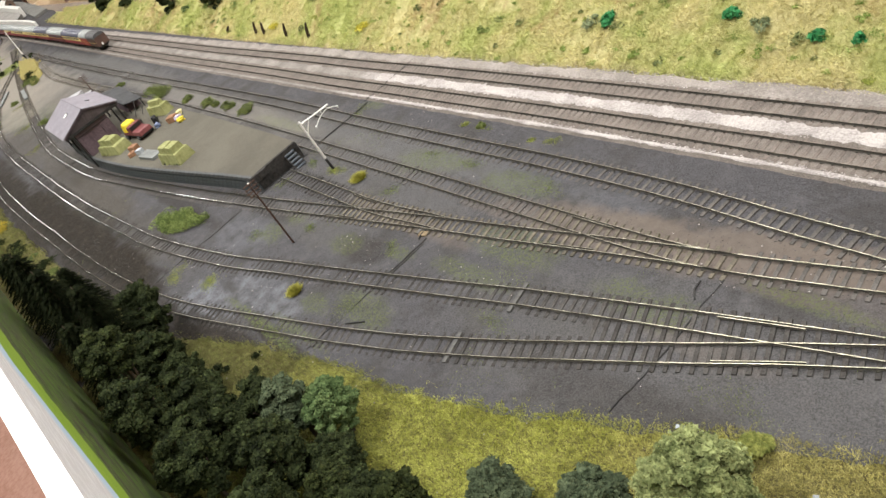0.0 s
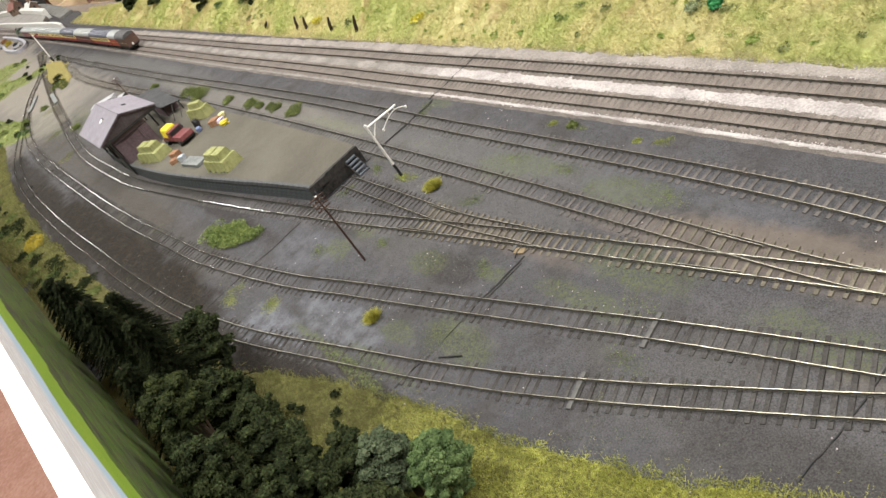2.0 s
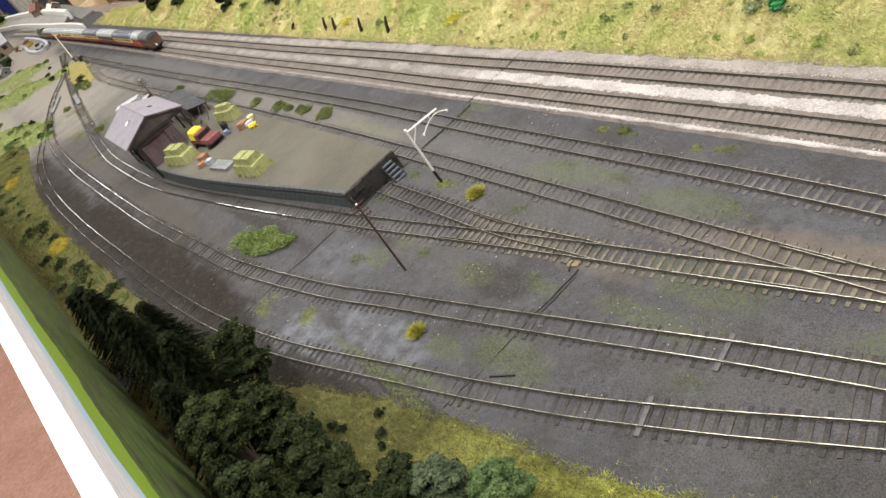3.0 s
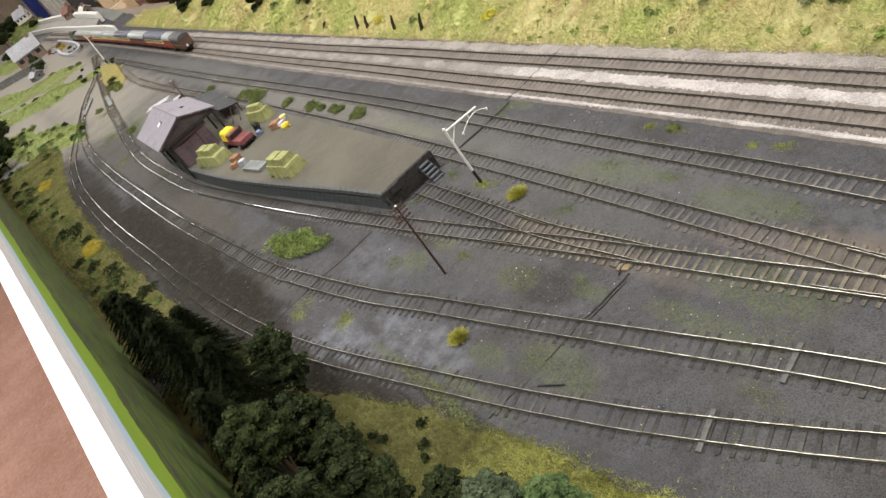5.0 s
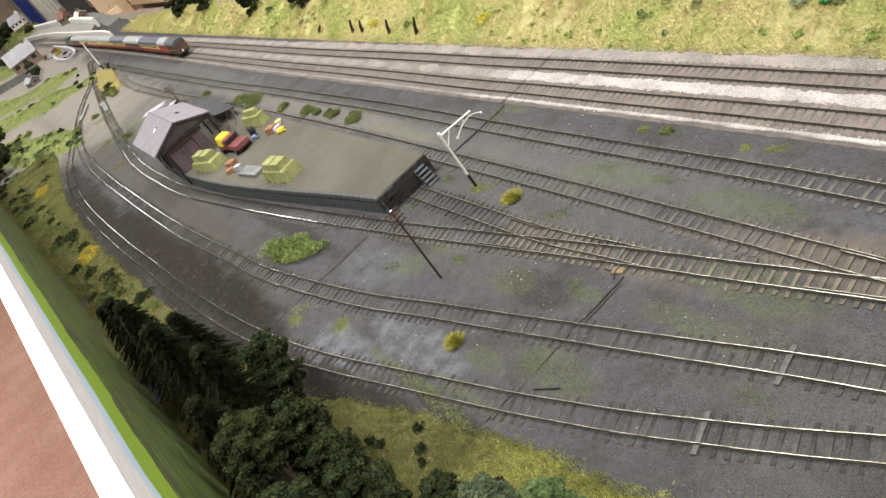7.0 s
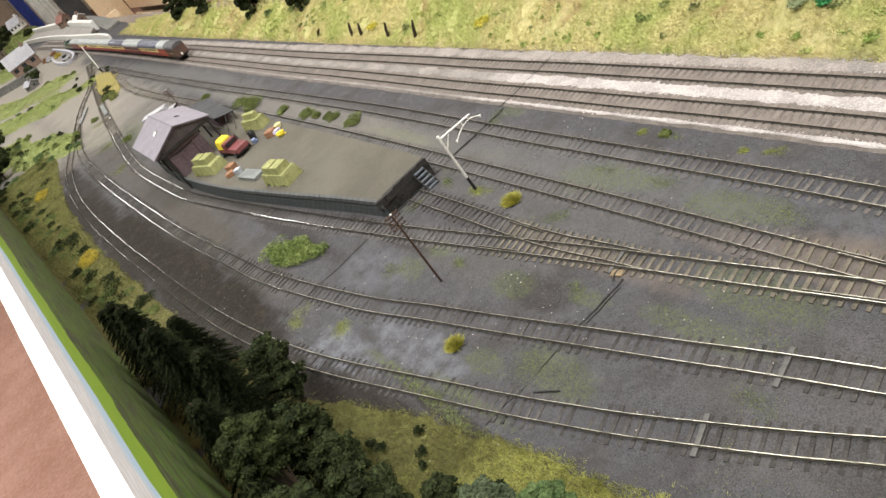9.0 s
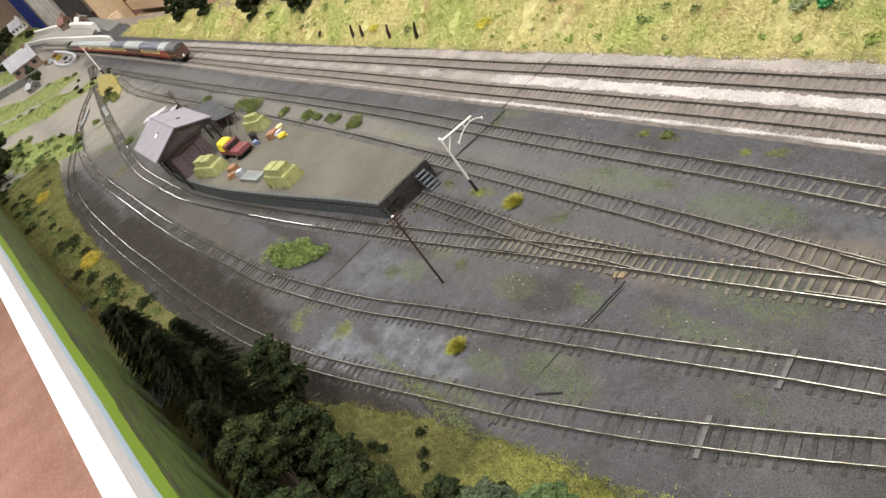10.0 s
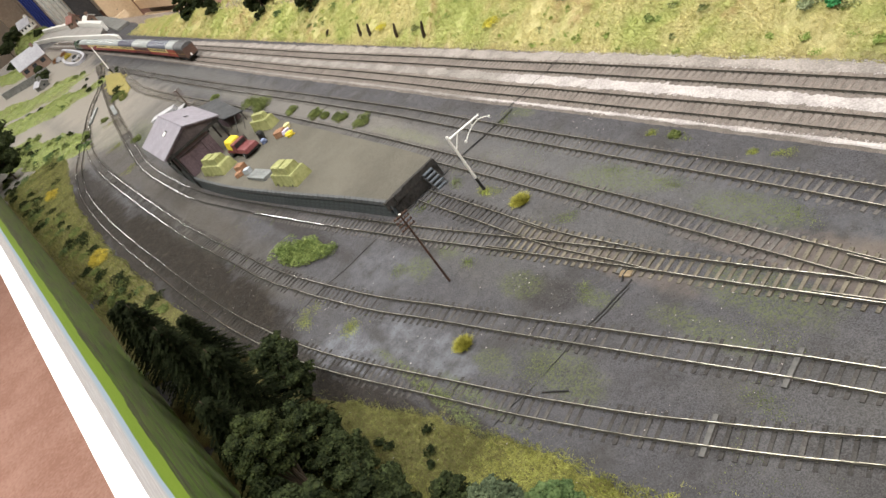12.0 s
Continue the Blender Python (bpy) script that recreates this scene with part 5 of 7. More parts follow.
# ---------------------------------------------------------------- the train
CRIMSON = plain("crimson_coach_paint", rgb(0.22, 0.02, 0.025), rgb(0.27, 0.035, 0.035), 300, 40, 0.4, bump=0)
CREAM = plain("cream_coach_paint", rgb(0.72, 0.55, 0.2), rgb(0.8, 0.64, 0.27), 300, 40, 0.4, bump=0)
MAROON = plain("maroon_coach_paint", rgb(0.11, 0.012, 0.018), rgb(0.15, 0.022, 0.028), 300, 40, 0.4, bump=0)
ROOF_GREY = plain("grey_coach_roof", rgb(0.25, 0.27, 0.27), rgb(0.33, 0.345, 0.35), 200, 30, 0.5, bump=0)
ROOF_BLUE = plain("dark_blue_grey_coach_roof", rgb(0.055, 0.06, 0.09), rgb(0.085, 0.09, 0.125), 200, 30, 0.5, bump=0)
VAN_RED = plain("red_van_paint", rgb(0.25, 0.045, 0.03), rgb(0.32, 0.07, 0.045), 300, 40, 0.6, bump=0)
VAN_BROWN = plain("brown_van_paint", rgb(0.06, 0.034, 0.026), rgb(0.1, 0.056, 0.042), 300, 40, 0.7, bump=0)
GLASS = plain("dark_window_glass", rgb(0.02, 0.025, 0.03), rgb(0.035, 0.04, 0.045), 200, 30, 0.12, bump=0, spec=0.6)
LOCO_GREEN = plain("dark_green_engine_paint", rgb(0.02, 0.05, 0.03), rgb(0.035, 0.07, 0.045), 300, 40, 0.3, bump=0, spec=0.5)
COAL = plain("coal", rgb(0.012, 0.012, 0.013), rgb(0.03, 0.03, 0.03), 600, 80, 0.5, bump=0.001)
GOLD = plain("gold_lining", rgb(0.5, 0.33, 0.06), rgb(0.6, 0.42, 0.1), 300, 60, 0.4, bump=0)


def wheelset(parent, x, r, span=0.016, name="wheel"):
    for y in (-span / 2, span / 2):
        m = MB()
        m.rod((x, y - 0.0012, r), (x, y + 0.0012, r), r, n=12)
        part(name, m, BLACK, parent)


def arch(w, z0, z1, n=10):
    """The half outline of a coach roof, across."""
    return [(-w / 2 * math.cos(math.pi * k / n), z0 + (z1 - z0) * math.sin(math.pi * k / n) ** 0.8) for k in range(n + 1)]


def prism(outline, x0, x1):
    mb = MB()
    n = len(outline)
    mb.v += [(x0, y, z) for y, z in outline] + [(x1, y, z) for y, z in outline]
    mb.f += [(i, (i + 1) % n, n + (i + 1) % n, n + i) for i in range(n)] + [tuple(range(n))[::-1], tuple(range(n, 2 * n))]
    mb.s += [0] * (n + 2)
    return mb


def coach(length, lower, upper, roof, windows, label, bogies=True, name="railway_coach"):
    """A coach at the origin, running along x, its wheels on z = 0."""
    ob = thing(name, label=label, category="coach" if bogies else "van", group="vehicles of the train")
    h, w = length / 2, 0.0345
    zf, zw, ze = 0.0125, 0.0255, 0.0385
    m = prism([(-w / 2 + 0.001, zf), (-w / 2, zf + 0.004), (-w / 2, zw), (w / 2, zw), (w / 2, zf + 0.004), (w / 2 - 0.001, zf)], -h, h)
    part("lower_body", m, lower, ob)
    m = prism([(-w / 2, zw), (-w / 2, ze), (w / 2, ze), (w / 2, zw)], -h, h)
    up = part("upper_body", m, upper, ob)
    m = prism(arch(w + 0.001, ze, 0.0495), -h - 0.0005, h + 0.0005)
    top = part("roof", m, roof, ob)
    for k in range(int(length / 0.022)):
        for y in (-0.006, 0.006):
            x = -h + 0.012 + k * 0.022
            m = MB()
            m.rod((x, y, 0.0475), (x, y, 0.0505), 0.0013, n=7)
            part("roof_vent", m, roof, top)
    for x, wide in windows:
        for s in (-1, 1):
            m = MB()
            y = s * w / 2
            m.box(x - wide / 2, min(y, y + s * 0.0004), 0.0285, x + wide / 2, max(y, y + s * 0.0004), 0.0362)
            part("window", m, GLASS, up)
    for s in (-1, 1):
        m = MB()
        m.box(-h, s * w / 2 - 0.0001, zw - 0.0004, h, s * w / 2 + 0.0003 if s > 0 else s * w / 2 + 0.0001, zw + 0.0004)
        part("lining", m, GOLD, ob)
    m = MB()
    m.box(-h + 0.004, -0.0125, 0.0085, h - 0.004, 0.0125, 0.0125)
    part("underframe", m, BLACK, ob)
    m = MB()
    m.box(-0.03, -0.015, 0.005, 0.03, 0.015, 0.009)
    part("battery_box", m, BLACK, ob)
    for s in (-1, 1):
        m = MB()
        m.box(s * h - 0.0005, -0.016, 0.013, s * h + 0.0005, 0.016, 0.0405)
        part("end_panel", m, BLACK if bogies else lower, ob)
        m = MB()
        m.box(min(s * h, s * (h + 0.004)), -0.006, 0.013, max(s * h, s * (h + 0.004)), 0.006, 0.04)
        if bogies:
            part("gangway", m, BLACK, ob, bevel=0.0004)
        if bogies:
            m = MB()
            bx = s * (h - 0.042)
            m.box(bx - 0.022, -0.0125, 0.004, bx + 0.022, 0.0125, 0.0085)
            bogie = part("bogie", m, BLACK, ob, bevel=0.0005)
            wheelset(bogie, bx - 0.014, 0.006)
            wheelset(bogie, bx + 0.014, 0.006)
        else:
            wheelset(ob, s * (h - 0.022), 0.0062)
        for y in (-0.011, 0.011):
            m = MB()
            m.rod((s * h, y, 0.0125), (s * (h + 0.0045), y, 0.0125), 0.001, n=6)
            m.rod((s * (h + 0.0045), y, 0.0125), (s * (h + 0.0055), y, 0.0125), 0.0024, n=8)
            part("buffer", m, BLACK, ob)
    return ob


def locomotive():
    ob = thing("steam_locomotive", label="dark green streamlined steam locomotive at the head of the train", category="locomotive", group="vehicles of the train")
    body = []
    n = 10
    m = MB()
    for x, w, z in ((-0.082, 0.024, 0.026), (-0.078, 0.027, 0.034), (-0.06, 0.028, 0.0415), (0.02, 0.029, 0.044), (0.048, 0.03, 0.045)):
        body.append((x, [(-w / 2, 0.014)] + [(-w / 2 * math.cos(math.pi * k / n), 0.024 + (z - 0.024) * math.sin(math.pi * k / n)) for k in range(n + 1)] + [(w / 2, 0.014)]))
    k = n + 3
    for x, o in body:
        m.v += [(x, y, z) for y, z in o]
    for i in range(len(body) - 1):
        m.f += [(i * k + j, i * k + (j + 1) % k, (i + 1) * k + (j + 1) % k, (i + 1) * k + j) for j in range(k)]
    m.f += [tuple(range(k))[::-1], tuple(range((len(body) - 1) * k, len(body) * k))]
    m.s += [0] * len(m.f)
    part("boiler_casing", m, LOCO_GREEN, ob)
    m = prism([(-0.0165, 0.013)] + arch(0.033, 0.036, 0.048) + [(0.0165, 0.013)], 0.0485, 0.072)
    cab = part("cab", m, LOCO_GREEN, ob)
    for s in (-1, 1):
        m = MB()
        y = s * 0.0165
        m.box(0.053, min(y, y + s * 0.0004), 0.028, 0.063, max(y, y + s * 0.0004), 0.036)
        part("window", m, GLASS, cab)
        m = MB()
        m.box(-0.08, min(s * 0.0125, s * 0.017), 0.0125, 0.05, max(s * 0.0125, s * 0.017), 0.0138)
        part("running_plate", m, BLACK, ob)
        m = MB()
        m.box(-0.066, min(s * 0.0115, s * 0.0165), 0.0055, -0.05, max(s * 0.0115, s * 0.0165), 0.0125)
        part("cylinder", m, BLACK, ob, bevel=0.001)
        m = MB()
        m.box(-0.03, min(s * 0.0115, s * 0.0125), 0.0075, 0.034, max(s * 0.0115, s * 0.0125), 0.0092)
        part("coupling_rod", m, GREY_PAINT, ob)
    m = MB()
    m.rod((-0.058, 0, 0.04), (-0.058, 0, 0.0465), 0.0035, 0.0032, 10)
    part("chimney", m, BLACK, ob)
    for x in (-0.028, 0.003, 0.034):
        wheelset(ob, x, 0.0125, 0.018, "driving_wheel")
    for x in (-0.073, -0.052, 0.058):
        wheelset(ob, x, 0.006, 0.016)
    return ob


def tender():
    ob = thing("tender", label="dark green tender heaped with coal behind the locomotive", category="tender", group="vehicles of the train")
    m = prism([(-0.016, 0.0125), (-0.0165, 0.037), (-0.014, 0.041), (0.014, 0.041), (0.0165, 0.037), (0.016, 0.0125)], -0.045, 0.045)
    tank = part("tank", m, LOCO_GREEN, ob)
    m = MB()
    m.box(-0.016, -0.01705, 0.023, -0.008, -0.01655, 0.031)
    part("crest", m, GOLD, tank, "small gold crest")
    m = MB()
    r = np.random.default_rng(2)
    m.grains(np.stack([r.uniform(-0.036, 0.012, 160), r.uniform(-0.011, 0.011, 160), 0.0405 + 0.005 * r.random(160)], 1), 0.0028, r)
    tagged(part("coal", m, COAL, ob, "heaped black coal"), kind="stuff")
    m = MB()
    m.box(-0.043, -0.0125, 0.006, 0.043, 0.0125, 0.0125)
    part("underframe", m, BLACK, ob)
    for x in (-0.033, -0.011, 0.011, 0.033):
        wheelset(ob, x, 0.0065)
    return ob


def row(n, a, b, wide):
    return [(a + (b - a) * k / (n - 1), wide) for k in range(n)]


pairs = [(x + d, 0.004) for x, _ in row(7, -0.1, 0.1, 1) for d in (-0.0045, 0.0045)]
TRAIN = [
    (coach(0.1, VAN_BROWN, VAN_BROWN, SLATE_DARK, [], "brown covered van at the tail of the train", False, "railway_van"), 0.108),
    (coach(0.088, VAN_RED, VAN_RED, ROOF_GREY, [], "red covered van with pale grey roof", False, "railway_van"), 0.096),
    (coach(0.25, CRIMSON, CREAM, ROOF_BLUE, row(14, -0.108, 0.108, 0.0085), "crimson and cream coach with dark blue-grey roof"), 0.259),
    (coach(0.25, MAROON, MAROON, ROOF_GREY, row(10, -0.105, 0.105, 0.012), "maroon coach with grey roof and gold line"), 0.259),
    (coach(0.25, CRIMSON, CREAM, ROOF_BLUE, row(15, -0.11, 0.11, 0.0075), "crimson and cream coach with dark blue roof and close windows"), 0.259),
    (coach(0.25, CRIMSON, CREAM, ROOF_GREY, pairs[2:], "crimson and cream coach with grey roof and paired windows"), 0.259),
    (coach(0.25, CRIMSON, CREAM, ROOF_GREY, row(9, -0.1, 0.1, 0.014), "crimson and cream dining coach with wide windows"), 0.259),
    (coach(0.25, CRIMSON, CREAM, ROOF_GREY, pairs, "crimson and cream coach with narrow paired windows"), 0.259),
    (coach(0.22, MAROON, MAROON, ROOF_GREY, [], "maroon parcels coach with grey roof and gold line"), 0.229),
    (tender(), 0.096),
    (locomotive(), 0.16),
]
line = LINES["M1"][::-1]
s = np.r_[0, np.cumsum(np.linalg.norm(np.diff(line, axis=0), axis=1))]
at = float(np.interp(1.6, -line[:, 0], s))
for ob, length in TRAIN:
    mid_s = at + length / 2
    x, y = np.interp(mid_s, s, line[:, 0]), np.interp(mid_s, s, line[:, 1])
    x2, y2 = np.interp(mid_s - 0.05, s, line[:, 0]), np.interp(mid_s - 0.05, s, line[:, 1])
    ob.matrix_basis = pose(x, y, SLEEPER_TOP + 0.0017 + 0.0025, 0, 0, math.degrees(math.atan2(y2 - y, x2 - x)))
    at += length
# tail lamp
m = MB()
m.rod((0, 0, 0), (0, 0, 0.006), 0.0022, n=8)
tail = whole("tail_lamp", m, WHITE, "small white tail lamp on the last van", "lamp")
tail.matrix_basis = TRAIN[0][0].matrix_basis @ pose(0.054, -0.004, 0.0145)

# ---------------------------------------------------------------- trees, bushes and grass


def crown_lumps(rx, ry, rz, lumps, rng, lump=0.27):
    """Centres and radii of the lumps that make up a crown about the origin."""
    d = rng.normal(size=(lumps, 3))
    d /= np.linalg.norm(d, axis=1)[:, None]
    d[:, 2] = np.where(d[:, 2] < -0.85, -0.5 * d[:, 2], d[:, 2])
    c = d * np.array([rx, ry, rz]) * (0.45 + 0.42 * rng.random((lumps, 1)))
    return c, lump * min(rx, ry, rz) * (0.6 + 0.7 * rng.random(lumps))


def lump_points(c, r, grains, rng):
    g = rng.normal(size=(len(c), grains, 3))
    g /= np.linalg.norm(g, axis=2)[:, :, None]
    k = 0.86 + 0.26 * rng.random((len(c), grains, 1))
    return (c[:, None] + g * np.array([1.15, 1.15, 0.68]) * k * r[:, None, None]).reshape(-1, 3)


def cores(mb, c, r, rng, size=0.86):
    """Rough rounded bodies inside the leaf clumps."""
    n, k = 10, 6
    for (x, y, z), q in zip(c, r * size):
        v = []
        for i in range(k):
            a = math.pi * (i + 0.5) / k
            for j in range(n):
                b = math.tau * j / n
                w = q * (0.72 + 0.5 * rng.random())
                v.append((x + w * math.sin(a) * math.cos(b), y + w * math.sin(a) * math.sin(b), z + 0.66 * w * math.cos(a)))
        f = [(i * n + j, (i + 1) * n + j, (i + 1) * n + (j + 1) % n, i * n + (j + 1) % n) for i in range(k - 1) for j in range(n)]
        mb.add(v, f + [tuple(range(n)), tuple(range((k - 1) * n, k * n))[::-1]])


def tree(at, height, rx, ry, rz, mat, label, seed, lumps=26, grains=110, size=0.0017, name="tree", lump=0.22):
    """A foam-leaved model tree: tapered trunk, limbs and a lumpy crown of small leaf clumps."""
    rng = np.random.default_rng(seed)
    ob = thing(name, at, 0, label=label, category="tree")
    rz = max(rz, 0.44 * height) if height < 0.1 else rz
    cz = height - rz
    m = MB()
    m.rod((0, 0, -0.002), (0.001, 0.001, cz * 0.8), 0.0032, 0.0018, 7)
    for k in range(5):
        a = k * 1.256 + rng.random()
        m.rod((0, 0, cz * 0.55), (rx * 0.6 * math.cos(a), ry * 0.6 * math.sin(a), cz + rz * 0.2 * rng.random()), 0.0014, 0.0006, 5)
    part("trunk", m, BARK, ob)
    c, r = crown_lumps(rx, ry, rz, lumps, rng, lump)
    c = c + np.array([0, 0, cz])
    m = MB()
    cores(m, c, r, rng, 0.9)
    m.grains(lump_points(c, r, grains, rng), size, rng, 0.9)
    m.leaves(lump_points(c, r * 1.04, grains, rng), size * 0.95, rng)
    part("crown", m, mat, ob)
    return ob


def fir(at, height, spread, seed, label):
    """A bottle-brush fir: trunk, whorls of drooping branches with needles."""
    rng = np.random.default_rng(seed)
    ob = thing("fir_tree", at, 0, label=label, category="tree", group="dark firs beside the scenic board")
    m = MB()
    m.rod((0, 0, -0.002), (0, 0, height), 0.0026, 0.0005, 7)
    part("trunk", m, BARK, ob)
    m = MB()
    pts, whorls = [], 20
    for k in range(whorls):
        f = k / whorls
        z, r = height * (0.1 + 0.9 * f), spread * (1 - f) ** 0.85 + 0.002
        for b in range(11):
            a = b * math.tau / 11 + k * 0.7 + rng.normal(0, 0.15)
            rr = r * (0.75 + 0.4 * rng.random())
            dx, dy = math.cos(a), math.sin(a)
            q = np.linspace(0.12, 1, 9)
            for t in q:
                px, py, pz = dx * rr * t, dy * rr * t, z - 0.35 * rr * t * t + 0.002
                wdt = 0.0042 * (1 - 0.6 * t) + 0.0012
                for sgn in (-1, 1):
                    tip = (px + dx * 0.004 - sgn * dy * wdt, py + dy * 0.004 + sgn * dx * wdt, pz - 0.0012 + 0.001 * rng.normal())
                    m.add([(px - dx * 0.0012, py - dy * 0.0012, pz), (px + dx * 0.0016, py + dy * 0.0016, pz + 0.0003), tip], [(0, 1, 2)])
                m.add([(px - dy * 0.0007, py + dx * 0.0007, pz), (px + dy * 0.0007, py - dx * 0.0007, pz), (px + dx * 0.003, py + dy * 0.003, pz + 0.0026 * rng.random())], [(0, 1, 2)])
    part("foliage", m, FIR, ob)
    return ob


def bush(at, rx, ry, rz, mat, label, seed, n=500, size=0.0013, category="bush", name="bush", turn=0.0, lump=0.5):
    """A low clump of leaf grains resting on the ground."""
    rng = np.random.default_rng(seed)
    if at[0] < -0.5 or at[1] > 0.2:
        n, size = int(n * 0.55), size * 1.25
    k = max(9, int(rx * 0.5 / lump / 0.0012))
    c, r = crown_lumps(rx, ry, rz, k, rng, lump)
    p = lump_points(c, r, 2 * n // k + 1, rng)
    p[:, 2] = np.abs(p[:, 2]) * 0.95
    m = MB()
    if lump < 0.4:
        c[:, 2] = np.abs(c[:, 2])
        cores(m, c, r, rng, 0.85)
        m.grains(p, size * 1.3, rng, 0.9)
    else:
        m.leaves(p, size * 0.9, rng)
    ob = whole(name, m, mat, label, category)
    ob.matrix_basis = pose(*at, 0, 0, turn)
    return ob


WEED = plain("mossy_weed_leaves", rgb(0.085, 0.11, 0.032), rgb(0.19, 0.225, 0.072), 300, 60, 0.9, bump=0, per=0.8, spec=0.1)
TUFT = plain("yellow_green_tuft_blades", rgb(0.2, 0.19, 0.035), rgb(0.42, 0.4, 0.09), 300, 60, 0.9, bump=0, per=0.6, spec=0.1)
FOAM_HEDGE = plain("yellow_green_hedge_leaves", rgb(0.085, 0.12, 0.035), rgb(0.23, 0.285, 0.095), 120, 40, 0.9, bump=0, per=0.8, spec=0.1)
WEEDS = [(-0.001, -0.123, 0.013, 0.009), (-0.064, -0.216, 0.016, 0.011), (0.019, -0.193, 0.018, 0.011), (-0.069, -0.051, 0.008, 0.012), (0.01, -0.002, 0.016, 0.008), (-0.052, -0.001, 0.012, 0.008), (0.139, -0.001, 0.014, 0.009), (0.139, 0.058, 0.017, 0.012), (0.209, 0.058, 0.015, 0.01), (0.33, 0.058, 0.018, 0.012), (0.375, -0.037, 0.035, 0.012), (0.205, -0.19, 0.04, 0.01), (0.251, -0.139, 0.018, 0.014), (0.229, -0.063, 0.014, 0.008), (0.077, -0.083, 0.012, 0.008), (0.408, -0.087, 0.02, 0.01), (-0.09, 0.1, 0.016, 0.01), (0.62, -0.06, 0.02, 0.012), (0.17, 0.114, 0.012, 0.006)]
fir((-0.12, -0.338, 0.002), 0.128, 0.034, 1, "dark green model fir tree against the scenic board")
fir((-0.055, -0.328, 0.002), 0.14, 0.036, 2, "dark green model fir tree against the scenic board")
fir((0.02, -0.32, 0.002), 0.135, 0.036, 3, "dark green model fir tree against the scenic board")
fir((0.1, -0.3, 0.002), 0.125, 0.036, 4, "dark green model fir tree against the scenic board")
fir((-0.2, -0.355, 0.002), 0.1, 0.03, 7, "dark green model fir tree against the scenic board")
fir((-0.085, -0.305, 0.002), 0.085, 0.026, 5, "small dark green model fir tree")
fir((0.15, -0.325, 0.002), 0.12, 0.036, 6, "dark green model fir tree against the scenic board")
FOAM_OLIVE = plain("olive_green_foam_leaves", rgb(0.1, 0.115, 0.03), rgb(0.23, 0.24, 0.07), 300, 35, 0.9, bump=0, per=0.35, spec=0.1)
TREES = [
    ((0.058, -0.268, 0.002), 0.08, 0.046, 0.024, 0.024, FOAM_DARK, "dark green spreading tree beside the track"),
    ((0.165, -0.285, 0.002), 0.075, 0.028, 0.022, 0.026, FOAM_DARK, "dark green tree in the front thicket"),
    ((0.245, -0.308, 0.002), 0.14, 0.026, 0.023, 0.024, FOAM_MID, "round mid-green tree in the front thicket"),
    ((0.22, -0.325, 0.002), 0.09, 0.03, 0.022, 0.034, FOAM_DARK, "dark green tree against the scenic board"),
    ((0.21, -0.28, 0.002), 0.06, 0.026, 0.02, 0.022, FOAM_DARK, "low dark green tree in the front thicket"),
    ((0.285, -0.283, 0.002), 0.088, 0.032, 0.026, 0.03, FOAM_DARK, "dark green tree in the front thicket"),
    ((0.3, -0.318, 0.002), 0.12, 0.032, 0.024, 0.034, FOAM_DARK, "tall dark green tree against the scenic board"),
    ((0.345, -0.29, 0.002), 0.095, 0.032, 0.026, 0.03, FOAM_DARK, "dark green tree in the front thicket"),
    ((0.38, -0.312, 0.002), 0.105, 0.03, 0.024, 0.034, FOAM_DARK, "dark green tree against the scenic board"),
    ((0.325, -0.252, 0.002), 0.06, 0.024, 0.02, 0.022, FOAM_DARK, "low dark green tree in the front thicket"),
    ((0.405, -0.268, 0.002), 0.085, 0.03, 0.024, 0.028, FOAM_DARK, "dark green tree in the front thicket"),
    ((0.358, -0.236, 0.002), 0.068, 0.024, 0.02, 0.022, FOAM_TEAL, "blue-green rounded tree in the front thicket"),
    ((0.386, -0.217, 0.002), 0.056, 0.026, 0.022, 0.025, FOAM_JADE, "jade green rounded tree beside the verge"),
    ((0.45, -0.292, 0.002), 0.085, 0.028, 0.022, 0.026, FOAM_DARK, "dark green tree in the front thicket"),
    ((0.468, -0.258, 0.002), 0.062, 0.026, 0.02, 0.022, FOAM_MID, "mid-green low tree in the front thicket"),
    ((0.505, -0.232, 0.002), 0.052, 0.022, 0.018, 0.02, FOAM_MID, "mid-green low tree beside the verge"),
    ((0.56, -0.193, 0.002), 0.05, 0.022, 0.018, 0.02, FOAM_TEAL, "blue-green low tree beside the verge"),
    ((0.435, -0.243, 0.002), 0.05, 0.026, 0.02, 0.022, FOAM_DARK, "low dark green tree in the front thicket"),
    ((0.49, -0.25, 0.002), 0.058, 0.028, 0.022, 0.024, FOAM_DARK, "low dark green tree in the front thicket"),
    ((0.53, -0.262, 0.002), 0.06, 0.028, 0.02, 0.024, FOAM_DARK, "dark green tree near the scenic board"),
    ((0.614, -0.164, 0.002), 0.052, 0.02, 0.018, 0.022, FOAM_TEAL, "small blue-green bushy tree on the verge"),
    ((0.666, -0.136, 0.002), 0.08, 0.034, 0.032, 0.038, FOAM_PALE, "pale green rounded tree on the verge"),
    ((-1.98, -0.44, 0.0), 0.15, 0.075, 0.06, 0.07, FOAM_DARK, "dark green tree beside the far meadow"),
    ((-2.25, -0.435, 0.0), 0.17, 0.09, 0.07, 0.08, FOAM_DARK, "tall dark green tree beside the far meadow"),
]
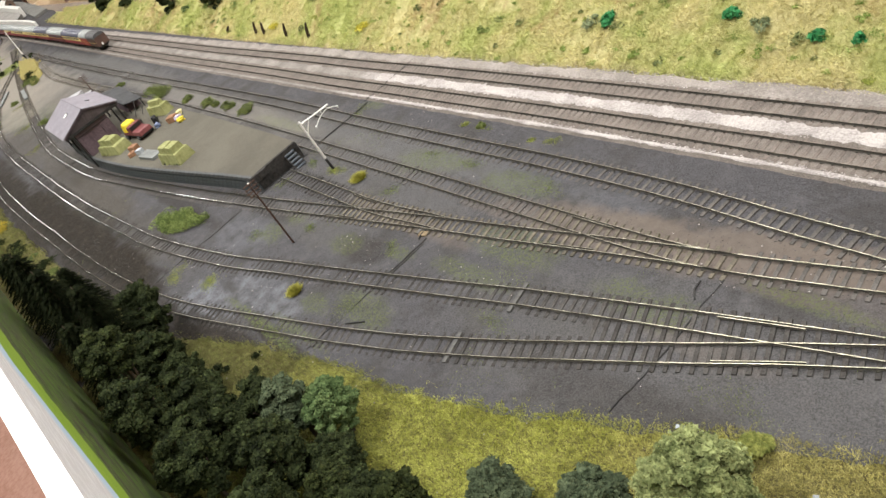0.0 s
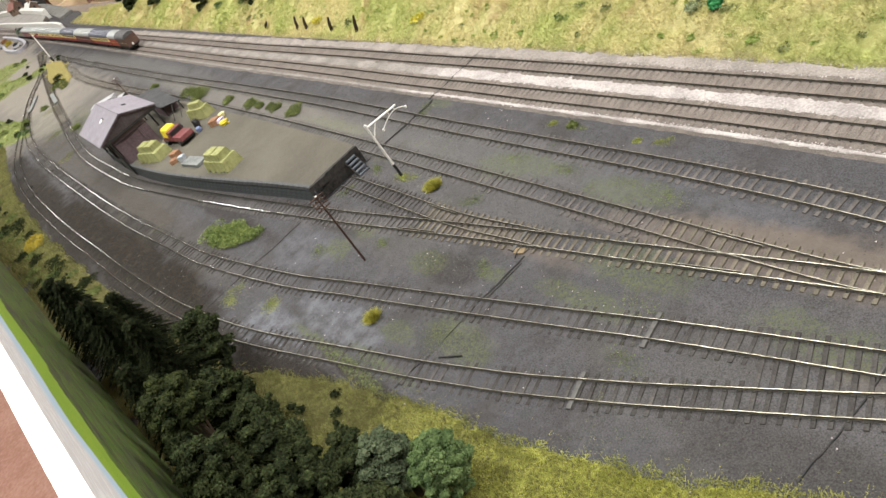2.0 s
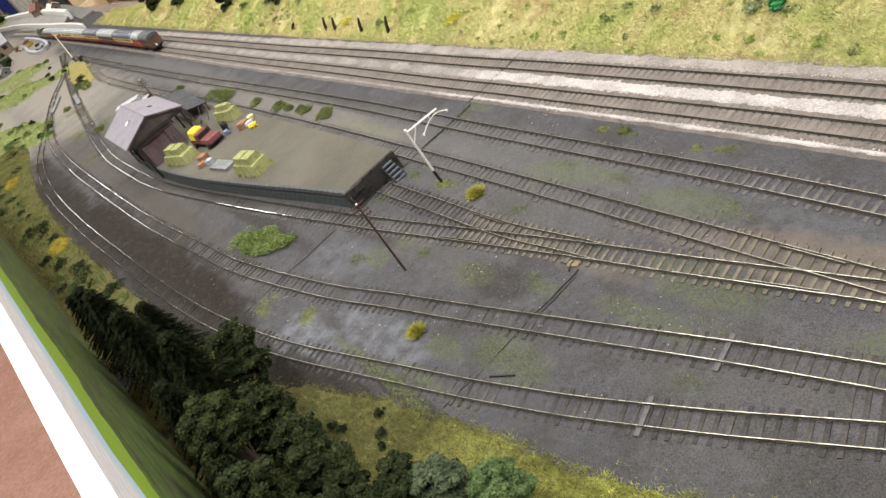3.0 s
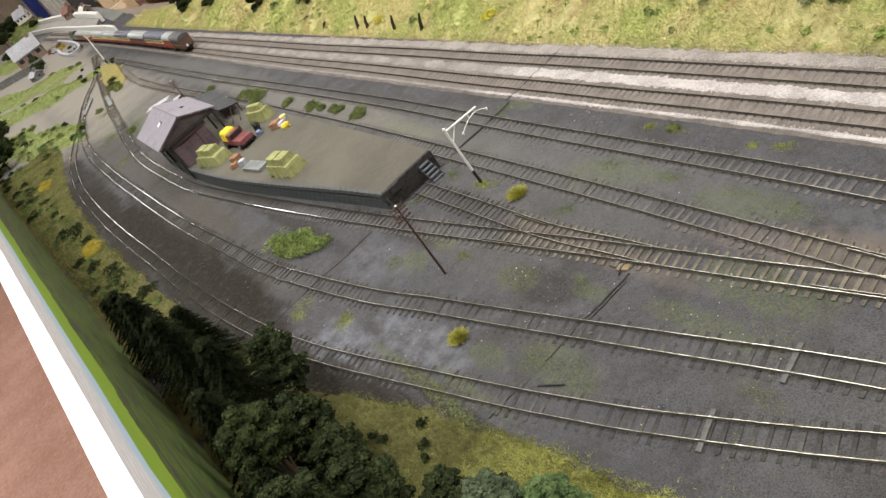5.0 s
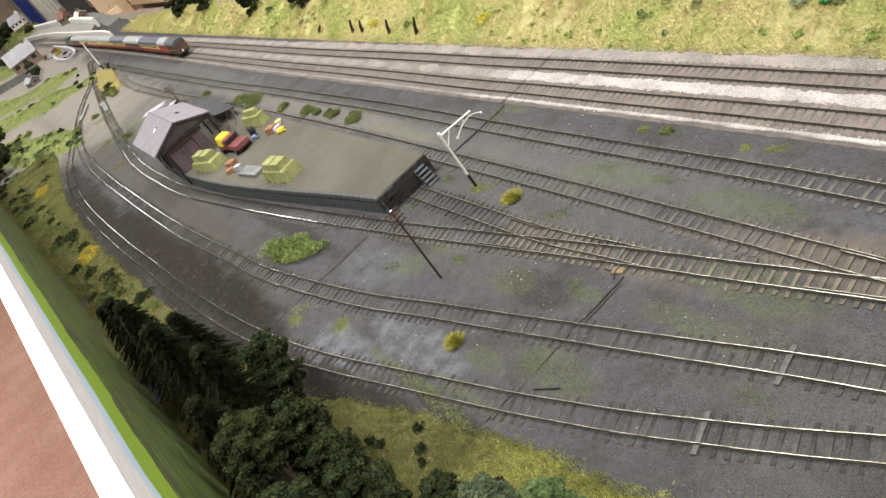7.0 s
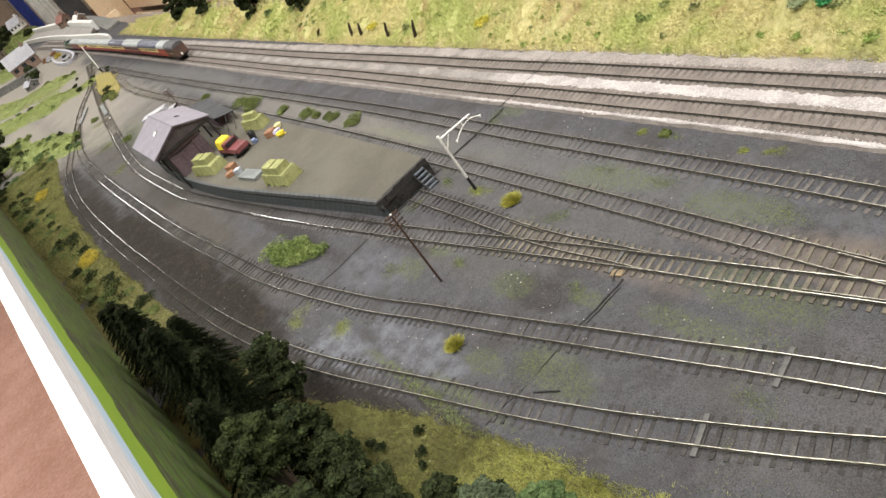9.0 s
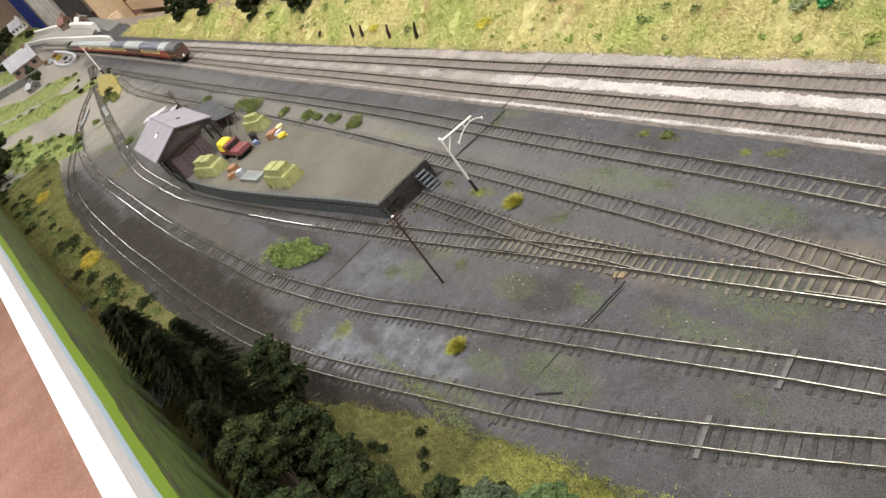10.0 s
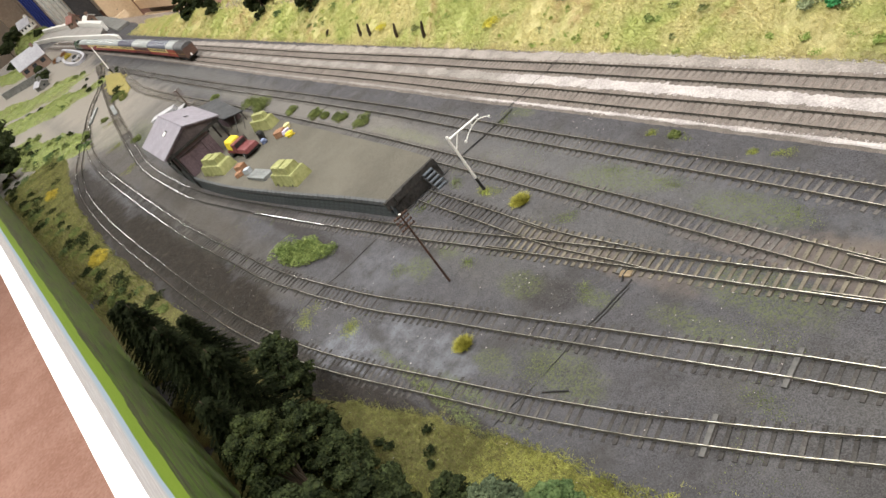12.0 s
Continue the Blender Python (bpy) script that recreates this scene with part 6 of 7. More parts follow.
for k, (at, h, rx, ry, rz, mat, label) in enumerate(TREES):
    near = at[0] > 0
    pale = mat in (FOAM_PALE, FOAM_JADE)
    if pale:
        tree(at, h, rx, ry, rz, mat, label, 100 + k, 170, 60, 0.0011, lump=0.155)
    elif near:
        tree(at, h, rx, ry, rz, mat, label, 100 + k, 120, 40, 0.0012, lump=0.19)
    else:
        tree(at, h, rx, ry, rz, mat, label, 100 + k, 60, 40, 0.003, lump=0.25)
bush((0.65, -0.086, 0.002), 0.011, 0.01, 0.011, FOAM_OLIVE, "small olive-green bush on the verge", 31, 900, 0.001, lump=0.38)
bush((-0.193, -0.161, 0), 0.07, 0.022, 0.017, FOAM_HEDGE, "long bright yellow-green bush in the yard", 32, 5200, 0.00115, turn=16, lump=0.42)


def tuft(at, spread, height, seed, label):
    """A spiky tuft: blades that lean out from one root."""
    rng = np.random.default_rng(seed)
    m = MB()
    for k in range(1300):
        a, q = rng.random() * math.tau, math.sqrt(rng.random())
        x, y = 0.7 * spread * q * math.cos(a), 0.6 * spread * q * math.sin(a)
        h = height * (0.45 + 0.5 * rng.random()) * (1 - 0.4 * q)
        lean = spread * (0.15 + 0.6 * q)
        tip = (x + lean * math.cos(a) * rng.random(), y + lean * math.sin(a) * rng.random(), h)
        b = rng.random() * math.pi
        w = 0.0003
        m.add([(x - w * math.cos(b), y - w * math.sin(b), 0), (x + w * math.cos(b), y + w * math.sin(b), 0), tip], [(0, 1, 2)])
    ob = whole("grass_tuft", m, TUFT, label, "grass tuft")
    ob.matrix_basis = pose(*at)
    return ob


def weed(at, rx, ry, seed, n=700, mat=None):
    """A thin patch of short blades and moss crumbs that thins out to its rim."""
    rng = np.random.default_rng(seed)
    m = MB()
    c = rng.normal(size=(5, 2)) * np.array([rx, ry]) * 0.45
    p = c[rng.integers(0, 5, n)] + rng.normal(size=(n, 2)) * np.array([rx, ry]) * 0.38
    p = np.column_stack([p, np.full(n, 0.0002)])
    m.blades(p[: n // 2], 0.0009, 0.0004, rng, 1.8)
    m.leaves(p[n // 2:], 0.0003, rng)
    ob = whole("weed_patch", m, mat or WEED, "thin bright green weed patch in the ash", "weeds")
    ob.matrix_basis = pose(*at)
    return ob


tuft((0.163, -0.152, 0), 0.0105, 0.008, 33, "spiky yellow-green grass tuft in the ash")
for x, y, q in ((-1.4, -0.2, 0.03), (-1.12, -0.21, 0.026), (-1.7, -0.15, 0.03)):
    weed((x, y, 0.0002), q, q * 0.6, int(-x * 1000), 1500, FOAM_OLIVE)
for x, y, q in ((0.258, 0.11, 0.006), (0.285, 0.112, 0.007), (0.143, 0.111, 0.007)):
    weed((x, y, 0), q, q * 0.7, int(x * 1000), 500, FOAM_LIME)
tuft((0.066, -0.001, 0), 0.0125, 0.008, 34, "spiky yellow-green grass tuft between the tracks")
for k, (x, y, rx, ry) in enumerate(WEEDS):
    fresh = k in (1, 2, 4)
    weed((x, y, 0), rx, ry, 60 + k, 1500 if fresh else 700, FOAM_LIME if fresh else WEED)
for k, (x, y, r) in enumerate([(-1.11, 0.02, 0.018), (-0.88, 0.031, 0.03), (-0.81, 0.033, 0.032), (-0.66, 0.038, 0.018), (-0.56, 0.043, 0.02), (-0.52, 0.045, 0.014), (-0.465, 0.048, 0.019), (-0.39, 0.051, 0.022), (0.169, 0.1145, 0.008), (-1.95, -0.075, 0.03), (-1.88, -0.06, 0.025), (-1.3, -0.15, 0.02), (-1.78, -0.15, 0.02)]):
    bush((x, y, 0), r, r * 0.6, r * 0.5, FOAM_BUSH, "low green bush between the tracks", 80 + k, 3200 if r > 0.03 else 1400, 0.0009)
rng = np.random.default_rng(77)
for k, x in enumerate(np.linspace(-2.1, -0.3, 34)):
    y = board_y(x) + 0.02 + 0.05 * rng.random()
    r = 0.008 + 0.014 * rng.random()
    bush((x + rng.normal(0, 0.01), y, 0.002), r * 1.5, r, r * 0.5, (FOAM_MID, FOAM_DARK, FOAM_BUSH)[k % 3] if rng.random() > 0.2 else FOAM_DARK, "dark green bush along the scenic board", 200 + k, 600, 0.0012)
for k, (x, y, r) in enumerate([(-0.744, -0.36, 0.03), (-1.42, -0.375, 0.032)]):
    bush((x, y, 0.003), r * 1.6, r * 0.7, r * 0.3, FOAM_GORSE, "mustard yellow flowering gorse on the verge", 300 + k, 2200, 0.0009)
for k, (x, y, r) in enumerate([(0.179, -0.256, 0.005), (0.192, -0.252, 0.0055), (0.209, -0.224, 0.004), (0.228, -0.234, 0.0045), (0.311, -0.217, 0.005), (0.24, -0.24, 0.003)]):
    bush((x, y, 0.003), r, r, r * 1.1, FOAM_DARK, "tiny dark green shrub on the verge", 320 + k, 130, 0.001)
FOAM_GREY = plain("grey_green_shrub_leaves", rgb(0.13, 0.16, 0.08), rgb(0.27, 0.31, 0.18), 300, 35, 0.9, bump=0, per=0.7, spec=0.1)
for k in range(60):
    x = rng.uniform(-1.95, -0.25)
    y = board_y(x) + 0.02 + (grass_y(x) - board_y(x) - 0.035) * rng.random() ** 1.6
    q = 0.009 + 0.015 * rng.random() ** 2
    bush((x, y, 0.001), q * 1.7, q, q * 0.4, (FOAM_MID, FOAM_BUSH, FOAM_MID, FOAM_JADE)[k % 4], "low green shrub on the grass verge", 820 + k, 520, 0.0011)
# shrubs and gorse on the bank
SHRUB_SOFT = plain("soft_green_shrub_leaves", rgb(0.14, 0.2, 0.045), rgb(0.29, 0.37, 0.11), 300, 35, 0.9, bump=0, per=0.4, spec=0.1)
for k in range(90):
    x = rng.uniform(-1.2, 0.9)
    y = 0.228 + 0.1 * rng.random()
    r = 0.003 + 0.007 * rng.random() ** 2
    mat = (SHRUB_SOFT, FOAM_PALE, SHRUB_SOFT, FOAM_LIME, SHRUB_SOFT, FOAM_PALE)[k % 6]
    bush((x, y, bank_z(x, y) - 0.001), r * 1.3, r, r * 0.7, mat, "small green shrub on the grass bank", 400 + k, 150, 0.0011)
m = MB()
for k in range(260):
    x, y = rng.uniform(-2.9, 0.9), 0.226 + 0.1 * rng.random()
    q = 0.002 + 0.005 * rng.random() ** 2
    c = rng.normal(size=(70, 3)) * np.array([q * 0.8, q * 0.6, q * 0.35])
    c[:, 2] = np.abs(c[:, 2])
    m.leaves(c + np.array([x, y, bank_z(x, y)]), 0.001, rng)
whole("bank_undergrowth", m, SHRUB_SOFT, "scattered low green growth on the bank", "undergrowth", "stuff")
GORSE_FRESH = plain("fresh_yellow_gorse_flowers", rgb(0.4, 0.36, 0.04), rgb(0.66, 0.58, 0.1), 300, 60, 0.9, bump=0, per=0.5, spec=0.1)
for k, (x, y, r) in enumerate([(-0.64, 0.25, 0.016), (-0.286, 0.252, 0.014), (-0.76, 0.31, 0.008)]):
    bush((x, y, bank_z(x, y)), r, r * 0.7, r * 0.6, GORSE_FRESH, "yellow flowering gorse on the bank", 520 + k, 500, 0.001)
for k, (x, y, r) in enumerate([(-1.22, 0.28, 0.02), (-1.07, 0.285, 0.018), (-0.9, 0.295, 0.02), (-0.8, 0.3, 0.012), (-0.97, 0.262, 0.012), (-0.5, 0.3, 0.014), (-0.15, 0.285, 0.016), (0.02, 0.26, 0.013), (0.3, 0.3, 0.015)]):
    bush((x, y, bank_z(x, y) - 0.002), r, r * 0.7, r * 0.45, FOAM_HEDGE if k % 3 else FOAM_JADE, "soft green shrub on the grass bank", 560 + k, 500, 0.0011)
for k, (x, y, r) in enumerate([(0.21, 0.27, 0.016), (0.42, 0.27, 0.014)]):
    bush((x, y, bank_z(x, y)), r, r * 0.8, r * 0.5, FOAM_GREY, "grey-green shrub on the bank", 530 + k, 420, 0.0011)
EMERALD = plain("emerald_plant_leaves", rgb(0.02, 0.13, 0.045), rgb(0.06, 0.27, 0.1), 300, 60, 0.8, bump=0, per=0.5, spec=0.15)
for k, (x, y, r) in enumerate([(0.233, 0.272, 0.012), (0.387, 0.277, 0.011), (0.478, 0.263, 0.009), (0.514, 0.262, 0.006)]):
    bush((x, y, bank_z(x, y) - 0.001), r * 0.7, r * 0.6, r * 1.3, EMERALD, "emerald green leafy plant on the grass bank", 545 + k, 260, 0.0022, name="leafy_plant", category="plant")
# dark weathered stumps along the bank foot
for x, lean, tall in ((-0.88, 0.02, 0.012), (-0.712, 0.011, 0.024), (-0.671, 0.01, 0.022), (-0.568, 0.012, 0.024), (-0.472, 0.016, 0.026)):
    m = MB()
    m.rod((0, 0, -0.004), (lean * 0.55, 0.001, tall * 0.55), 0.0034, 0.0027, 7)
    m.rod((lean * 0.5, 0.001, tall * 0.5), (lean, 0.003, tall), 0.0029, 0.0016, 6)
    ob = whole("stump", m, BARK, "dark weathered broken post at the foot of the bank", "post", group="posts along the bank")
    ob.matrix_basis = pose(x, 0.236, bank_z(x, 0.236))
for k, (x, y, h) in enumerate([(-2.12, 0.296, 0.12), (-1.82, 0.296, 0.13), (-1.36, 0.298, 0.12), (-1.02, 0.298, 0.12)]):
    tree((x, y, bank_z(x, y)), h * 0.95, 0.05, 0.035, 0.085, FOAM_DARK, "dark green tree on top of the bank", 600 + k, 70, 60, 0.003, lump=0.2)


def scatter(name, xs_, ys, z, count, seed, test, **kw):
    rng = np.random.default_rng(seed)
    x = rng.uniform(*xs_, count)
    y = rng.uniform(*ys, count)
    keep = [test(a, b) for a, b in zip(x, y)]
    x, y = x[keep], y[keep]
    return np.stack([x, y, [z(a, b) for a, b in zip(x, y)]], 1), rng


# standing grass
m = MB()
for span, count, seed in (((-0.45, 0.1), 90000, 1), ((0.1, 0.85), 700000, 11)):
    p, r = scatter("verge", span, (-0.42, 0.03), lambda x, y: max(0.0, verge_z(x, y)) - 0.0002, count, seed, lambda x, y: board_y(x) + 0.004 < y < grass_y(x) + 0.0042 * (fbm(x, y, 80) + fbm(x * 9, y * 9, 90)) - 0.002)
    m.blades(p, 0.0019, 0.00042, r, 1.3)
# grass that thins out into the ash
p, r = scatter("verge rim", (-0.3, 0.85), (-0.33, 0.03), lambda x, y: 0.0002, 260000, 21, lambda x, y: 0.0 < y - grass_y(x) + 0.002 < 0.016 * max(0.0, 0.25 + fbm(x * 3, y * 3, 60)) ** 1.5)
m.blades(p, 0.0009, 0.0003, r, 1.8)
whole("verge_grass", m, BLADE_FRONT, "short olive and straw-coloured static grass", "grass", "stuff")
p, r = scatter("verge far", (-1.85, -0.45), (-0.5, -0.3), lambda x, y: max(0.0, verge_z(x, y)), 40000, 2, lambda x, y: board_y(x) + 0.004 < y < grass_y(x))
m = MB()
m.blades(p, 0.004, 0.0012, r)
whole("far_verge_grass", m, BLADE_FRONT, "short olive static grass along the board", "grass", "stuff")
p, r = scatter("bank", (-1.0, 0.95), (0.219, 0.37), lambda x, y: bank_z(x, y) - 0.0005, 240000, 3, lambda x, y: fbm(x, y, 22) + 0.5 * fbm(x, y, 70) > -0.5)
m = MB()
m.blades(p, 0.0032, 0.0008, r, 2.0)
whole("bank_grass", m, BLADE_BANK, "pale dry grass on the bank", "grass", "stuff")
p, r = scatter("bank far", (-3.1, -1.0), (0.219, 0.33), lambda x, y: bank_z(x, y) - 0.0005, 30000, 4, lambda x, y: fbm(x, y, 22) > -0.3)
m = MB()
m.blades(p, 0.006, 0.0018, r, 1.3)
whole("far_bank_grass", m, BLADE_BANK, "pale dry grass on the bank", "grass", "stuff")

GRAVEL = plain("mixed_gravel", rgb(0.03, 0.029, 0.028), rgb(0.13, 0.125, 0.12), 900, 300, 0.9, bump=0, per=1.2)
# loose stones: pale ballast, dirty shoulder, cinders, chalk specks
M1Y = lambda x: float(np.interp(x, LINES["M1"][:, 0], LINES["M1"][:, 1]))
M2Y = lambda x: float(np.interp(x, LINES["M2"][:, 0], LINES["M2"][:, 1]))


def clear_of_rails(x, y):
    return min(abs(abs(y - M1Y(x)) - 0.00875), abs(abs(y - M2Y(x)) - 0.00875)) > 0.0013


def between(x, y):
    return M1Y(x) + 0.0155 < y < M2Y(x) - 0.0155 + 0.003 * fbm(x, y, 40) or M2Y(x) + 0.0145 < y < M2Y(x) + 0.032 or M1Y(x) - 0.0205 + 0.003 * fbm(x, y, 30) < y < M1Y(x) - 0.0145


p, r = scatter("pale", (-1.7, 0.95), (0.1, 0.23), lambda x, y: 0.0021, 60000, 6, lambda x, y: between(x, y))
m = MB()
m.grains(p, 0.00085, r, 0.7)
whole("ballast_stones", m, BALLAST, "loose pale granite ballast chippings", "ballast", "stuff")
p, r = scatter("dirty", (-1.7, 0.95), (0.12, 0.21), lambda x, y: 0.0022, 60000, 7, lambda x, y: clear_of_rails(x, y) and (abs(y - M1Y(x)) < 0.016 or abs(y - M2Y(x)) < 0.016) and fbm(x, y, 60) > -0.1)
m = MB()
m.grains(p[::2], 0.0007, r, 0.6)
whole("dirty_ballast_stones", m, SHOULDER, "brown-grey ballast between the main line sleepers", "ballast", "stuff")
p, r = scatter("cinder", (-0.5, 0.8), (-0.3, 0.13), lambda x, y: 0.0002, 18000, 8, lambda x, y: y > grass_y(x) and fbm(x, y, 20) > -0.2)
p = p[[not (-0.95 < a < -0.085 and -0.17 + 0 * a < b < 0.006 and b > np.interp(a, [q[0] for q in FRONT[::-1]], [q[1] for q in FRONT[::-1]]) - 0.002) for a, b, _ in p]]
m = MB()
m.grains(p, 0.00042, r, 0.7)
whole("cinders", m, CINDER, "fine dark cinders strewn over the yard", "cinders", "stuff")
p, r = scatter("specks", (-0.4, 0.75), (-0.29, 0.12), lambda x, y: 0.0005, 1500, 9, lambda x, y: y > grass_y(x) and (fbm(x, y, 10) > 0.25 or (x - 0.17) ** 2 + (y + 0.1) ** 2 < 0.0025))
m = MB()
m.grains(p, 0.0006, r, 0.7)
whole("stone_specks", m, BALLAST, "scattered pale stone specks in the ash", "stones", "stuff")
p, r = scatter("gravel", (0.12, 0.25), (-0.105, -0.045), lambda x, y: 0.0003, 800, 16, lambda x, y: ((x - 0.185) / 0.055) ** 2 + ((y + 0.073) / 0.022) ** 2 < 0.7 + 0.6 * fbm(x, y, 60))
m = MB()
m.grains(p, 0.00048, r, 0.8)
whole("gravel_patch", m, GRAVEL, "loose dark and pale gravel strewn in the ash", "gravel", "stuff")
# mossy weeds in the ash
p, r = scatter("moss", (-0.5, 0.75), (-0.29, 0.12), lambda x, y: 0.0003, 90000, 10, lambda x, y: y > grass_y(x) and fbm(x, y, 11, 4.0) + 0.6 * fbm(x, y, 45, 2.0) > 0.62)
p = p[[not (a < -0.085 and b > np.interp(a, [q[0] for q in FRONT[::-1]], [q[1] for q in FRONT[::-1]]) - 0.002 and b < 0.006) for a, b, _ in p]]
m = MB()
m.blades(p, 0.0008, 0.0004, r, 1.5)
whole("yard_moss", m, WEED, "sparse mossy weeds in the ash", "weeds", "stuff")

# a few pale bits on the verge
p, r = scatter("verge specks", (0.1, 0.8), (-0.3, 0.0), lambda x, y: max(0.0, verge_z(x, y)) + 0.0012, 160, 15, lambda x, y: board_y(x) + 0.03 < y < grass_y(x) - 0.004)
m = MB()
m.grains(p, 0.0006, r, 0.7)
whole("verge_specks", m, BALLAST, "tiny pale stone specks in the verge grass", "stones", "stuff")
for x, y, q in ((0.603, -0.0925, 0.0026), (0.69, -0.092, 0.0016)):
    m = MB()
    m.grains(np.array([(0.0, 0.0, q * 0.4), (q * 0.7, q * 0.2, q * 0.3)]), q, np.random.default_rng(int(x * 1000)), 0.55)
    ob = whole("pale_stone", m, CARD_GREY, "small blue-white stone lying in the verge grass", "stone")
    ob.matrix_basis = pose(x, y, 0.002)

# ---------------------------------------------------------------- the far village and station
MOUNDS = [(-2.08, -0.35, 0.4, 0.08, 0.006, 12), (-2.65, -0.17, 0.32, 0.07, 0.01, 27), (-3.25, -0.25, 0.46, 0.1, 0.012, 27), (-2.9, -0.34, 0.4, 0.07, 0.01, 22), (-3.75, -0.42, 0.4, 0.08, 0.012, 24), (-5.1, -0.21, 0.7, 0.1, 0.016, 8), (-6.45, 0.06, 0.2, 0.14, 0.095, 0)]


def mound(x, y, k):
    """How far out on a mound a place lies (one at its rim), and the height there."""
    cx, cy, rx, ry, rz, turn = MOUNDS[k]
    c, s = math.cos(radians(turn)), math.sin(radians(turn))
    u, v = ((x - cx) * c + (y - cy) * s) / rx, (-(x - cx) * s + (y - cy) * c) / ry
    f = math.hypot(u, v) / (1 + 0.6 * fbm(x, y, 7) + 0.22 * fbm(x, y, 26))
    return f, rz * max(0.0, 1 - f * f) ** 0.6 + 0.002 * fbm(x, y, 25) * (f < 1)


for k, (cx, cy, rx, ry, rz, turn) in enumerate(MOUNDS):
    m = MB()
    n, rings = 40, 8
    c, s = math.cos(radians(turn)), math.sin(radians(turn))
    for i in range(rings + 1):
        for j in range(n):
            a = j * math.tau / n
            u, v = 1.25 * rx * i / rings * math.cos(a), 1.25 * ry * i / rings * math.sin(a)
            x, y = cx + u * c - v * s, cy + u * s + v * c
            f, z = mound(x, y, k)
            m.v.append((x, y, z if f < 1 else -0.002))
    m.f += [(i * n + j, (i + 1) * n + j, (i + 1) * n + (j + 1) % n, i * n + (j + 1) % n) for i in range(rings) for j in range(n)]
    m.s += [0] * len(m.f)
    whole("meadow", m, GRASS_FAR, "low strip of fresh green meadow beside the far road", "meadow", "structure", smooth=True)
m = MB()
m.v += [(-2.48, -0.012, 0.001), (-2.1, -0.072, 0.001), (-1.86, -0.06, 0.001), (-1.95, -0.02, 0.001), (-2.3, 0.02, 0.001), (-2.48, -0.012, 0.007), (-2.1, -0.07, 0.006), (-1.88, -0.057, 0.004), (-1.96, -0.022, 0.005), (-2.3, 0.018, 0.007)]
m.f += [(5, 6, 7, 8, 9)] + [(i, (i + 1) % 5, 5 + (i + 1) % 5, 5 + i) for i in range(5)]
m.s += [0] * 6
MUSTARD = grass_sheet("mustard_dry_grass", rgb(0.24, 0.2, 0.075), rgb(0.36, 0.31, 0.12), rgb(0.3, 0.27, 0.1), rgb(0.24, 0.19, 0.09))
whole("grass_island", m, MUSTARD, "mustard-coloured dry grass island between the far tracks", "grass", "structure")
rng = np.random.default_rng(41)
for k in range(70):
    cx, cy, rx, ry, rz, turn = MOUNDS[k % 4]
    u = rng.uniform(-1.0, 1.0)
    a = radians(turn)
    v = ry * (0.45 + 0.5 * rng.normal())
    x, y = cx + u * rx * math.cos(a) - v * math.sin(a), cy + u * rx * math.sin(a) + v * math.cos(a)
    r = 0.005 + 0.009 * rng.random()
    bush((x, y, 0.001), r * 2.2, r, r * 0.8, (FOAM_BUSH, FOAM_MID, FOAM_BUSH, FOAM_JADE)[k % 4], "green bush on the far meadow", 700 + k, 240, 0.0024)
for k in range(46):
    x = rng.uniform(-2.4, -1.65)
    y = -0.35 + 0.2 * (x + 2.08) + rng.normal(0, 0.03)
    r = 0.006 + 0.01 * rng.random()
    bush((x, y, 0.003), r * 2, r, r * 0.7, (FOAM_MID, FOAM_JADE, FOAM_BUSH)[k % 3], "dark green shrub on the far meadow", 760 + k, 300, 0.002)
# planks beside the far rails
for x, y, turn in ((-1.81, -0.111, -5.5), (-1.96, -0.158, -18)):
    m = MB()
    m.box(-0.08, -0.006, 0, 0.08, 0.006, 0.004)
    ob = whole("crossing_plank", m, GREY_PAINT, "pale grey crossing plank beside the rails", "plank", bevel=0.0005)
    ob.matrix_basis = pose(x, y, 0.001, 0, 0, turn)


def house(at, turn, w, d, h, ridge, wall, roof, label, windows=3, name="house"):
    ob = thing(name, at, turn, label=label, category="building")
    m = prism([(-d / 2, 0), (-d / 2, h), (0, h + ridge), (d / 2, h), (d / 2, 0)], -w / 2, w / 2)
    body = part("wall", m, wall, ob)
    for s in (-1, 1):
        mb = MB()
        o = 0.006
        y0, z0 = s * (d / 2 + o), h - o * ridge / (d / 2)
        mb.v += [(-w / 2 - o, y0, z0 + 0.001), (w / 2 + o, y0, z0 + 0.001), (w / 2 + o, 0, h + ridge + 0.001), (-w / 2 - o, 0, h + ridge + 0.001)]
        mb.v += [(x, y, z + 0.004) for x, y, z in mb.v[:4]]
        mb.f += [(0, 1, 2, 3), (7, 6, 5, 4), (0, 4, 5, 1), (1, 5, 6, 2), (2, 6, 7, 3), (3, 7, 4, 0)]
        mb.s += [0] * 6
        part("roof", mb, roof, ob)
        for k in range(windows):
            x = -w / 2 + w * (k + 0.5) / windows
            mb = MB()
            mb.box(x - w * 0.08, min(s * d / 2, s * (d / 2 + 0.001)), h * 0.45, x + w * 0.08, max(s * d / 2, s * (d / 2 + 0.001)), h * 0.8)
            part("window", mb, GLASS, body)
        mb = MB()
        mb.box(min(s * w / 2, s * (w / 2 + 0.001)), -d * 0.12, h * 0.4, max(s * w / 2, s * (w / 2 + 0.001)), d * 0.12, h * 0.8)
        part("window", mb, GLASS, body)
    mb = MB()
    mb.box(w * 0.3, -0.008, h + ridge - 0.008, w * 0.3 + 0.016, 0.008, h + ridge + 0.018)
    part("chimney", mb, wall, ob)
    return ob


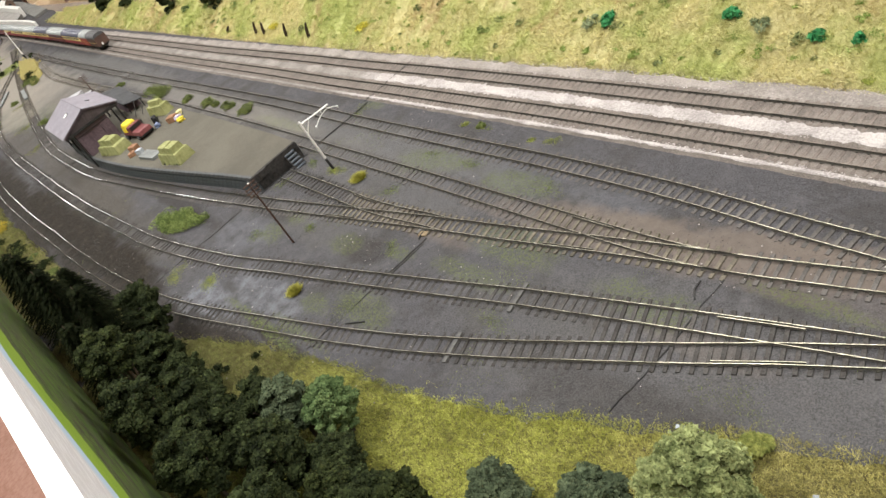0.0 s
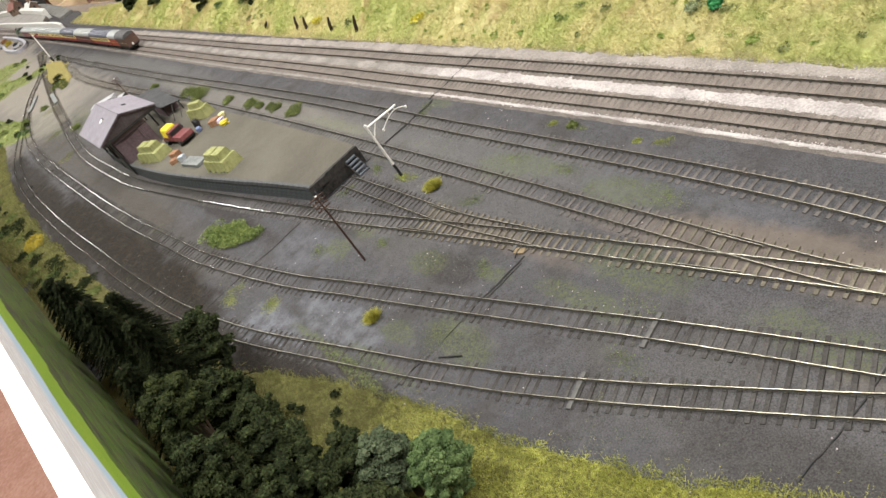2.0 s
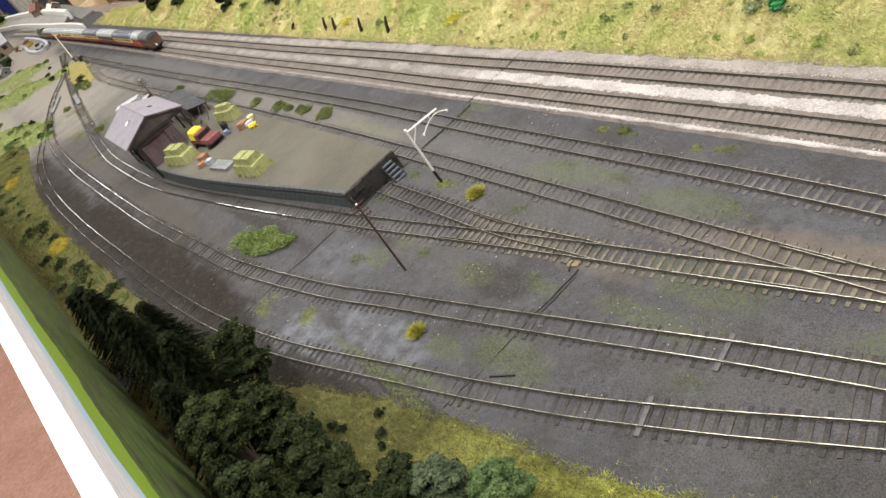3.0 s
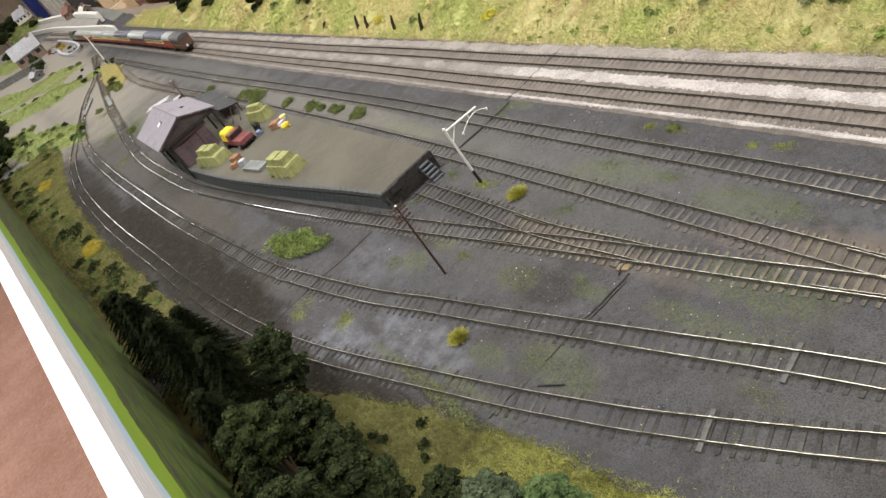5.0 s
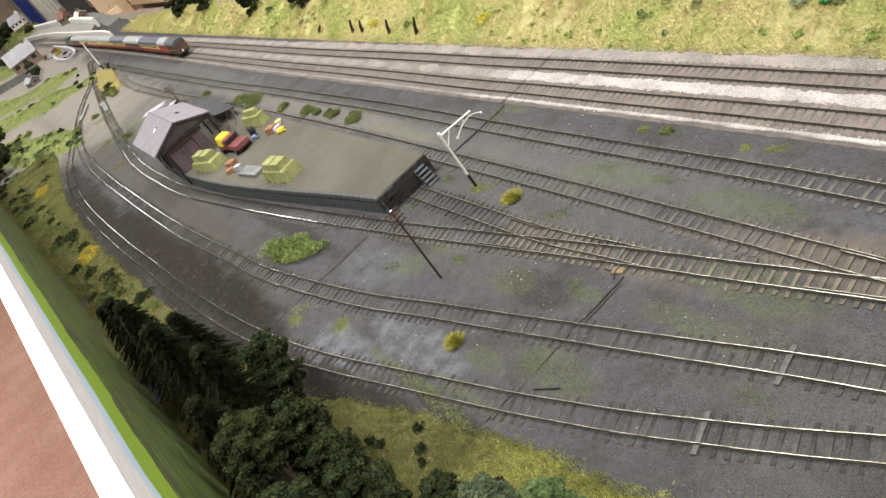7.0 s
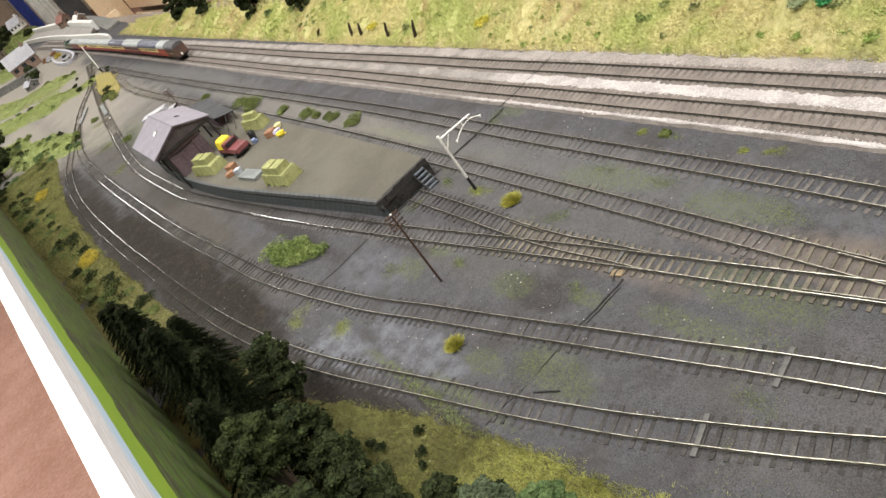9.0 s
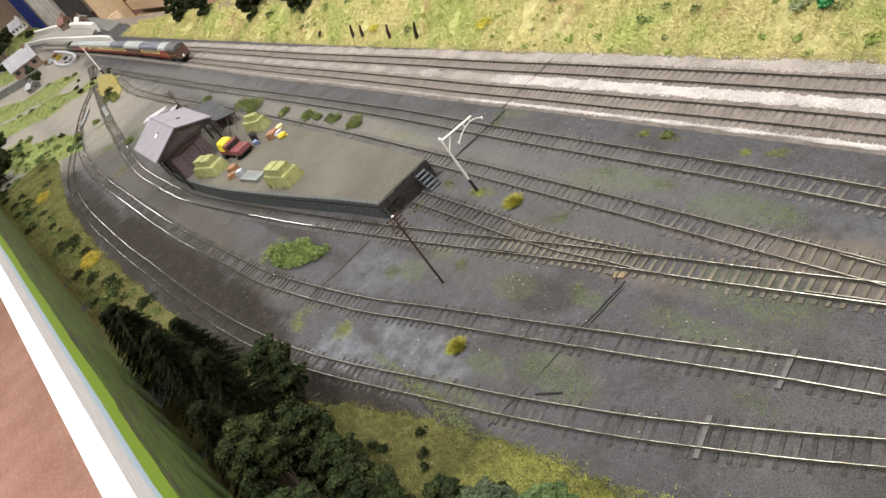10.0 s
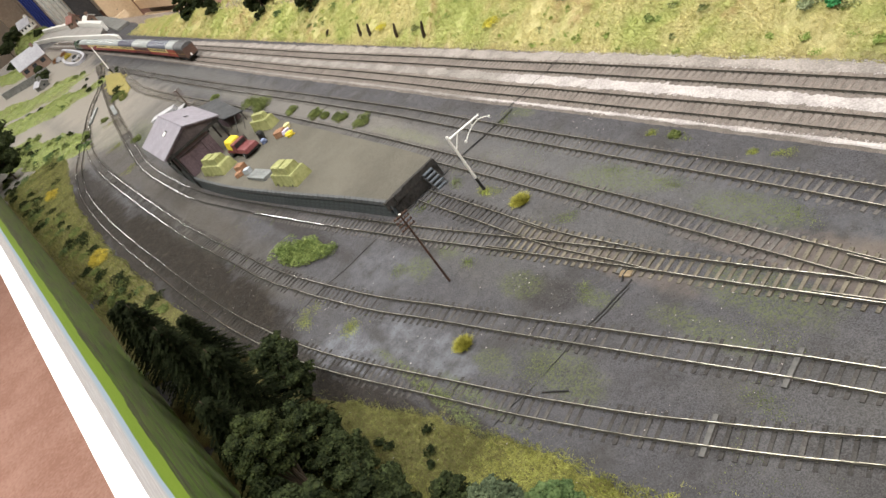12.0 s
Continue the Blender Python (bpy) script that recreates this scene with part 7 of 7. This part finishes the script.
BRICK_BROWN = plain("brown_brick", rgb(0.15, 0.1, 0.078), rgb(0.25, 0.175, 0.14), 200, 30, 0.85)
ROOF_PALE = plain("pale_grey_slate_roof", rgb(0.3, 0.3, 0.335), rgb(0.42, 0.42, 0.46), 120, 20, 0.7)
STONE = plain("grey_stone_wall", rgb(0.1, 0.1, 0.095), rgb(0.2, 0.2, 0.19), 150, 25, 0.85, bump=0.001)
RENDERED = plain("white_rendered_wall", rgb(0.6, 0.6, 0.58), rgb(0.72, 0.71, 0.69), 120, 20, 0.8)
def far_tree(at, height, r, mat, label, seed):
    """A small tree of the far village: trunk and a loose lumpy crown."""
    return tree(at, height, r, r * 0.9, min(r, height * 0.42), mat, label, seed, 34, 26, 0.0045, lump=0.3)


house((-4.36, -0.1, 0), 84, 0.155, 0.11, 0.06, 0.058, BRICK_BROWN, ROOF_PALE, "brown brick house with pale slate roof by the station yard")
house((-6.35, 0.115, 0.098), 60, 0.1, 0.08, 0.045, 0.045, RENDERED, ROOF_PALE, "white rendered house near the far end")
house((-3.5, -0.17, 0), 20, 0.06, 0.045, 0.022, 0.014, STONE, ROOF_PALE, "little grey stone store beside the yard", 1)
for ctrl, h, mat, label in (([(-4.2, -0.33), (-3.95, -0.165), (-3.88, -0.09)], 0.035, STONE, "grey stone retaining wall below the meadow"), ([(-4.35, 0.06), (-3.75, 0.07), (-3.42, 0.052), (-3.36, 0.005), (-3.66, -0.012), (-3.9, 0.0)], 0.014, ROOF_PALE, "pale low wall round the station yard")):
    m = MB()
    m.sweep(curve(ctrl, 0.02), [(-0.006, 0), (0.006, 0), (0.006, h), (-0.006, h)])
    whole("stone_wall", m, mat, label, "wall")
# station platforms: grey tops, white edging and a white wall behind
PAVING = plain("grey_platform_paving", rgb(0.2, 0.19, 0.18), rgb(0.33, 0.315, 0.3), 120, 12, 0.85)
NEAR_EDGE = curve([(-6.3, 0.065), (-5.2, 0.14), (-4.05, 0.168), (-3.3, 0.186), (-3.05, 0.182)], 0.04)
FAR_EDGE = curve([(-6.5, 0.16), (-5.27, 0.232), (-4.49, 0.25), (-3.78, 0.242)], 0.04)
station = thing("station_platform", label="grey station platform with white edge lines", category="platform")
m = MB()
k = min(len(NEAR_EDGE), len(FAR_EDGE))
for a, b in zip(NEAR_EDGE[:k], FAR_EDGE[:k]):
    m.v += [(a[0], a[1], 0), (a[0], a[1], 0.022), (b[0], b[1], 0.022), (b[0], b[1], 0)]
for q in range(k - 1):
    m.f += [(4 * q + c, 4 * q + 4 + c, 4 * q + 5 + c, 4 * q + 1 + c) for c in range(3)]
m.f += [(0, 1, 2, 3), (4 * k - 1, 4 * k - 2, 4 * k - 3, 4 * k - 4)]
m.s += [0] * len(m.f)
part("deck", m, PAVING, station)
m = MB()
m.sweep(NEAR_EDGE, [(-0.005, 0.0), (0.006, 0.0), (0.006, 0.026), (-0.005, 0.026)])
part("edging", m, RENDERED, station, "white painted edging")
for a, b in ((0, 0.56), (0.66, 1.0)):
    run = FAR_EDGE[int(a * (len(FAR_EDGE) - 1)) : int(b * (len(FAR_EDGE) - 1)) + 1]
    m = MB()
    m.sweep(run, [(0.0, 0.0), (0.018, 0.0), (0.018, 0.05), (0.0, 0.046)])
    part("back_wall", m, RENDERED, station, "low white wall along the platform")
ROOF_TERRACOTTA = plain("faded_terracotta_roof", rgb(0.22, 0.1, 0.085), rgb(0.34, 0.19, 0.165), 120, 20, 0.8)
house((-4.95, 0.262, 0.022), 20, 0.085, 0.055, 0.04, 0.03, BRICK_BROWN, ROOF_TERRACOTTA, "small brick station building with faded terracotta roof", 2, "station_building")
house((-4.5, 0.292, 0.012), 12, 0.08, 0.05, 0.034, 0.02, BRICK_BROWN, RENDERED, "small brick station store with white roof", 2, "station_store")
m = MB()
m.sweep(curve([(-6.5, 0.25), (-4.9, 0.325), (-4.1, 0.31), (-3.4, 0.268)], 0.05), [(-0.03, 0), (0.035, 0), (0.035, 0.012), (-0.03, 0.012)])
whole("station_road", m, STONE, "grey station road behind the far platform", "road", "structure")
# gardens and yard clutter round the brick house
for k, (x, y, z, h, r, mat, label) in enumerate([
    (-4.0, -0.115, 0.0, 0.05, 0.026, FOAM_DARK, "dark green garden tree beside the brick house"),
    (-3.75, -0.12, 0.0, 0.04, 0.024, FOAM_MID, "mid-green garden tree beside the stone store"),
    (-3.9, -0.145, 0.0, 0.03, 0.02, FOAM_MID, "low green garden tree beside the stone store"),
    (-3.62, -0.135, 0.0, 0.034, 0.02, FOAM_DARK, "low dark green tree at the yard edge"),
    (-5.2, -0.17, 0.0, 0.075, 0.05, FOAM_DARK, "dark green tree behind the brick house"),
    (-5.6, -0.07, 0.01, 0.07, 0.045, FOAM_PALE, "pale grey-green tree behind the brick house"),
    (-5.5, 0.0, 0.01, 0.06, 0.04, FOAM_PALE, "pale grey-green tree near the station"),
    (-6.4, -0.03, 0.06, 0.13, 0.07, FOAM_DARK, "tall dark green tree beside the white house"),
    (-6.6, 0.05, 0.07, 0.12, 0.06, FOAM_DARK, "tall dark green tree behind the white house"),
    (-6.2, -0.11, 0.03, 0.12, 0.07, FOAM_DARK, "tall dark green tree on the far hill"),
    (-6.05, 0.12, 0.04, 0.05, 0.04, FOAM_MID, "mid-green tree below the white house"),
]):
    far_tree((x, y, z), h, r, mat, label, 950 + k)
HEATHER = plain("rust_brown_shrub_leaves", rgb(0.16, 0.08, 0.04), rgb(0.3, 0.16, 0.08), 300, 35, 0.9, bump=0, per=0.6, spec=0.1)
for k, (x, y) in enumerate([(-4.12, -0.02), (-4.2, 0.035), (-3.95, 0.03)]):
    bush((x, y, 0), 0.03, 0.018, 0.02, HEATHER if k < 2 else FOAM_GORSE, "rust-brown shrub beside the brick house", 980 + k, 300, 0.003)
for x, y, turn, w, label in ((-4.02, -0.005, 30, 0.05, "white parked van beside the brick house"), (-3.58, 0.03, 75, 0.045, "grey-white parked car inside the low yard wall")):
    car = thing("parked_van" if w > 0.046 else "parked_car", (x, y, 0), turn, label=label, category="vehicle", group="vehicles by the station yard")
    m = MB()
    m.box(-w / 2, -0.011, 0.003, w / 2, 0.011, 0.014, taper=0.001)
    part("body", m, VAN_WHITE, car, bevel=0.001)
    m = MB()
    m.box(-w * 0.3, -0.01, 0.014, w * 0.2, 0.01, 0.024, taper=0.003)
    part("cabin", m, GLASS if w < 0.046 else VAN_WHITE, car, bevel=0.001)
    for a in (-w * 0.3, w * 0.3):
        for b in (-0.011, 0.011):
            m = MB()
            m.rod((a, b - 0.0015, 0.004), (a, b + 0.0015, 0.004), 0.004, n=10)
            part("wheel", m, BLACK, car)

# ---------------------------------------------------------------- things in the hall behind the layout
for name, y0, y1, x, ztop, mat, label, cat in (
    ("brown_panel", 0.02, 0.2, -6.75, 0.7, PLY_DARK, "brown hardboard panel leaning behind the layout", "panel"),
    ("blue_banner", 0.215, 0.3, -6.7, 0.8, BLUE, "narrow deep blue cloth banner behind the layout", "banner"),
    ("grey_drape", 0.31, 0.47, -6.75, 0.8, DRAPE, "pale grey cloth drape behind the layout", "drape"),
    ("dark_case", 0.475, 0.635, -6.7, 0.4, CHARCOAL, "charcoal equipment case behind the layout", "case"),
):
    m = MB()
    if name == "grey_drape" or name == "blue_banner":
        n = 24
        for i in range(n + 1):
            y = y0 + (y1 - y0) * i / n
            o = 0.008 * math.sin(i * 1.3)
            m.v += [(x + o, y, floor_z), (x + o, y, ztop), (x + o - 0.01, y, ztop), (x + o - 0.01, y, floor_z)]
        for i in range(n):
            for j in range(4):
                m.f.append((4 * i + j, 4 * i + 4 + j, 4 * i + 4 + (j + 1) % 4, 4 * i + (j + 1) % 4))
        m.f += [(0, 1, 2, 3), (4 * n + 3, 4 * n + 2, 4 * n + 1, 4 * n)]
        m.s += [0] * len(m.f)
    else:
        m.box(x - 0.03, y0, floor_z, x, y1, ztop)
    whole(name, m, mat, label, cat, bevel=0.004 if name in ("brown_panel", "dark_case") else 0.0)
# pine storage crate with open slatted lid
stock_crate = thing("pine_stock_crate", (-6.55, 0.78, floor_z), 0, label="large pale pine stock crate with open slatted side", category="crate")
m = MB()
m.box(-0.03, -0.14, 0, 0.0, 0.09, 1.15)
part("end_panel", m, PLY, stock_crate, bevel=0.004)
for k in range(4):
    m = MB()
    m.box(0.0, -0.1 + 0.05 * k, 0.7 + 0.08 * k, 0.006, -0.094 + 0.05 * k, 0.706 + 0.08 * k)
    part("bolt", m, BLACK, stock_crate)
for k in range(5):
    m = MB()
    m.box(-0.02, 0.1, 0.42 + 0.13 * k, 1.3, 0.13, 0.5 + 0.13 * k)
    part("slat", m, PLY, stock_crate, bevel=0.003)
m = MB()
m.box(-0.02, 0.16, 0.3, 1.3, 0.18, 1.1)
part("back_panel", m, PLY_DARK, stock_crate)
for k, (x, y, z, w, mat, label) in enumerate([(-3.9, 0.9, 0.62, 0.3, GREY_PAINT, "grey storage box behind the bank"), (-3.35, 0.95, 0.6, 0.22, PLY, "pine storage box behind the bank"), (-2.85, 1.0, 0.62, 0.3, RED_PAINT, "dark red storage box behind the bank"), (-2.3, 1.0, 0.6, 0.4, PLY_DARK, "brown storage box behind the bank"), (-1.6, 1.05, 0.6, 0.5, PLY_DARK, "brown storage box behind the bank")]):
    box = thing("storage_box", (x, y, floor_z), 8 * k, label=label, category="box")
    m = MB()
    m.box(-w / 2, -0.2, 0, w / 2, 0.2, z)
    part("body", m, mat, box, bevel=0.006)
    m = MB()
    m.box(-w / 2 - 0.008, -0.208, z, w / 2 + 0.008, 0.208, z + 0.04)
    part("lid", m, mat, box, bevel=0.005)
# trestles that carry the layout
for x in (-4.6, -3.0, -1.4, 0.2, 1.2):
    legs = thing("trestle", (x, 0, floor_z), 0, label="plain timber trestle carrying the baseboard", category="trestle", group="trestles under the layout")
    m = MB()
    m.box(-0.02, -0.3, 0.87, 0.02, 0.5, 0.909)
    part("beam", m, PLY, legs)
    for y in (-0.26, 0.46):
        m = MB()
        m.box(-0.02, y - 0.02, 0, 0.02, y + 0.02, 0.87)
        part("leg", m, PLY, legs)

# grass on the far mounds
m = MB()
for k, (cx, cy, rx, ry, rz, turn) in enumerate(MOUNDS):
    w = 1.3 * (rx * math.sin(radians(turn)) + ry)
    p, r = scatter("meadow", (cx - 1.2 * rx, cx + 1.2 * rx), (cy - w, cy + w), lambda x, y: mound(x, y, k)[1] - 0.001, 20000, 12 + k, lambda x, y: mound(x, y, k)[0] < 0.9 + 0.3 * abs(fbm(x * 7, y * 7, 40)))
    m.blades(p, 0.0045, 0.0022, r, 1.8)
BLADE_FAR = plain("meadow_grass_blades", rgb(0.17, 0.22, 0.06), rgb(0.4, 0.45, 0.17), 30, 6, 0.8, bump=0, per=0.5, spec=0.1)
whole("meadow_grass", m, BLADE_FAR, "fresh green grass on the far meadow", "grass", "stuff")

p, r = scatter("island", (-2.5, -1.8), (-0.08, 0.03), lambda x, y: 0.004, 9000, 13, lambda x, y: abs((x + 2.17) / 0.32) + abs((y + 0.028 + (x + 2.17) * 0.12) / 0.04) < 1.0 + 0.3 * fbm(x, y, 15))
m = MB()
m.blades(p, 0.0035, 0.0018, r, 1.6)
BLADE_MUSTARD = plain("mustard_grass_blades", rgb(0.3, 0.26, 0.1), rgb(0.5, 0.44, 0.19), 30, 6, 0.8, bump=0, per=0.5, spec=0.1)
whole("island_grass", m, BLADE_MUSTARD, "dry mustard grass between the far tracks", "grass", "stuff")
for k, (x, y) in enumerate([(-2.05, -0.045), (-1.93, -0.055), (-1.98, -0.06)]):
    bush((x, y, 0.004), 0.024, 0.014, 0.012, (FOAM_MID, FOAM_BUSH)[k % 2], "green bush on the dry grass island", 900 + k, 260, 0.0022)
